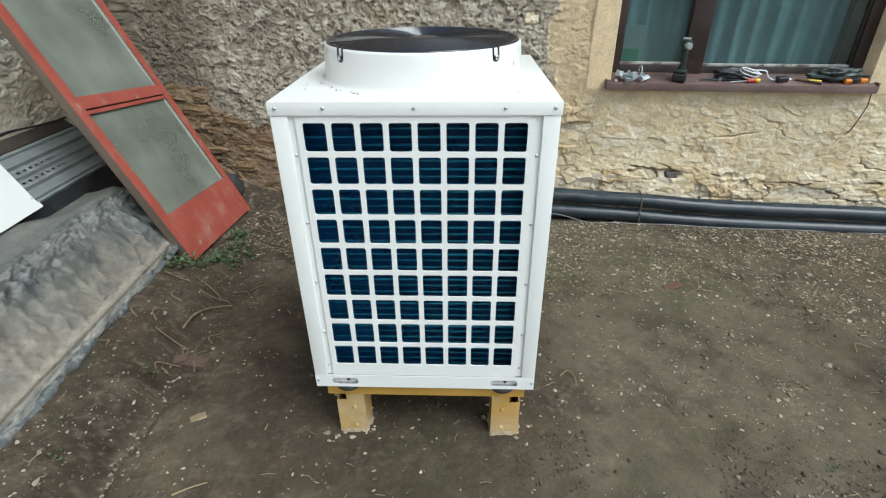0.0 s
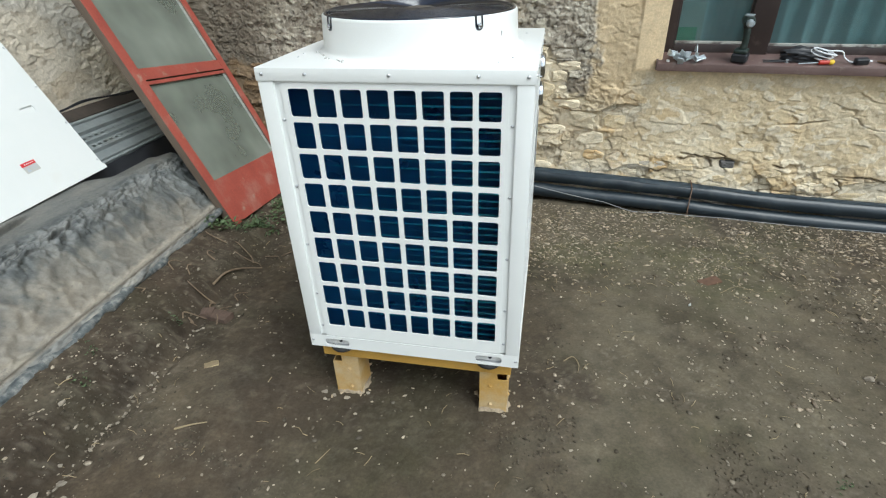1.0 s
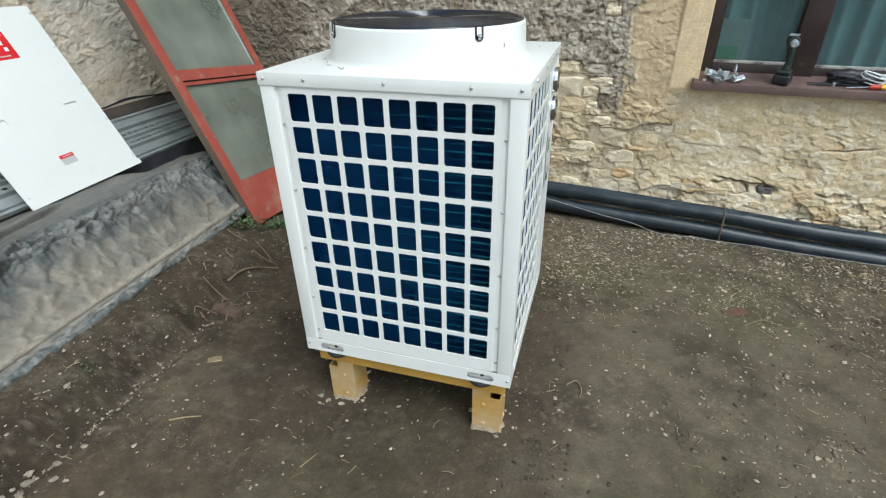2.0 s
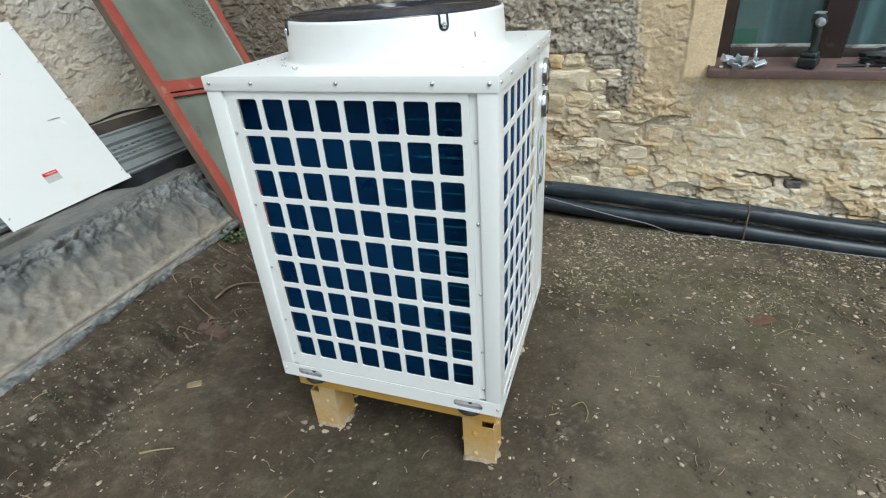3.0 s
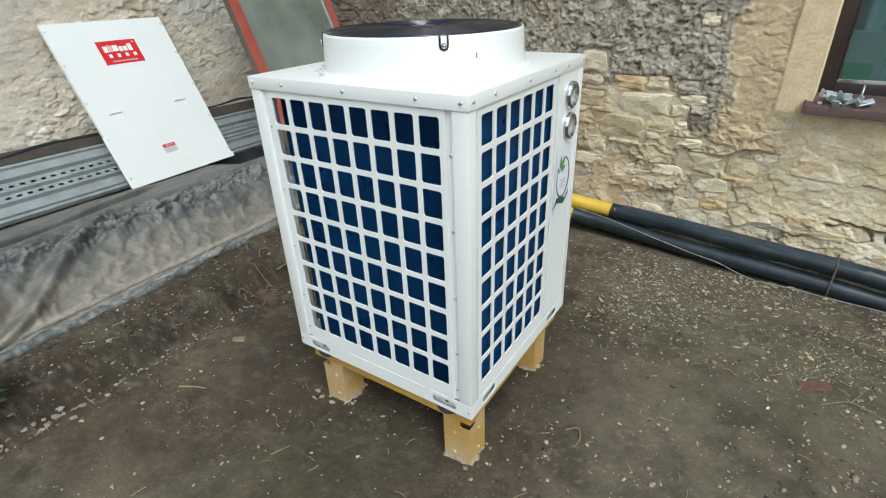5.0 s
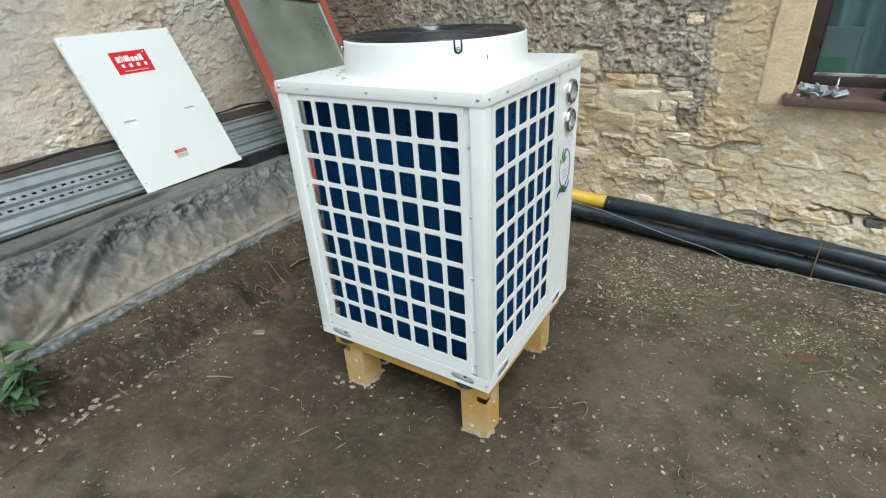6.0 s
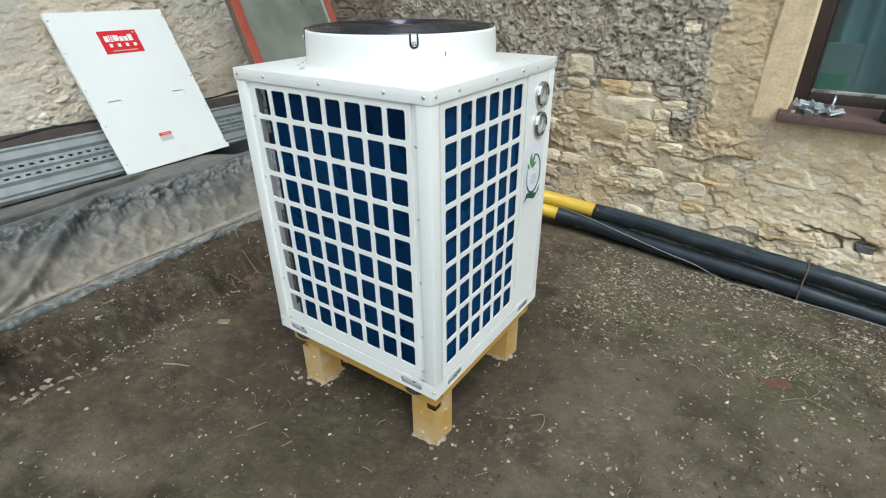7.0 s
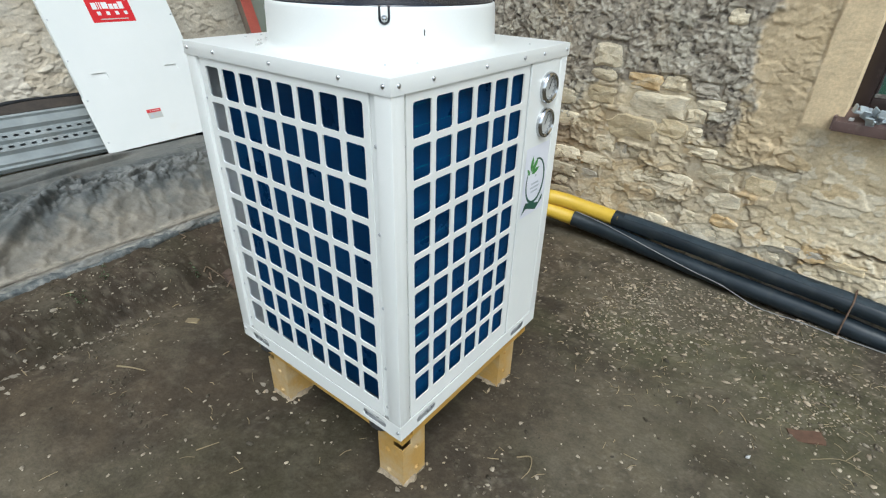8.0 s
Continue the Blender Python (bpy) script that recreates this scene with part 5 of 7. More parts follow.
def deck_fold(v):
    """Ribs across the strip."""
    for a, b, d in ((0.020, 0.034, 0.010), (0.085, 0.108, 0.016), (0.150, 0.172, -0.016), (0.222, 0.245, 0.016), (0.296, 0.310, 0.010)):
        if a <= v <= b:
            return 1.2 * d * math.sin(math.pi * (v - a) / (b - a))
    return 0.0


pitch = 0.050
us = [-2.4 + pitch * k for k in range(int(3.72 / pitch) + 1)]
us = sorted(us + [u + 0.026 for u in us[:-1]])
vs = [0, 0.006, 0.020, 0.027, 0.034, 0.080, 0.085, 0.0965, 0.108, 0.122, 0.140, 0.150, 0.161, 0.172, 0.186, 0.204, 0.222, 0.2335, 0.245, 0.258, 0.296, 0.303, 0.310, 0.326, 0.332]
def deck_strip(name, lo, hi, rows, label):
    """One strip of the sheet between two of its fold lines."""
    holes = {(i, j - lo): (0.001, 0.002) for i in range(0, len(us) - 1, 2) for j in rows}
    bm = sheet(bmesh.new(), us, vs[lo:hi + 1], holes, 0.0015, lambda u, v, w: (u, w - deck_fold(v) + (0.02 if v < 0.003 or v > 0.329 else 0), v), 0.002, 1)
    part(name, bm, galv, deck, label)


deck_strip("lower_flange", 0, 5, (), "plain folded lower flange")
deck_strip("slotted_web", 5, 12, (9,), "ribbed strip with a row of slots")
deck_strip("slotted_web", 12, 19, (14,), "ribbed strip with a row of slots")
deck_strip("upper_flange", 19, 24, (), "plain folded upper flange")

# added backing that keeps light from behind the slots
part("slot_backing", box(bmesh.new(), -2.38, 1.30, 0.030, 0.032, 0.004, 0.328), galv, deck, "unseen sheet added underneath so that the slots look dark")

# board and black film along the foot of the side wall
plank = part("plank", box(bmesh.new(), -2.6, 1.32, 0.012, 0.040, 0.338, 0.420, 0.006), dark_wood)
plank.matrix_world = DECK
tagged(plank, "dark weathered plank lying between the decking and the wall", "plank")
n = 90
verts, faces = [], []
for i in range(n + 1):
    x = -2.6 + 3.95 * i / n
    up = 0.418 + 0.022 * math.sin(2.1 * x + 0.4) + 0.012 * math.sin(9 * x)
    for j, (dz, dy) in enumerate(((-0.010, 0.000), (-0.005, -0.002), (0.0, -0.006 + 0.003 * math.sin(13 * x)), (0.006 + 0.004 * math.sin(17 * x), -0.002))):
        verts.append((x, dy + 0.01, up + dz))
for i in range(n):
    for j in range(3):
        a = i * 4 + j
        faces.append((a, a + 4, a + 5, a + 1))
film = mesh_object("film_strip", verts, faces, black_matt)
film.matrix_world = DECK
film.modifiers.new("thickness", "SOLIDIFY").thickness = 0.002
tagged(film, "torn black plastic film along the wall foot", "plastic film")

# black strip added where the gap under the decking lies in shadow
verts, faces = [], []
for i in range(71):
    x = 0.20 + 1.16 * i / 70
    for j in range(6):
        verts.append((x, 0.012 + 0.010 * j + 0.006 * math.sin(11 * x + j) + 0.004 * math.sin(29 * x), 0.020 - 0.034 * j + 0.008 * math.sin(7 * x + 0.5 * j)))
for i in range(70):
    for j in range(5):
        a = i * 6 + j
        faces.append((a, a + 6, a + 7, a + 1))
shade_strip = mesh_object("film_strip", verts, faces, black_matt)
shade_strip.matrix_world = DECK
shade_strip.modifiers.new("thickness", "SOLIDIFY").thickness = 0.002
tagged(shade_strip, "black strip standing in for the shadow under the steel decking", "plastic film")

# ---- sheeting over the bank ----
prof = [(-2.27, 0.485), (-2.14, 0.530), (-2.055, 0.552), (-1.99, 0.548), (-1.92, 0.545), (-1.86, 0.540), (-1.815, 0.520), (-1.775, 0.485), (-1.73, 0.430), (-1.67, 0.370), (-1.61, 0.320), (-1.555, 0.288), (-1.515, 0.272), (-1.490, 0.262), (-1.478, 0.248), (-1.492, 0.236)]
pp = curve_points([(x, 0, z) for x, z in prof], 10)
y0, y1, ny = -2.4, 1.36, 520
TU, TV = np.meshgrid(np.arange(len(pp)), np.linspace(y0, y1, ny), indexing="ij")
px = np.array([p.x for p in pp])[TU]
pz = np.array([p.z for p in pp])[TU]
u = TU / (len(pp) - 1)
fold = np.exp(-((u - 0.46) / 0.16) ** 2)
crest = np.exp(-((u - 0.44 - 0.03 * fbm(TV * 6, TV * 0, 2, 345)) / 0.065) ** 2)
slope_part = smooth(0.38, 0.6, u) * smooth(0.97, 0.85, u)
def crumple(a, b, seed):
    """Sharp-edged folds, like paper that was pressed."""
    f1, f2, cid = worley(a + 0.5 * fbm(a * 1.3, b * 1.3, 2, seed + 1), b + 0.5 * fbm(a * 1.3 + 9, b * 1.3, 2, seed + 2), seed)
    return smooth(0.45, 0.0, f2 - f1) * (0.3 + 0.9 * cid) - 0.3


width = u * 1.25
wave = 0.020 * fbm(TV * 2.6 + 4, u * 3, 3, 301) + fold * 0.020 * fbm(TV * 5.5, u * 5, 3, 303) + crest * (0.030 * crumple(TV * 10, width * 9, 305) + 0.018 * crumple(TV * 24, width * 26, 325))
wave = wave + slope_part * (0.034 * np.abs(fbm(TV * 3.0 + 2.0 * u, u * 1.5, 2, 307)) + 0.009 * crumple(TV * 6 + 2 * width, width * 5, 309) + 0.005 * crumple(TV * 12, width * 13, 333))
end_part = smooth(1.00, 1.16, TV + 0.06 * fbm(TV * 5, width * 5, 2, 347))
wave = wave + end_part * smooth(0.4, 0.6, u) * 0.016 * crumple(TV * 13, width * 8, 349)
wave = wave + 0.0012 * crumple(TV * 22, width * 24, 311) + 0.006 * crumple(TV * 6, width * 7, 327) * smooth(0.15, 0.3, u)
crease = np.exp(-((TV + 0.35 + 1.5 * (u - 0.55)) / 0.05) ** 2) * smooth(0.25, 0.4, u) * smooth(0.95, 0.7, u)
wave = wave + 0.045 * crease - 0.03 * np.exp(-((TV + 0.47 + 1.5 * (u - 0.55)) / 0.06) ** 2) * smooth(0.25, 0.4, u) * smooth(0.95, 0.7, u)
ridge = u - 0.17 - 0.10 * (0.3 - TV) - 0.010 * fbm(TV * 5, TV * 0, 2, 341)
wave = wave + smooth(0.42, 0.22, TV) * (0.040 * np.exp(-(ridge / 0.022) ** 2) * (0.7 + 0.5 * fbm(TV * 4, u * 6, 2, 343)) - 0.022 * np.exp(-((ridge - 0.045) / 0.016) ** 2))
hem = smooth(0.86, 1.0, u)
tx = px - 0.08 * (TV - 0.6) + wave * 0.75 + hem * 0.02 * fbm(TV * 2.2, u * 0, 3, 313)
tz = pz - 0.03 * (TV - 0.6) + wave * 0.75 * (1 - 0.6 * hem) + 0.004
tz = tz - 0.055 * smooth(0.75, 1.05, TV) * smooth(0.34, 0.12, u)
co = np.stack([tx.ravel(), TV.ravel(), tz.ravel()], 1)
n1, n2 = TU.shape
idx = np.arange(n1 * n2).reshape(n1, n2)
q = np.stack([idx[:-1, :-1], idx[:-1, 1:], idx[1:, 1:], idx[1:, :-1]], -1).reshape(-1, 4)
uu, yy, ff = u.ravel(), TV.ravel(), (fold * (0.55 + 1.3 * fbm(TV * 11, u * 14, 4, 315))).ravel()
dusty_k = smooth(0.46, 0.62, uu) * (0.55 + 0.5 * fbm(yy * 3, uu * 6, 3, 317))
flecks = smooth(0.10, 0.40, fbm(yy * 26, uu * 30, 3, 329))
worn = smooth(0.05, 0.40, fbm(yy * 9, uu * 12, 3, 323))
# crumple ridges lightened and the hem crease darkened in colour, as lit folds look
lit_ridges = smooth(-0.05, 0.5, crumple(TV * 24, width * 26, 325)).ravel()
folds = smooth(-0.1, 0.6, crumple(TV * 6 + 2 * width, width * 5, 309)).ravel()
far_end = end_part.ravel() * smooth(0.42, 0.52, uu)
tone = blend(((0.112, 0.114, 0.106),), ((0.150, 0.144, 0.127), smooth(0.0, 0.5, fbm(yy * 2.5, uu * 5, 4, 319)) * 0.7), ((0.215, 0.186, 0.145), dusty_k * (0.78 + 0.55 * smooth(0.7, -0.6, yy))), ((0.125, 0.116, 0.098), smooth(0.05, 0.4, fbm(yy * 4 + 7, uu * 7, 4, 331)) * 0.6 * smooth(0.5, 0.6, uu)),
             ((0.15, 0.142, 0.122), smooth(0.1, 0.4, fbm(yy * 15, uu * 22, 4, 335)) * 0.55 * smooth(0.5, 0.6, uu)), ((0.25, 0.222, 0.176), folds * 0.35 * smooth(0.5, 0.6, uu)), ((0.072, 0.080, 0.080), far_end * 0.8), ((0.17, 0.18, 0.175), far_end * flecks * 0.8), ((0.062, 0.068, 0.068), smooth(0.20, 0.65, ff) * 0.9), ((0.21, 0.213, 0.205), lit_ridges * 0.5 * np.exp(-((uu - 0.44) / 0.08) ** 2)), ((0.23, 0.232, 0.22), flecks * 0.6 * np.exp(-((uu - 0.44) / 0.09) ** 2)),
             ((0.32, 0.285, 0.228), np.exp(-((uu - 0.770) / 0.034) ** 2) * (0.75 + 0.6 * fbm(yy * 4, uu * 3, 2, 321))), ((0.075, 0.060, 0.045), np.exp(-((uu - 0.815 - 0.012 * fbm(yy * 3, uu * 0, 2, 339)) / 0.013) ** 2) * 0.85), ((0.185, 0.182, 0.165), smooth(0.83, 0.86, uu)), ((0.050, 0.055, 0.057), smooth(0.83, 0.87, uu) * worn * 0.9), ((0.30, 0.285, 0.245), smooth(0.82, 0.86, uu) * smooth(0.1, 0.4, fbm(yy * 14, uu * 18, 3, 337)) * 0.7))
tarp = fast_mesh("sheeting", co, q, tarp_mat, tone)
tarp.modifiers.new("thickness", "SOLIDIFY").thickness = 0.003
hx = [(-1.482 - 0.08 * (y - 0.6) + 0.02 * float(fbm(np.array([y * 2.2]), np.array([0.0]), 3, 313)[0]), y, 0.247 - 0.03 * (y - 0.6) + 0.006 * math.sin(7 * y)) for y in np.arange(-2.3, 1.34, 0.03)]
hem_mat = surface("worn_hem", [(0.040, 0.050, 0.054), (0.105, 0.114, 0.112), (0.27, 0.265, 0.24)], scale=34, rough=0.65, bump=0.6, bump_scale=40, depth=0.006)
bm = tube(bmesh.new(), hx, [0.023 + 0.004 * math.sin(0.7 * k) for k in range(len(hx))], 10)
for v in bm.verts:
    v.co += Vector((noise.noise(v.co * 22), 0, noise.noise(v.co * 22 + Vector((5, 0, 0))))) * 0.014
part("hem", bm, hem_mat, tarp, "rolled bluish edge of the sheeting", smooth_angle=70)
tagged(tarp, "crumpled dark plastic sheeting covered in sandy dust over the bank", "tarpaulin")
dark_lump = bmesh.new()
bmesh.ops.create_icosphere(dark_lump, subdivisions=3, radius=1)
for v in dark_lump.verts:
    k = 1 + 0.18 * noise.noise(v.co * 2.2)
    v.co = Vector((v.co.x * 0.10 * k, v.co.y * 0.07 * k, v.co.z * 0.13 * k))
# rounded dark lump of unknown nature, given the rubber material
lump = part("dark_round_lump", dark_lump, rubber, smooth_angle=60)
lump.location = (-1.70, 2.30, 0.12)
tagged(lump, "dark grey rounded lump between the door and the wall", "rubber bundle")

# ---- tools on the window sill ----
SILL_Z = 0.9505


def on_sill(name, s, y, label, category, turn=0, size=1.0, lean=math.degrees(math.atan(SLOPE))):
    return thing(name, WALL @ pose(s, y, SILL_Z + SLOPE * (y + 0.055), lean) @ pose(0, 0, 0, 0, 0, turn) @ Matrix.Scale(size, 4), label, category)


tool_dark = surface("dark_green_plastic", [(0.012, 0.022, 0.018), (0.02, 0.034, 0.028)], scale=25, rough=0.45, bump=0.15)
metal_grey = surface("grey_cast_metal", [(0.42, 0.47, 0.50), (0.58, 0.64, 0.67)], scale=30, rough=0.35, metal=0.6, bump=0.2)
orange_mat = surface("orange_plastic", [(0.60, 0.17, 0.015), (0.68, 0.22, 0.02)], scale=20, rough=0.45, bump=0.1)
yellow_mat = surface("yellow_plastic", [(0.65, 0.42, 0.02), (0.72, 0.5, 0.03)], scale=20, rough=0.4, bump=0.1)
red_mat = surface("red_plastic", [(0.45, 0.03, 0.02), (0.5, 0.05, 0.03)], scale=20, rough=0.4, bump=0.1)

drill = on_sill("cordless_drill", 0.535, -0.012, "dark green cordless drill standing on its battery", "drill", -112, 1.05, 4)
part("battery", box(bmesh.new(), -0.040, 0.040, -0.038, 0.045, 0, 0.048, 0.010, 3), black_matt, drill, "black battery", smooth_angle=40)
part("grip_foot", box(bmesh.new(), -0.034, 0.034, -0.034, 0.038, 0.048, 0.072, 0.010, 3), tool_dark, drill, smooth_angle=40)
part("handle", tube(bmesh.new(), curve_points([(0, 0.006, 0.066), (0, 0.010, 0.11), (0, 0.006, 0.16), (0, -0.002, 0.20)], 6), [0.021] * 4 + [0.018] * 8 + [0.020] * 7, 16), tool_dark, drill, smooth_angle=60)
body_m = pose(0.0, 0, 0.222, 0, 90, 18)
part("motor_body", lathe(bmesh.new(), [(0.0, -0.062), (0.022, -0.060), (0.030, -0.048), (0.032, 0.0), (0.030, 0.045), (0.024, 0.056), (0.0, 0.056)], 24, body_m), tool_dark, drill, smooth_angle=50)
part("chuck", lathe(bmesh.new(), [(0.0, 0.056), (0.020, 0.056), (0.021, 0.080), (0.012, 0.098), (0.0, 0.098)], 20, body_m), metal_grey, drill, "grey metal chuck", smooth_angle=50)
part("front_plate", box(bmesh.new(), -0.020, 0.034, -0.022, 0.022, 0.2535, 0.2565, 0.003), metal_grey, drill, "grey plate on the motor")

fit_a = on_sill("pipe_clamp", 0.225, -0.010, "loose grey metal pipe clamps in a small heap", "clamp", 0, 1.35)
rnd = random.Random(7)
for k in range(12):
    m = pose(rnd.uniform(-0.065, 0.065), rnd.uniform(-0.02, 0.03), 0.006 + 0.010 * (k % 3), rnd.uniform(-25, 25), rnd.uniform(-25, 25), rnd.uniform(0, 180))
    bm = box(bmesh.new(), -0.026, 0.026, -0.012, 0.012, 0, 0.006, 0.002, m=m)
    box(bm, -0.026, -0.020, -0.012, 0.012, 0.006, 0.026, 0.002, m=m)
    part("clamp_half", bm, metal_grey, fit_a)
ring = [(0.045 + 0.0, 0.020 + 0.030 * math.cos(a), 0.032 + 0.030 * math.sin(a)) for a in np.linspace(-0.3, 3.6, 16)]
part("clamp_band", tube(bmesh.new(), ring, 0.003, 6), metal_grey, fit_a)
part("white_cap", box(bmesh.new(), -0.080, -0.066, -0.025, -0.013, 0, 0.008, 0.002), label_white, fit_a)

cut = on_sill("pliers", 0.80, -0.010, "black pliers and drill bits lying on the sill", "pliers")
for a in (4, -6):
    part("jaw_arm", tube(bmesh.new(), [(-0.13, 0.012 * (1 if a > 0 else -1), 0.006), (-0.02, 0.004 * a / 5, 0.008), (0.02, 0.0, 0.010), (0.13, -0.010 * a / 5 + 0.002, 0.010)], [0.003, 0.005, 0.008, 0.006], 8), black_matt, cut, smooth_angle=60)
part("pivot", lathe(bmesh.new(), [(0, 0.020), (0.009, 0.019), (0.010, 0.0)], 16), metal_grey, cut)
pouch = on_sill("black_tool_bag", 0.885, 0.014, "small soft black tool bag on the sill", "tool bag", 0, 1.2)
bm = bmesh.new()
bmesh.ops.create_icosphere(bm, subdivisions=4, radius=1)
for v in bm.verts:
    k = 1 + 0.50 * noise.noise(v.co * 2.3 + Vector((1, 4, 2))) + 0.22 * noise.noise(v.co * 5)
    v.co = Vector((v.co.x * 0.105 * k, v.co.y * 0.030 * k, max(0, 0.030 + v.co.z * 0.034 * k)))
part("bag", bm, black_matt, pouch, smooth_angle=80)
coil_t = on_sill("cable_coil", 0.985, 0.004, "loose coil of white cable on the sill", "cable", 0, 1.15)
white_cable = surface("white_cable", [(0.68, 0.70, 0.72), (0.75, 0.77, 0.78)], scale=20, rough=0.45, bump=0.05)
loops = []
for k in range(46):
    a = 0.45 * k
    r = 0.042 + 0.010 * math.sin(0.37 * k)
    loops.append((r * 1.25 * math.cos(a), r * 0.62 * math.sin(a) - 0.004, 0.030 + 0.020 * math.sin(0.9 * a) + 0.0007 * k))
loops += [(0.075, 0.0, 0.058), (0.095, -0.006, 0.030), (0.125, -0.010, 0.010), (0.170, -0.008, 0.006), (0.205, -0.004, 0.010)]
part("cable", tube(bmesh.new(), curve_points(loops, 3), 0.0036, 6), white_cable, coil_t, smooth_angle=60)
drv = on_sill("screwdriver", 1.005, -0.030, "screwdriver with a red and yellow handle", "screwdriver", 6)
part("handle", lathe(bmesh.new(), [(0.0, 0.0), (0.012, 0.002), (0.014, 0.02), (0.012, 0.045), (0.013, 0.06), (0.0, 0.062)], 16, pose(-0.045, 0, 0.0145, 0, 90, 0)), red_mat, drv, smooth_angle=50)
part("handle_end", lathe(bmesh.new(), [(0.0135, 0.0), (0.0150, 0.008), (0.0140, 0.022), (0.008, 0.028), (0.0, 0.028)], 16, pose(0.012, 0, 0.0145, 0, 90, 0)), yellow_mat, drv, smooth_angle=50)
part("shaft", tube(bmesh.new(), [(-0.045, 0, 0.0145), (-0.15, 0.002, 0.008)], 0.003, 8), metal_grey, drv)
plug = on_sill("power_adapter", 1.185, -0.012, "small dark power adapter on the sill", "adapter", 10)
part("case", box(bmesh.new(), -0.036, 0.036, -0.020, 0.020, 0, 0.034, 0.008, 3), black_matt, plug, smooth_angle=40)
part("plug_pin", tube(bmesh.new(), [(0.036, -0.006, 0.018), (0.055, -0.008, 0.018)], 0.003, 6), metal_grey, plug)
grip = on_sill("pliers", 1.345, -0.012, "worn pliers with yellow and brown handles", "pliers", -18)
for sgn, ma in ((1, yellow_mat), (-1, dark_wood)):
    part("handle", tube(bmesh.new(), curve_points([(0.0, 0.0, 0.008), (0.03, 0.012 * sgn, 0.010), (0.08, 0.016 * sgn, 0.010)], 6), 0.007, 8), ma, grip, smooth_angle=60)
part("jaw", tube(bmesh.new(), [(0.0, 0.0, 0.009), (-0.05, 0.0, 0.010), (-0.075, 0.0, 0.008)], [0.013, 0.010, 0.004], 8), rust, grip, smooth_angle=60)
glove = on_sill("work_glove", 1.525, 0.012, "dark green work glove lying in a heap", "glove", 0, 1.12)
bm = bmesh.new()
bmesh.ops.create_icosphere(bm, subdivisions=4, radius=1)
for v in bm.verts:
    k = 1 + 0.55 * noise.noise(v.co * 2.4 + Vector((3, 1, 0))) + 0.24 * noise.noise(v.co * 5.5)
    v.co = Vector((v.co.x * 0.135 * k, v.co.y * 0.036 * k, max(0, 0.034 + v.co.z * 0.040 * k)))
part("palm", bm, tool_dark, glove, smooth_angle=80)
saw = on_sill("utility_knife", 1.625, -0.022, "orange plastic utility knife with a black grip", "knife", 8)
part("knife_body", box(bmesh.new(), -0.070, 0.075, -0.014, 0.014, 0.002, 0.030, 0.010, 3), orange_mat, saw, smooth_angle=40)
part("knife_grip", box(bmesh.new(), -0.030, 0.030, -0.015, 0.015, 0.006, 0.033, 0.006), black_matt, saw, smooth_angle=40)
carton = thing("paper_carton", WALL @ pose(0.225, 0.205, 0.98), "white and green paper carton behind the glass", "carton")
# card colour lowered for the shade indoors
part("carton_body", box(bmesh.new(), -0.06, 0.10, 0, 0.06, 0, 0.30, 0.003), surface("shaded_card", [(0.22, 0.30, 0.28), (0.28, 0.36, 0.33)], scale=5, rough=0.7, bump=0.1), carton)
part("green_print", box(bmesh.new(), -0.055, 0.07, -0.0015, -0.0003, 0.02, 0.15), surface("card_green", [(0.05, 0.25, 0.14), (0.08, 0.32, 0.18)], scale=9, rough=0.6, bump=0), carton)
ledge = part("inner_sill", box(bmesh.new(), 0.0, 1.8, 0.172, 0.40, 0.950, 0.979, 0.004), surface("inner_sill_white", [(0.5, 0.5, 0.47), (0.6, 0.6, 0.57)], scale=4, rough=0.5, bump=0.05))
ledge.matrix_world = WALL
tagged(ledge, "pale inner window sill", "sill", kind="structure")

# ---- plants ----
def leaf_mesh(name, length, width, material=leaf_mat):
    bm = bmesh.new()
    rows = []
    for k in range(7):
        t = k / 6
        w = width * math.sin(math.pi * min(1, t * 0.93 + 0.06)) ** 0.8 * (1 - 0.35 * t)
        droop = -0.30 * length * t * t
        rows.append([bm.verts.new((sx * w, length * t, droop + abs(sx) * 0.22 * w)) for sx in (-1, 0, 1)])
    for a, b in zip(rows, rows[1:]):
        for j in range(2):
            bm.faces.new((a[j], a[j + 1], b[j + 1], b[j]))
    me = bpy.data.meshes.new(name)
    bm.to_mesh(me)
    bm.free()
    me.materials.append(material)
    me.shade_smooth()
    return me


plant_mat = surface("plant_leaf", [(0.055, 0.105, 0.045), (0.085, 0.15, 0.065)], scale=12, rough=0.5, bump=0.3, bump_scale=120, random_tint=0.3)
leaf_a, leaf_b = leaf_mesh("leaf", 0.100, 0.030, plant_mat), leaf_mesh("leaf", 0.072, 0.023, plant_mat)
stem_mat = surface("green_stem", [(0.08, 0.13, 0.05), (0.12, 0.17, 0.07)], scale=20, rough=0.6, bump=0.1)
PX, PY = -1.15, -0.90
herb = thing("leafy_weed", (PX, PY, soil(PX, PY)), "leafy green weed growing at the edge of the sheeting", "plant")
rnd = random.Random(21)
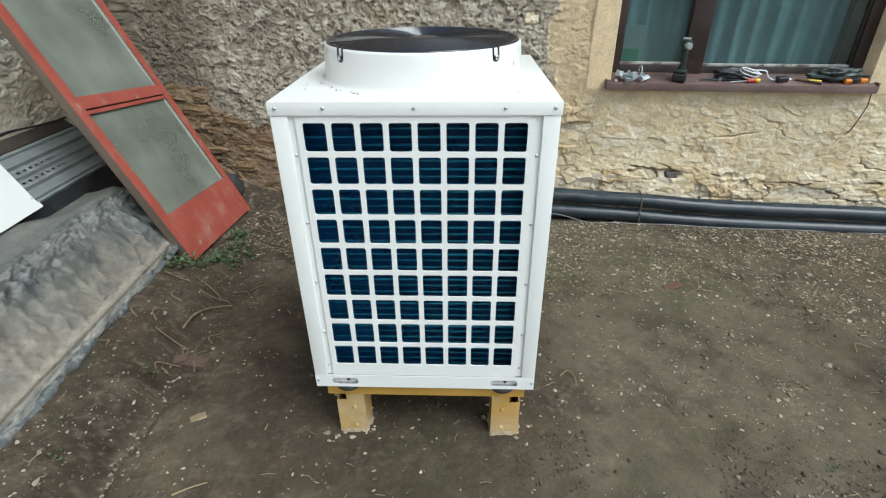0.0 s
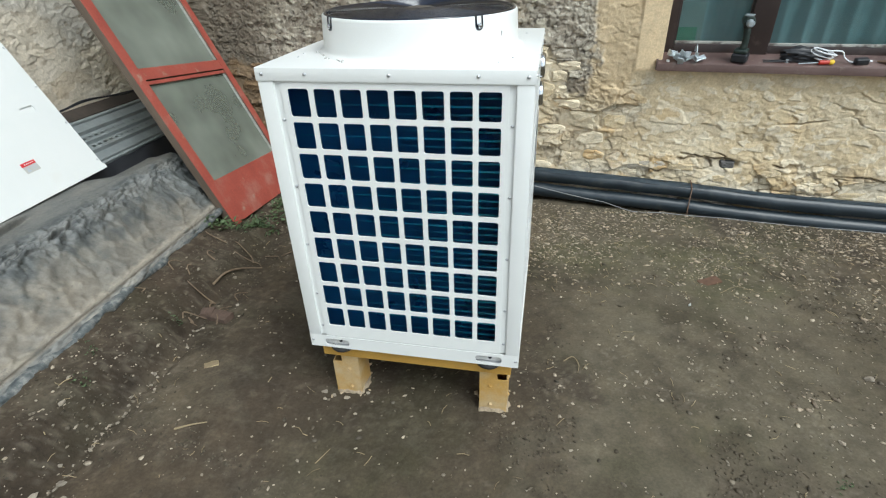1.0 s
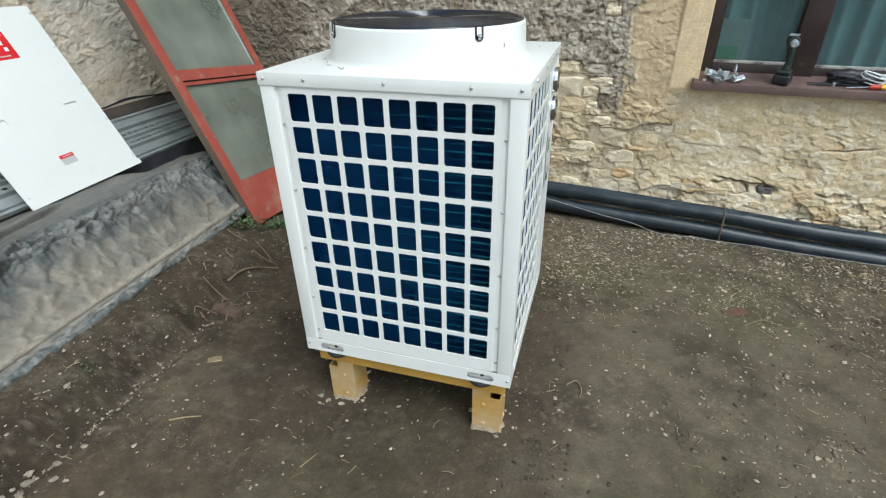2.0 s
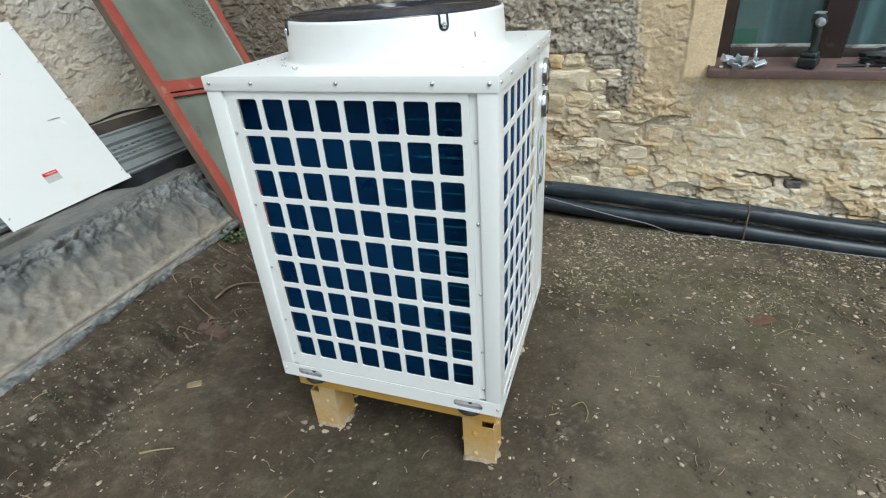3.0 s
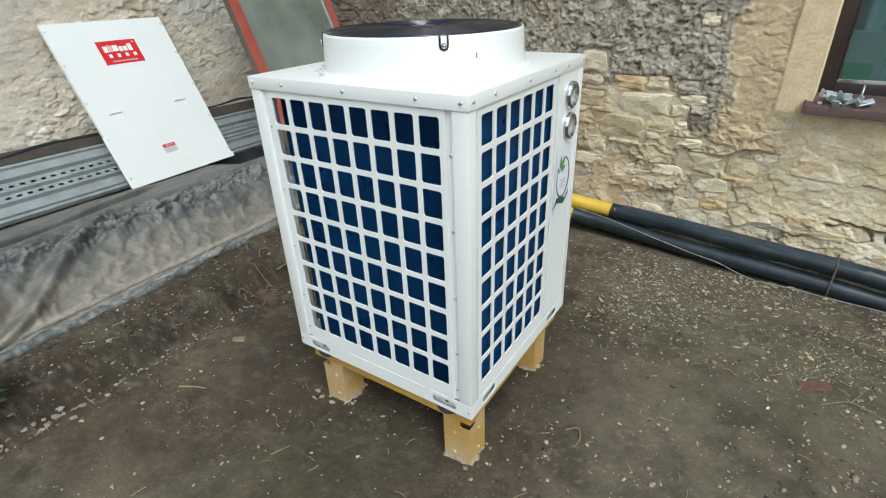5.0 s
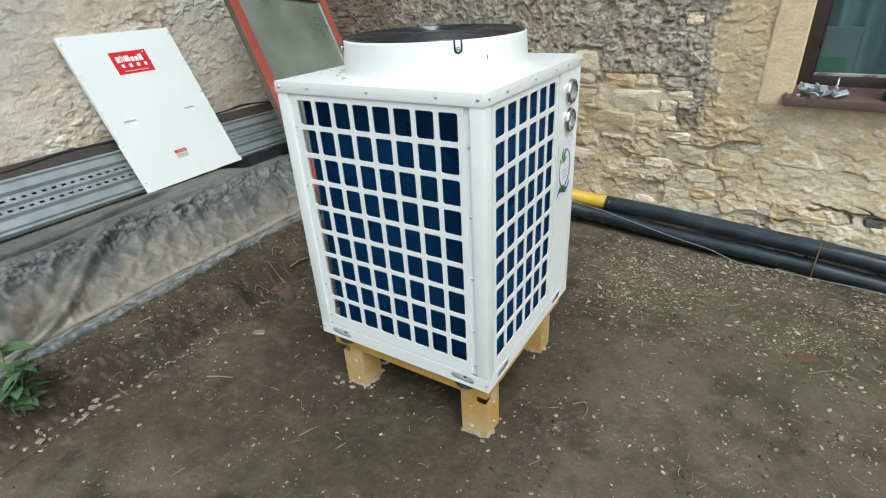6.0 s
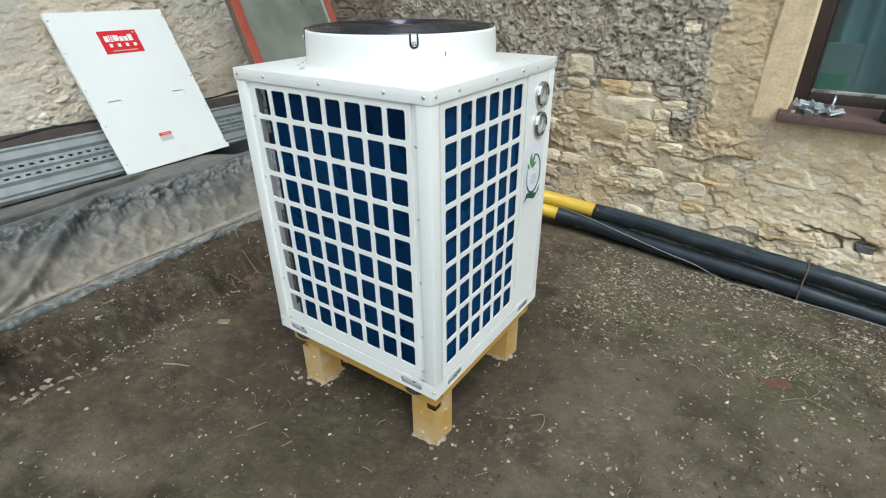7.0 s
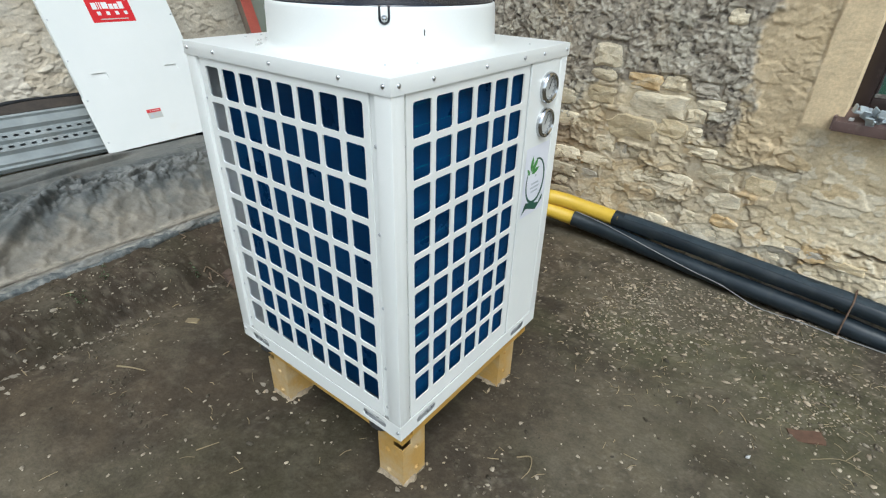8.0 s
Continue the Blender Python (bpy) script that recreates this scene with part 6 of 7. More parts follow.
for k in range(6):
    a = rnd.uniform(0, 6.28)
    lean = rnd.uniform(0.04, 0.14)
    h = rnd.uniform(0.16, 0.30)
    top = Vector((lean * math.cos(a), lean * math.sin(a), h))
    stalk = curve_points([(0.01 * math.cos(a), 0.01 * math.sin(a), -0.01), top * 0.5 + Vector((0, 0, 0.02)), top], 4)
    part("stem", tube(bmesh.new(), stalk, 0.003, 5), stem_mat, herb)
    for j in range(9):
        t = 0.25 + 0.75 * j / 8
        p = stalk[min(len(stalk) - 1, int(t * (len(stalk) - 1)))]
        m = Matrix.Translation(p) @ pose(0, 0, 0, rnd.uniform(-25, 30), rnd.uniform(-20, 20), rnd.uniform(0, 360))
        shared("leaf", leaf_a if j % 2 else leaf_b, m @ Matrix.Scale(rnd.uniform(0.7, 1.1), 4), herb)


def ground_tuft(name, spots, seed, label, n, size):
    """Low weeds of many small leaves."""
    rnd = random.Random(seed)
    verts, faces = [], []
    for k in range(n):
        cx, cy, r = spots[rnd.randrange(len(spots))]
        a, d = rnd.uniform(0, 6.28), r * math.sqrt(rnd.random())
        x, y = cx + d * math.cos(a), cy + d * math.sin(a)
        base = Vector((x, y, soil(x, y) + rnd.uniform(0.0, 0.05)))
        m = Matrix.Translation(base) @ pose(0, 0, 0, rnd.uniform(-10, 60), rnd.uniform(-30, 30), rnd.uniform(0, 360))
        ln, w = size * rnd.uniform(0.5, 1.2), size * rnd.uniform(0.12, 0.3)
        b = len(verts)
        for p in ((0, 0, 0), (w, ln * 0.4, 0.002), (0, ln, -ln * 0.2), (-w, ln * 0.4, 0.002), (0, ln * 0.45, -0.004)):
            verts.append(m @ Vector(p))
        faces += [(b, b + 1, b + 4), (b + 1, b + 2, b + 4), (b + 2, b + 3, b + 4), (b + 3, b, b + 4)]
    ob = mesh_object(name, verts, faces, leaf_mat)
    return tagged(ob, label, "weeds", kind="stuff")


ground_tuft("low_weeds", [(-1.46, 1.00, 0.07), (-1.38, 1.10, 0.08), (-1.30, 1.24, 0.09), (-1.25, 1.38, 0.07), (-1.27, 1.18, 0.05), (-1.35, 1.55, 0.06)], 31, "low green weeds round the foot of the red door", 420, 0.034)
ground_tuft("small_weeds", [(-1.22, -0.30, 0.03), (-1.30, -0.15, 0.025), (1.52, -0.10, 0.02), (2.02, 0.30, 0.05), (-1.20, 0.20, 0.02), (2.1, 0.45, 0.03)], 33, "scattered small green shoots in the soil", 130, 0.014)

# ---- loose stones, brick pieces, twigs ----
def rock_mesh(name, seed, material, sub=2, rough=0.55):
    bm = bmesh.new()
    bmesh.ops.create_icosphere(bm, subdivisions=sub, radius=1)
    off = Vector((seed * 3.1, seed * 1.7, seed * 0.9))
    for v in bm.verts:
        v.co *= 1 + rough * noise.noise(v.co * 1.1 + off) + 0.10 * noise.noise(v.co * 3 + off)
    for k in range(5):
        cut = Vector((math.sin(2.4 * k + seed), math.cos(1.7 * k + 2 * seed), 0.6 * math.sin(3.1 * k + seed))).normalized()
        for v in bm.verts:
            over = v.co.dot(cut) - 0.62
            if over > 0:
                v.co -= cut * over
    me = bpy.data.meshes.new(name)
    bm.to_mesh(me)
    bm.free()
    me.materials.append(material)
    me.shade_smooth()
    me.set_sharp_from_angle(angle=radians(26))
    return me


rocks = [rock_mesh("stone", k, rock_mat) for k in range(5)]
rnd = random.Random(11)
spots = [(-1.095, -0.695, 0.024), (-1.085, -0.735, 0.020), (-1.115, -0.675, 0.020), (-1.085, -0.47, 0.014), (-1.09, -0.34, 0.013), (-1.10, -0.80, 0.018), (-1.07, -0.90, 0.020), (-1.12, -0.93, 0.014),
         (-1.005, -0.671, 0.018), (-0.97, -0.66, 0.013), (-1.221, -0.395, 0.017), (-1.27, -0.30, 0.012), (0.36, 0.022, 0.012), (0.40, -0.005, 0.010), (-0.36, 0.015, 0.014), (-0.39, -0.01, 0.011), (-0.30, 0.01, 0.016), (-0.41, 0.03, 0.018), (-0.22, 0.05, 0.011),
         (0.92, 0.40, 0.012), (1.62, 0.12, 0.017), (1.72, 1.30, 0.016), (2.06, 1.9, 0.018), (1.9, 0.52, 0.022), (0.85, 0.57, 0.008), (1.05, -0.25, 0.011), (1.35, -0.28, 0.014), (0.62, -0.10, 0.010), (-0.7, 0.15, 0.010),
         (-1.18, 0.65, 0.016), (-1.05, 0.45, 0.014), (-1.30, 0.55, 0.014), (-1.25, 1.55, 0.020), (-1.12, 1.62, 0.016), (-1.16, 1.75, 0.018), (-1.02, 1.7, 0.014), (-1.10, 1.9, 0.018), (-1.2, 1.45, 0.014)]
for k in range(64):
    y = rnd.uniform(-1.0, 0.25)
    spots.append((-1.105 - 0.05 * (y + 0.4) + rnd.gauss(0.0, 0.014), y, rnd.uniform(0.006, 0.014) * (1.25 if y < -0.55 else 0.85)))
for x, y, r in spots:
    r *= 0.80
    m = Matrix.Translation((x, y, soil(x, y) + r * 0.25)) @ pose(0, 0, 0, rnd.uniform(-15, 15), rnd.uniform(-15, 15), rnd.uniform(0, 360)) @ Matrix.Diagonal((r * rnd.uniform(0.9, 1.4), r * rnd.uniform(0.7, 1.0), r * rnd.uniform(0.45, 0.7), 1))
    tagged(shared("stone", rocks[rnd.randrange(5)], m), "small pale stone lying on the soil", "stone", "loose stones on the soil")

bits = rock_mesh("plaster_chip", 9, surface("white_plaster", [(0.55, 0.54, 0.52), (0.72, 0.71, 0.69)], scale=30, rough=0.9, bump=0.4))
white_chip = shared("plaster_chip", bits, Matrix.Translation((1.262, 0.978, soil(1.262, 0.978) + 0.004)) @ pose(0, 0, 0, 10, 20, 60) @ Matrix.Diagonal((0.017, 0.008, 0.009, 1)))
tagged(white_chip, "white angular plaster chip on the soil", "plaster chip")


def fragment(name, x, y, size, turn, material, label, category):
    bm = box(bmesh.new(), -size[0] / 2, size[0] / 2, -size[1] / 2, size[1] / 2, 0, size[2])
    bmesh.ops.subdivide_edges(bm, edges=bm.edges[:], cuts=3, use_grid_fill=True)
    for v in bm.verts:
        v.co += Vector((noise.noise(v.co * 30 + Vector((turn, 0, 0))), noise.noise(v.co * 30 + Vector((0, turn, 5))), noise.noise(v.co * 30 + Vector((9, 0, turn))))) * 0.10 * min(size[0], size[1])
    ob = part(name, bm, material, smooth_angle=35)
    ob.matrix_world = Matrix.Translation((x, y, soil(x, y) - size[2] * 0.35)) @ pose(0, 0, 0, 6, -5, turn)
    return tagged(ob, label, category)


fragment("brick_piece", -1.15, 0.355, (0.065, 0.05, 0.035), 10, brick_mat, "muddy broken brick piece half sunk in soil", "brick piece")
fragment("brick_piece", -1.07, 0.335, (0.12, 0.06, 0.04), -12, brick_mat, "larger muddy broken brick piece in the soil", "brick piece")
fragment("tile_piece", 1.425, 1.245, (0.12, 0.06, 0.014), 25, surface("weathered_clay_tile", [(0.085, 0.045, 0.028), (0.125, 0.068, 0.042)], scale=20, rough=0.9, bump=0.5), "flat red clay tile piece on the soil", "tile piece")
fragment("plaster_flake", -0.92, 0.02, (0.06, 0.03, 0.008), 30, straw_mat, "ochre plaster flake on the soil", "plaster flake")


def twig(name, knots, radius, label, material=root_mat, branches=()):
    pts = [(x, y, soil(x, y) + h) for x, y, h in knots]
    cp = curve_points(pts, 5)
    bm = tube(bmesh.new(), cp, [radius * (1 - 0.6 * k / len(cp)) for k in range(len(cp))], 6)
    for br in branches:
        tube(bm, curve_points([(x, y, soil(x, y) + h) for x, y, h in br], 4), radius * 0.5, 5)
    ob = part(name, bm, material, smooth_angle=60)
    return tagged(ob, label, "twig", "dry twigs and roots")


twig("dry_twig", [(-1.215, 0.52, 0.01), (-1.20, 0.62, 0.03), (-1.17, 0.72, 0.035), (-1.10, 0.80, 0.02)], 0.007, "curved dry twig lying on the bank")
rnd = random.Random(5)
for k in range(16):
    x, y = rnd.uniform(-1.42, -1.05), rnd.uniform(0.25, 1.05)
    a, ln = rnd.uniform(0, 3.14), rnd.uniform(0.05, 0.13)
    kn = [(x + ln * t * math.cos(a) + 0.02 * math.sin(5 * t + k), y + ln * t * math.sin(a) + 0.015 * math.cos(4 * t + k), 0.006 + 0.02 * math.sin(3.1 * t)) for t in (0, 0.33, 0.66, 1)]
    twig("dry_root", kn, rnd.uniform(0.0028, 0.0045), "thin dry root sticking out of the bank")
for k in range(9):
    x, y = rnd.uniform(-1.35, -1.0), rnd.uniform(1.45, 2.05)
    a, ln = rnd.uniform(-0.6, 0.6), rnd.uniform(0.10, 0.26)
    kn = [(x + ln * t * math.cos(a), y + ln * t * math.sin(a) + 0.02 * math.sin(6 * t + k), 0.008 + 0.012 * t) for t in (0, 0.33, 0.66, 1)]
    twig("dry_twig", kn, rnd.uniform(0.003, 0.005), "thin dry twig among chips by the door")
twig("straw", [(-0.845, -0.335, 0.006), (-0.80, -0.30, 0.010), (-0.755, -0.27, 0.006)], 0.0042, "short pale dry stalk on the soil", straw_mat)
twig("straw", [(-0.30, -0.32, 0.005), (-0.27, -0.25, 0.008)], 0.0025, "short pale dry stalk on the soil", straw_mat)
twig("straw", [(0.60, 0.40, 0.006), (0.64, 0.43, 0.012), (0.665, 0.38, 0.012), (0.66, 0.33, 0.006)], 0.0030, "curled dry stalk on the soil", straw_mat)
twig("straw", [(1.45, 1.12, 0.006), (1.55, 1.18, 0.02), (1.66, 1.15, 0.008)], 0.0018, "thin dry stalk on the soil", straw_mat, [[(1.55, 1.18, 0.02), (1.58, 1.25, 0.012), (1.60, 1.30, 0.006)]])
twig("straw", [(2.10, 0.62, 0.006), (2.13, 0.68, 0.02), (2.2, 0.66, 0.006)], 0.0030, "thin dry stalk on the soil", straw_mat)


# chips, clods and straw too many to count
def scatter(name, count, seed, density, size, material, label, category, flat=0.55, long=1.7):
    rs = np.random.RandomState(seed)
    xs = rs.uniform(-1.45, 3.2, count * 8)
    ys = rs.uniform(-1.2, 2.12, count * 8)
    keep = rs.uniform(0, 1, count * 8) < density(xs, ys)
    xs, ys = xs[keep][:count], ys[keep][:count]
    zs = ground_height(xs, ys) + ground_relief(xs, ys)
    n = len(xs)
    t = (1 + 5 ** 0.5) / 2
    base = np.array([(-1, t, 0), (1, t, 0), (-1, -t, 0), (1, -t, 0), (0, -1, t), (0, 1, t), (0, -1, -t), (0, 1, -t), (t, 0, -1), (t, 0, 1), (-t, 0, -1), (-t, 0, 1)]) / 1.9
    tri = np.array([(0, 11, 5), (0, 5, 1), (0, 1, 7), (0, 7, 10), (0, 10, 11), (1, 5, 9), (5, 11, 4), (11, 10, 2), (10, 7, 6), (7, 1, 8), (3, 9, 4), (3, 4, 2), (3, 2, 6), (3, 6, 8), (3, 8, 9), (4, 9, 5), (2, 4, 11), (6, 2, 10), (8, 6, 7), (9, 8, 1)])
    r = size(rs, n, xs, ys)
    ang = rs.uniform(0, 6.28, n)
    v = base[None] * rs.uniform(0.65, 1.25, (n, 12, 1))
    v = v * np.stack([r * rs.uniform(0.8, long, n), r * rs.uniform(0.6, 1.1, n), r * flat * rs.uniform(0.6, 1.3, n)], 1)[:, None, :]
    c, s = np.cos(ang)[:, None], np.sin(ang)[:, None]
    v = np.stack([v[..., 0] * c - v[..., 1] * s, v[..., 0] * s + v[..., 1] * c, v[..., 2]], -1)
    v = v + np.stack([xs, ys, zs + r * 0.2], 1)[:, None, :]
    f = tri[None] + 12 * np.arange(n)[:, None, None]
    me = bpy.data.meshes.new(name)
    me.vertices.add(n * 12)
    me.vertices.foreach_set("co", v.astype(np.float32).ravel())
    f = f.reshape(-1, 3)
    me.loops.add(f.size)
    me.loops.foreach_set("vertex_index", f.astype(np.int32).ravel())
    me.polygons.add(len(f))
    me.polygons.foreach_set("loop_start", np.arange(0, f.size, 3, dtype=np.int32))
    me.update(calc_edges=True)
    me.materials.append(material)
    return tagged(new(name, me), label, category, kind="stuff")


def chip_density(x, y):
    d = 0.10 + 0.55 * smooth(0.9, 1.7, y) * smooth(0.2, 0.6, x) + 0.14 * smooth(-0.9, -1.2, x) + 0.5 * np.exp(-((x + 1.09 + 0.05 * (y + 0.4)) / 0.035) ** 2) * smooth(0.1, -0.5, y)
    d = d + 0.6 * smooth(1.3, 1.8, y) * smooth(-0.8, -1.1, x) + 0.15 * smooth(1.0, 2.0, x)
    return np.clip(d * (0.35 + 1.3 * smooth(-0.25, 0.5, fbm(x * 3.3, y * 3.3, 3, 401))), 0, 1)


def clod_density(x, y):
    clump = smooth(0.22, 0.42, fbm(x * 2.4 + 3, y * 2.4, 4, 409, 0.6))
    return np.clip(0.025 + 0.95 * clump + 0.40 * smooth(-0.9, -1.15, x), 0, 1)


scatter("stone_chips", 9500, 41, chip_density, lambda rs, n, x, y: np.clip(np.exp(rs.normal(-5.65, 0.52, n)), 0.0016, 0.012), pebble_mat, "pale stone and plaster chips strewn on the soil", "chips", 0.42)
scatter("soil_clods", 9000, 43, clod_density, lambda rs, n, x, y: np.clip(np.exp(rs.normal(-5.7, 0.45, n)), 0.002, 0.012), clod_mat, "loose dark soil clods", "clods", 0.7)


def wall_crumb_density(x, y):
    d = smooth(0.9, 1.9, y) * smooth(0.1, 0.5, x) * smooth(-0.35, 0.35, fbm(x * 2.3, y * 2.3, 4, 405)) + 0.7 * smooth(1.1, 1.8, x) * smooth(-0.05, 0.45, fbm(x * 3.1 + 5, y * 3.1, 4, 407))
    return np.clip(d + 0.5 * smooth(1.4, 1.9, y) * smooth(-0.9, -1.1, x), 0, 1)


scatter("plaster_crumbs", 5500, 45, wall_crumb_density, lambda rs, n, x, y: np.clip(np.exp(rs.normal(-5.40, 0.50, n)), 0.0020, 0.014), surface("plaster_crumb", [(0.22, 0.175, 0.125), (0.38, 0.315, 0.235)], scale=40, rough=0.9, bump=0.4, bump_scale=150, random_tint=0.55, island=True, specular=0.2), "angular tan plaster crumbs fallen along the wall foot", "crumbs", 0.32, 2.2)
leg_spots = [(-0.298, 0.10), (0.3125, 0.10), (-0.285, 0.72), (0.285, 0.72)]


def leg_density(x, y):
    d = np.zeros(x.shape)
    for cx, cy in leg_spots:
        q = np.maximum(np.abs(x - cx), np.abs(y - cy))
        d = np.maximum(d, np.where((q > 0.055) & (q < 0.135), 1 - (q - 0.055) / 0.085, 0))
    return np.clip(d, 0, 1)


scatter("mortar_crumbs", 420, 47, leg_density, lambda rs, n, x, y: np.clip(np.exp(rs.normal(-4.85, 0.45, n)), 0.003, 0.015), surface("mortar_crumb", [(0.34, 0.26, 0.16), (0.45, 0.37, 0.26)], scale=30, rough=0.9, random_tint=0.4, island=True), "pale mortar crumbs round the stand legs", "crumbs")
verts, faces = [], []
rnd = random.Random(51)
n = 0
while n < 900:
    x, y = rnd.uniform(-1.3, 3.0), rnd.uniform(-1.1, 2.05)
    dens = float(chip_density(np.array([x]), np.array([y]))[0])
    if rnd.random() > dens + 0.05 + 0.5 * (y > 1.0 and x > 0.4):
        continue
    n += 1
    a, ln, w = rnd.uniform(0, 6.28), rnd.uniform(0.012, 0.055), rnd.uniform(0.0007, 0.0016)
    z = soil(x, y) + 0.004
    b = len(verts)
    for t, h in ((-0.5, 0.0), (0.0, rnd.uniform(0.001, 0.006)), (0.5, 0.001)):
        bend = 0.15 * ln * (1 - 4 * t * t) * rnd.uniform(-1, 1)
        px_, py_ = x + ln * t * math.cos(a) - bend * math.sin(a), y + ln * t * math.sin(a) + bend * math.cos(a)
        verts += [(px_ - w * math.sin(a), py_ + w * math.cos(a), z + h), (px_ + w * math.sin(a), py_ - w * math.cos(a), z + h), (px_, py_, z + h + w * 1.5)]
    for k in (0, 3):
        for j in range(3):
            faces.append((b + k + j, b + k + (j + 1) % 3, b + k + 3 + (j + 1) % 3, b + k + 3 + j))
straws = mesh_object("straw_bits", verts, faces, straw_mat)
tagged(straws, "short bits of dry straw strewn on the soil", "straw", kind="stuff")

# ---- single stones showing in the wall ----
def wall_stone(name, seed, material):
    """A flat rough stone, one unit wide and high, standing out of the mortar."""
    rnd = random.Random(seed)
    bm = bmesh.new()
    n = 18
    out = []
    for k in range(n):
        a = 2 * math.pi * (k + rnd.uniform(-0.3, 0.3)) / n
        r = 0.5 / max(abs(math.cos(a)), abs(math.sin(a))) ** 0.75 * rnd.uniform(0.84, 1.10)
        out.append((r * math.cos(a), r * math.sin(a)))
    rings = []
    for f, y in ((1.06, 1.0), (1.0, 0.10), (0.90, -0.24), (0.66, -0.34), (0.34, -0.36)):
        ring_v = []
        for x, z in out:
            lift = 0.0 if f > 1.03 else 0.34 * noise.noise(Vector((x * f * 2.2 + seed, seed * 0.7, z * f * 2.6))) + 0.16 * noise.noise(Vector((x * f * 6, seed * 1.3, z * f * 8)))
            ring_v.append(bm.verts.new((x * f, y + lift, z * f)))
        rings.append(ring_v)
    cen = bm.verts.new((0.0, -0.36 + 0.34 * noise.noise(Vector((seed, seed * 0.7, 0.0))), 0.0))
    for a, b in zip(rings, rings[1:]):
        for k in range(n):
            bm.faces.new((a[k], a[(k + 1) % n], b[(k + 1) % n], b[k]))
    for k in range(n):
        bm.faces.new((rings[-1][k], rings[-1][(k + 1) % n], cen))
    bmesh.ops.recalc_face_normals(bm, faces=bm.faces)
    me = bpy.data.meshes.new(name)
    bm.to_mesh(me)
    bm.free()
    me.materials.append(material)
    me.shade_smooth()
    me.set_sharp_from_angle(angle=radians(32))
    return me


def stone_kind(name, colours, stains):
    return surface(name, colours, scale=2.2, rough=0.9, bump=0.6, bump_scale=12, depth=0.004, random_tint=0.15, specular=0.2, stains=stains)


cream = stone_kind("cream_limestone", [(0.56, 0.47, 0.325), (0.66, 0.575, 0.42), (0.74, 0.665, 0.515)], [((0.46, 0.34, 0.17), 1.4, 0.58, 0.72, 0.5), ((0.30, 0.265, 0.215), 4, 0.60, 0.74, 0.5)])
ochre = stone_kind("ochre_limestone", [(0.43, 0.335, 0.20), (0.51, 0.415, 0.265), (0.58, 0.49, 0.335)], [((0.27, 0.205, 0.12), 4, 0.58, 0.74, 0.5), ((0.58, 0.51, 0.37), 2, 0.58, 0.72, 0.5)])
orange_stone = stone_kind("orange_limestone", [(0.44, 0.295, 0.14), (0.51, 0.37, 0.20), (0.57, 0.46, 0.29)], [((0.60, 0.52, 0.38), 2.2, 0.52, 0.70, 0.6)])
grey_stone = stone_kind("grey_limestone", [(0.33, 0.295, 0.235), (0.43, 0.385, 0.31), (0.52, 0.47, 0.38)], [((0.18, 0.16, 0.13), 3.5, 0.56, 0.7, 0.5)])
KINDS = {"cream": cream, "tan": stone_mat, "ochre": ochre, "orange": orange_stone, "grey": grey_stone}
pale_stones = [wall_stone("stone", k, (stone_mat, cream, stone_mat, ochre, cream, grey_stone, stone_mat)[k % 7]) for k in range(14)]
brown_stones = [wall_stone("stone", 40 + k, stone_brown) for k in range(8)]
rnd = random.Random(77)


def clear_of_big(s, z):
    return all(abs(s - b[1]) > b[3] * 0.62 or abs(z - b[2]) > b[4] * 0.70 for b in BIG)


def set_stone(me, s, z, w, h, proud, sink):
    d = float(north_relief(np.array([s]), np.array([z]))[0])
    m = Matrix.Translation((s, -d + sink, z)) @ pose(0, 0, 0, rnd.uniform(-4, 4), rnd.uniform(-5, 5), rnd.uniform(-4, 4)) @ Matrix.Diagonal((w, proud, h, 1))
    return shared("stone", me, m, wall_north)


for k, (kind, bs, bz, bw, bh) in enumerate(BIG):
    set_stone(wall_stone("stone", 120 + k, KINDS[kind]), bs, bz, bw * 1.06, bh * 1.06, 0.036, 0.004)


def lay(s0, s1, z0, z1, w, h, proud, meshes, fill, want):
    z = z0
    while z < z1:
        rh = rnd.uniform(*h)
        s = s0 + rnd.uniform(0, 0.1)
        while s < s1:
            rw = rnd.uniform(*w) * rnd.choice((0.6, 1, 1, 1.3))
            if rnd.random() < fill and want(s + rw / 2, z + rh / 2) and clear_of_big(s + rw / 2, z + rh / 2):
                set_stone(meshes[rnd.randrange(len(meshes))], s + rw / 2, z + rh / 2 + rnd.uniform(-0.01, 0.01), rw * 0.96, rh * rnd.uniform(0.70, 0.94), proud * rnd.uniform(0.6, 1.2), rnd.uniform(0.0, 0.009))
            s += rw
        z += rh


def in_rubble(s, z):
    return -1.55 < s < -0.12 and z < 0.93 - 0.30 * max(0, (s + 0.75) / 0.6)


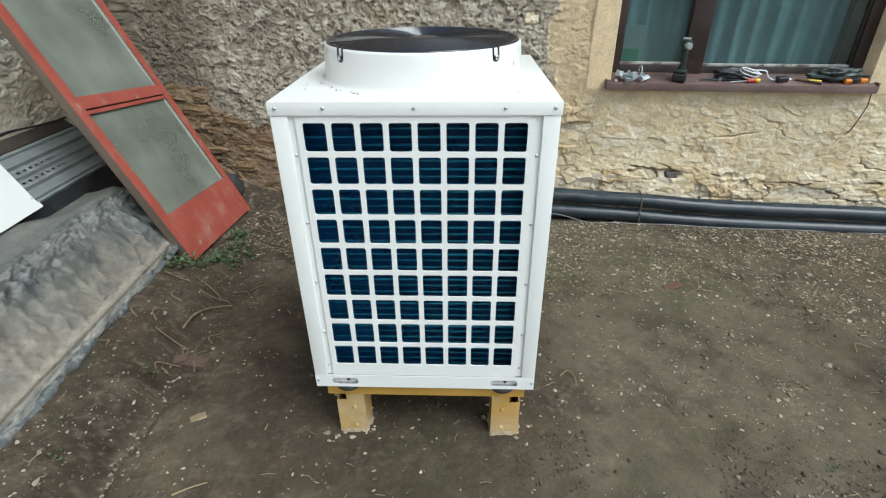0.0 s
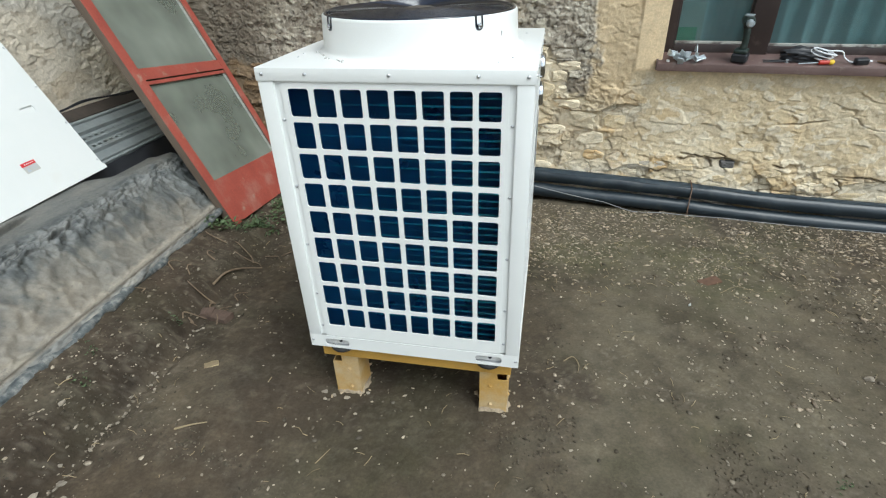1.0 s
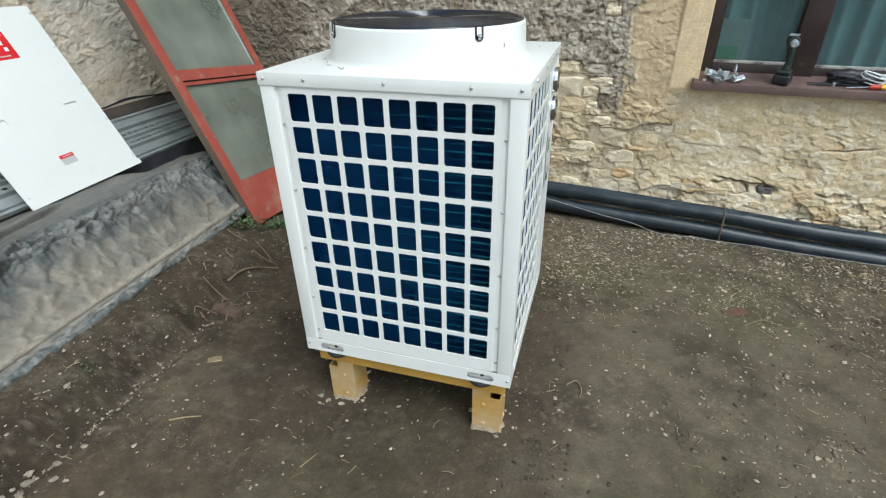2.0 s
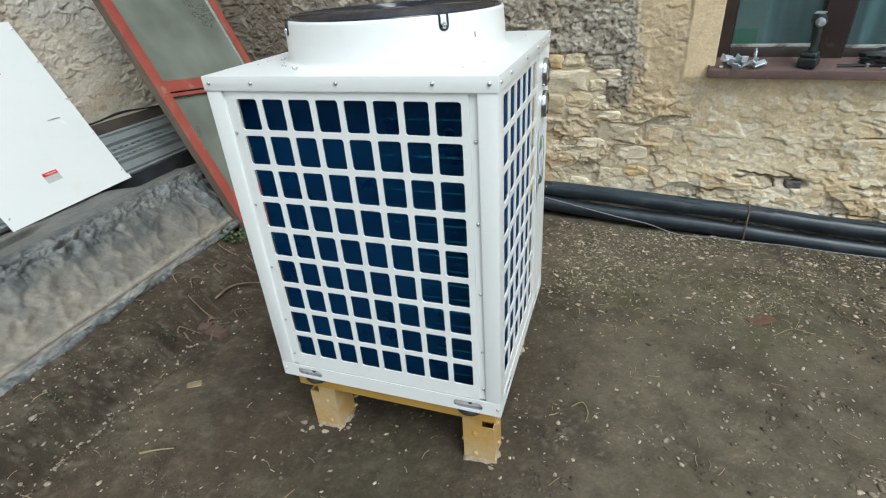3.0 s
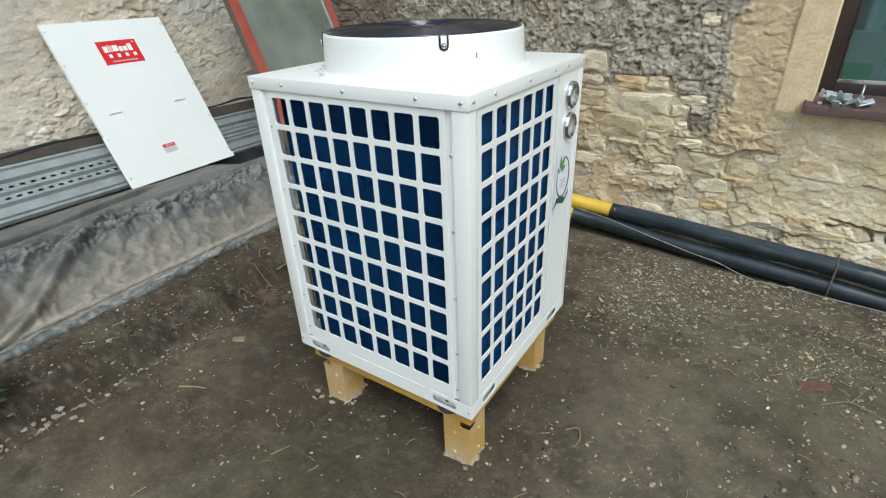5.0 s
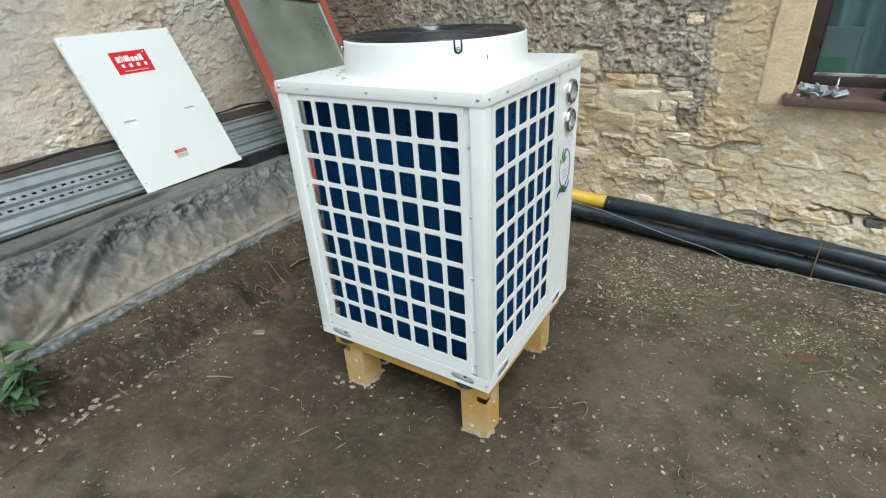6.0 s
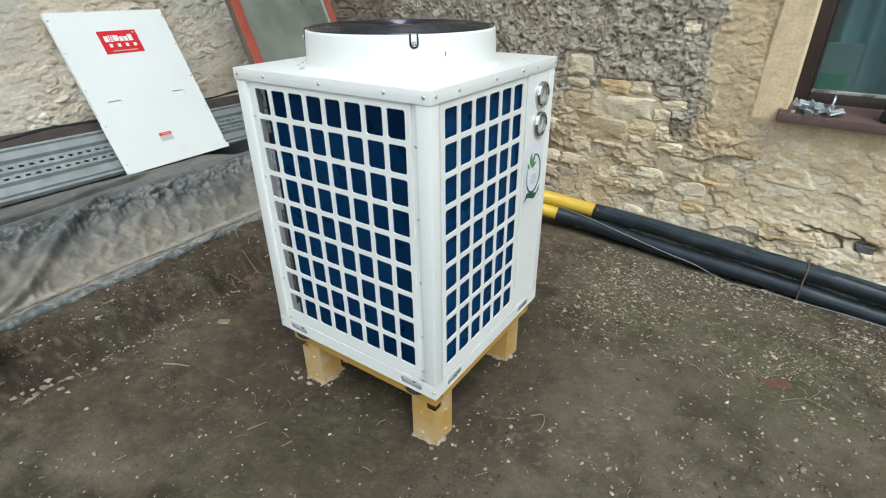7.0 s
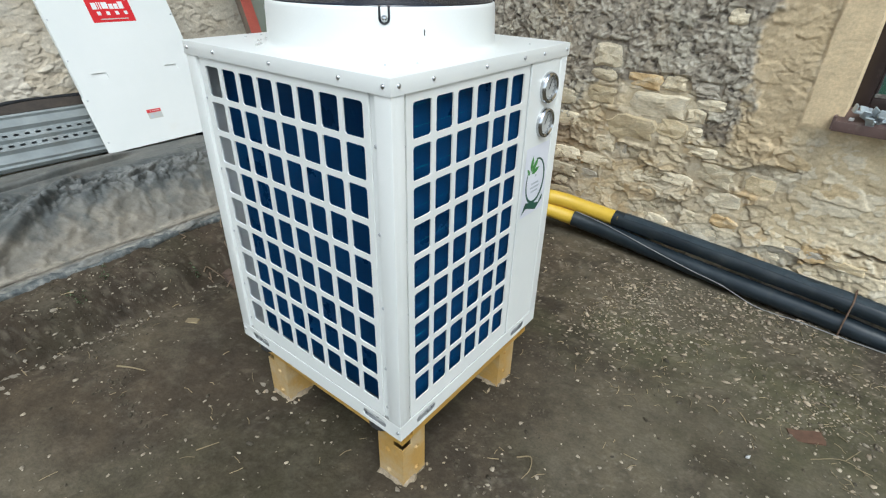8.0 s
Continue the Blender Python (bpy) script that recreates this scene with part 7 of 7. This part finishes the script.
lay(-1.5, -0.1, 0.02, 0.42, (0.10, 0.22), (0.05, 0.10), 0.015, pale_stones, 0.55, in_rubble)
lay(-1.5, -0.1, 0.42, 1.04, (0.13, 0.26), (0.08, 0.15), 0.020, pale_stones, 0.70, in_rubble)
lay(-0.15, 2.2, 0.08, 0.27, (0.12, 0.28), (0.06, 0.10), 0.016, pale_stones, 0.45, lambda s, z: not (0.55 < s < 0.72 and 0.24 < z < 0.35) and not (0.98 < s < 1.12 and 0.24 < z < 0.33))
lay(-3.3, -1.5, 0.02, 0.95, (0.12, 0.26), (0.05, 0.10), 0.030, brown_stones, 0.75, lambda s, z: z < 0.58 + 0.30 * min(1, max(0, (-2.45 - s) / 0.5)))

dark_stone = wall_stone("stone", 91, surface("dark_grey_stone", [(0.085, 0.082, 0.078), (0.14, 0.135, 0.13)], scale=4, rough=0.85, bump=0.7, bump_scale=50))
shared("stone", dark_stone, Matrix.Translation((0.632, 0.010, 0.284)) @ Matrix.Diagonal((0.098, 0.030, 0.052, 1)), wall_north)["label"] = "small dark grey stone"
crack = part("wall_wire", tube(bmesh.new(), [(1.748, -0.030, 0.905), (1.752, -0.034, 0.82), (1.735, -0.030, 0.74), (1.712, -0.026, 0.655), (1.700, -0.018, 0.630)], 0.0035, 6), black_matt, smooth_angle=60)
crack.matrix_world = WALL
tagged(crack, "short black wire hanging below the sill", "wire")

# mortar left round the feet of the stand
mortar_mat = surface("spilled_mortar", [(0.22, 0.175, 0.115), (0.36, 0.29, 0.205)], scale=25, rough=0.95, bump=0.8, bump_scale=70, depth=0.005)
for cx, cy in leg_spots:
    bm = bmesh.new()
    rings = []
    for f, h in ((1.0, -0.006), (0.93, 0.006), (0.80, 0.014), (0.55, 0.012)):
        ring_v = []
        for k in range(28):
            a = 2 * math.pi * k / 28
            sq = 0.066 / max(abs(math.cos(a)), abs(math.sin(a))) ** 0.8
            r = f * sq * (1.0 + 0.26 * noise.noise(Vector((3 * math.cos(a) + 9 * cx, 3 * math.sin(a) + 9 * cy, 0.0))))
            x, y = cx + r * math.cos(a), cy + r * math.sin(a)
            ring_v.append(bm.verts.new((x, y, soil(x, y) + h + 0.004 * noise.noise(Vector((40 * x, 40 * y, 1.0))))))
        rings.append(ring_v)
    for a_, b_ in zip(rings, rings[1:]):
        for k in range(28):
            bm.faces.new((a_[k], a_[(k + 1) % 28], b_[(k + 1) % 28], b_[k]))
    bm.faces.new(rings[-1])
    pad = part("mortar_patch", bm, mortar_mat, smooth_angle=60)
    tagged(pad, "patch of pale mortar round a leg of the stand", "mortar", "mortar round the stand legs")
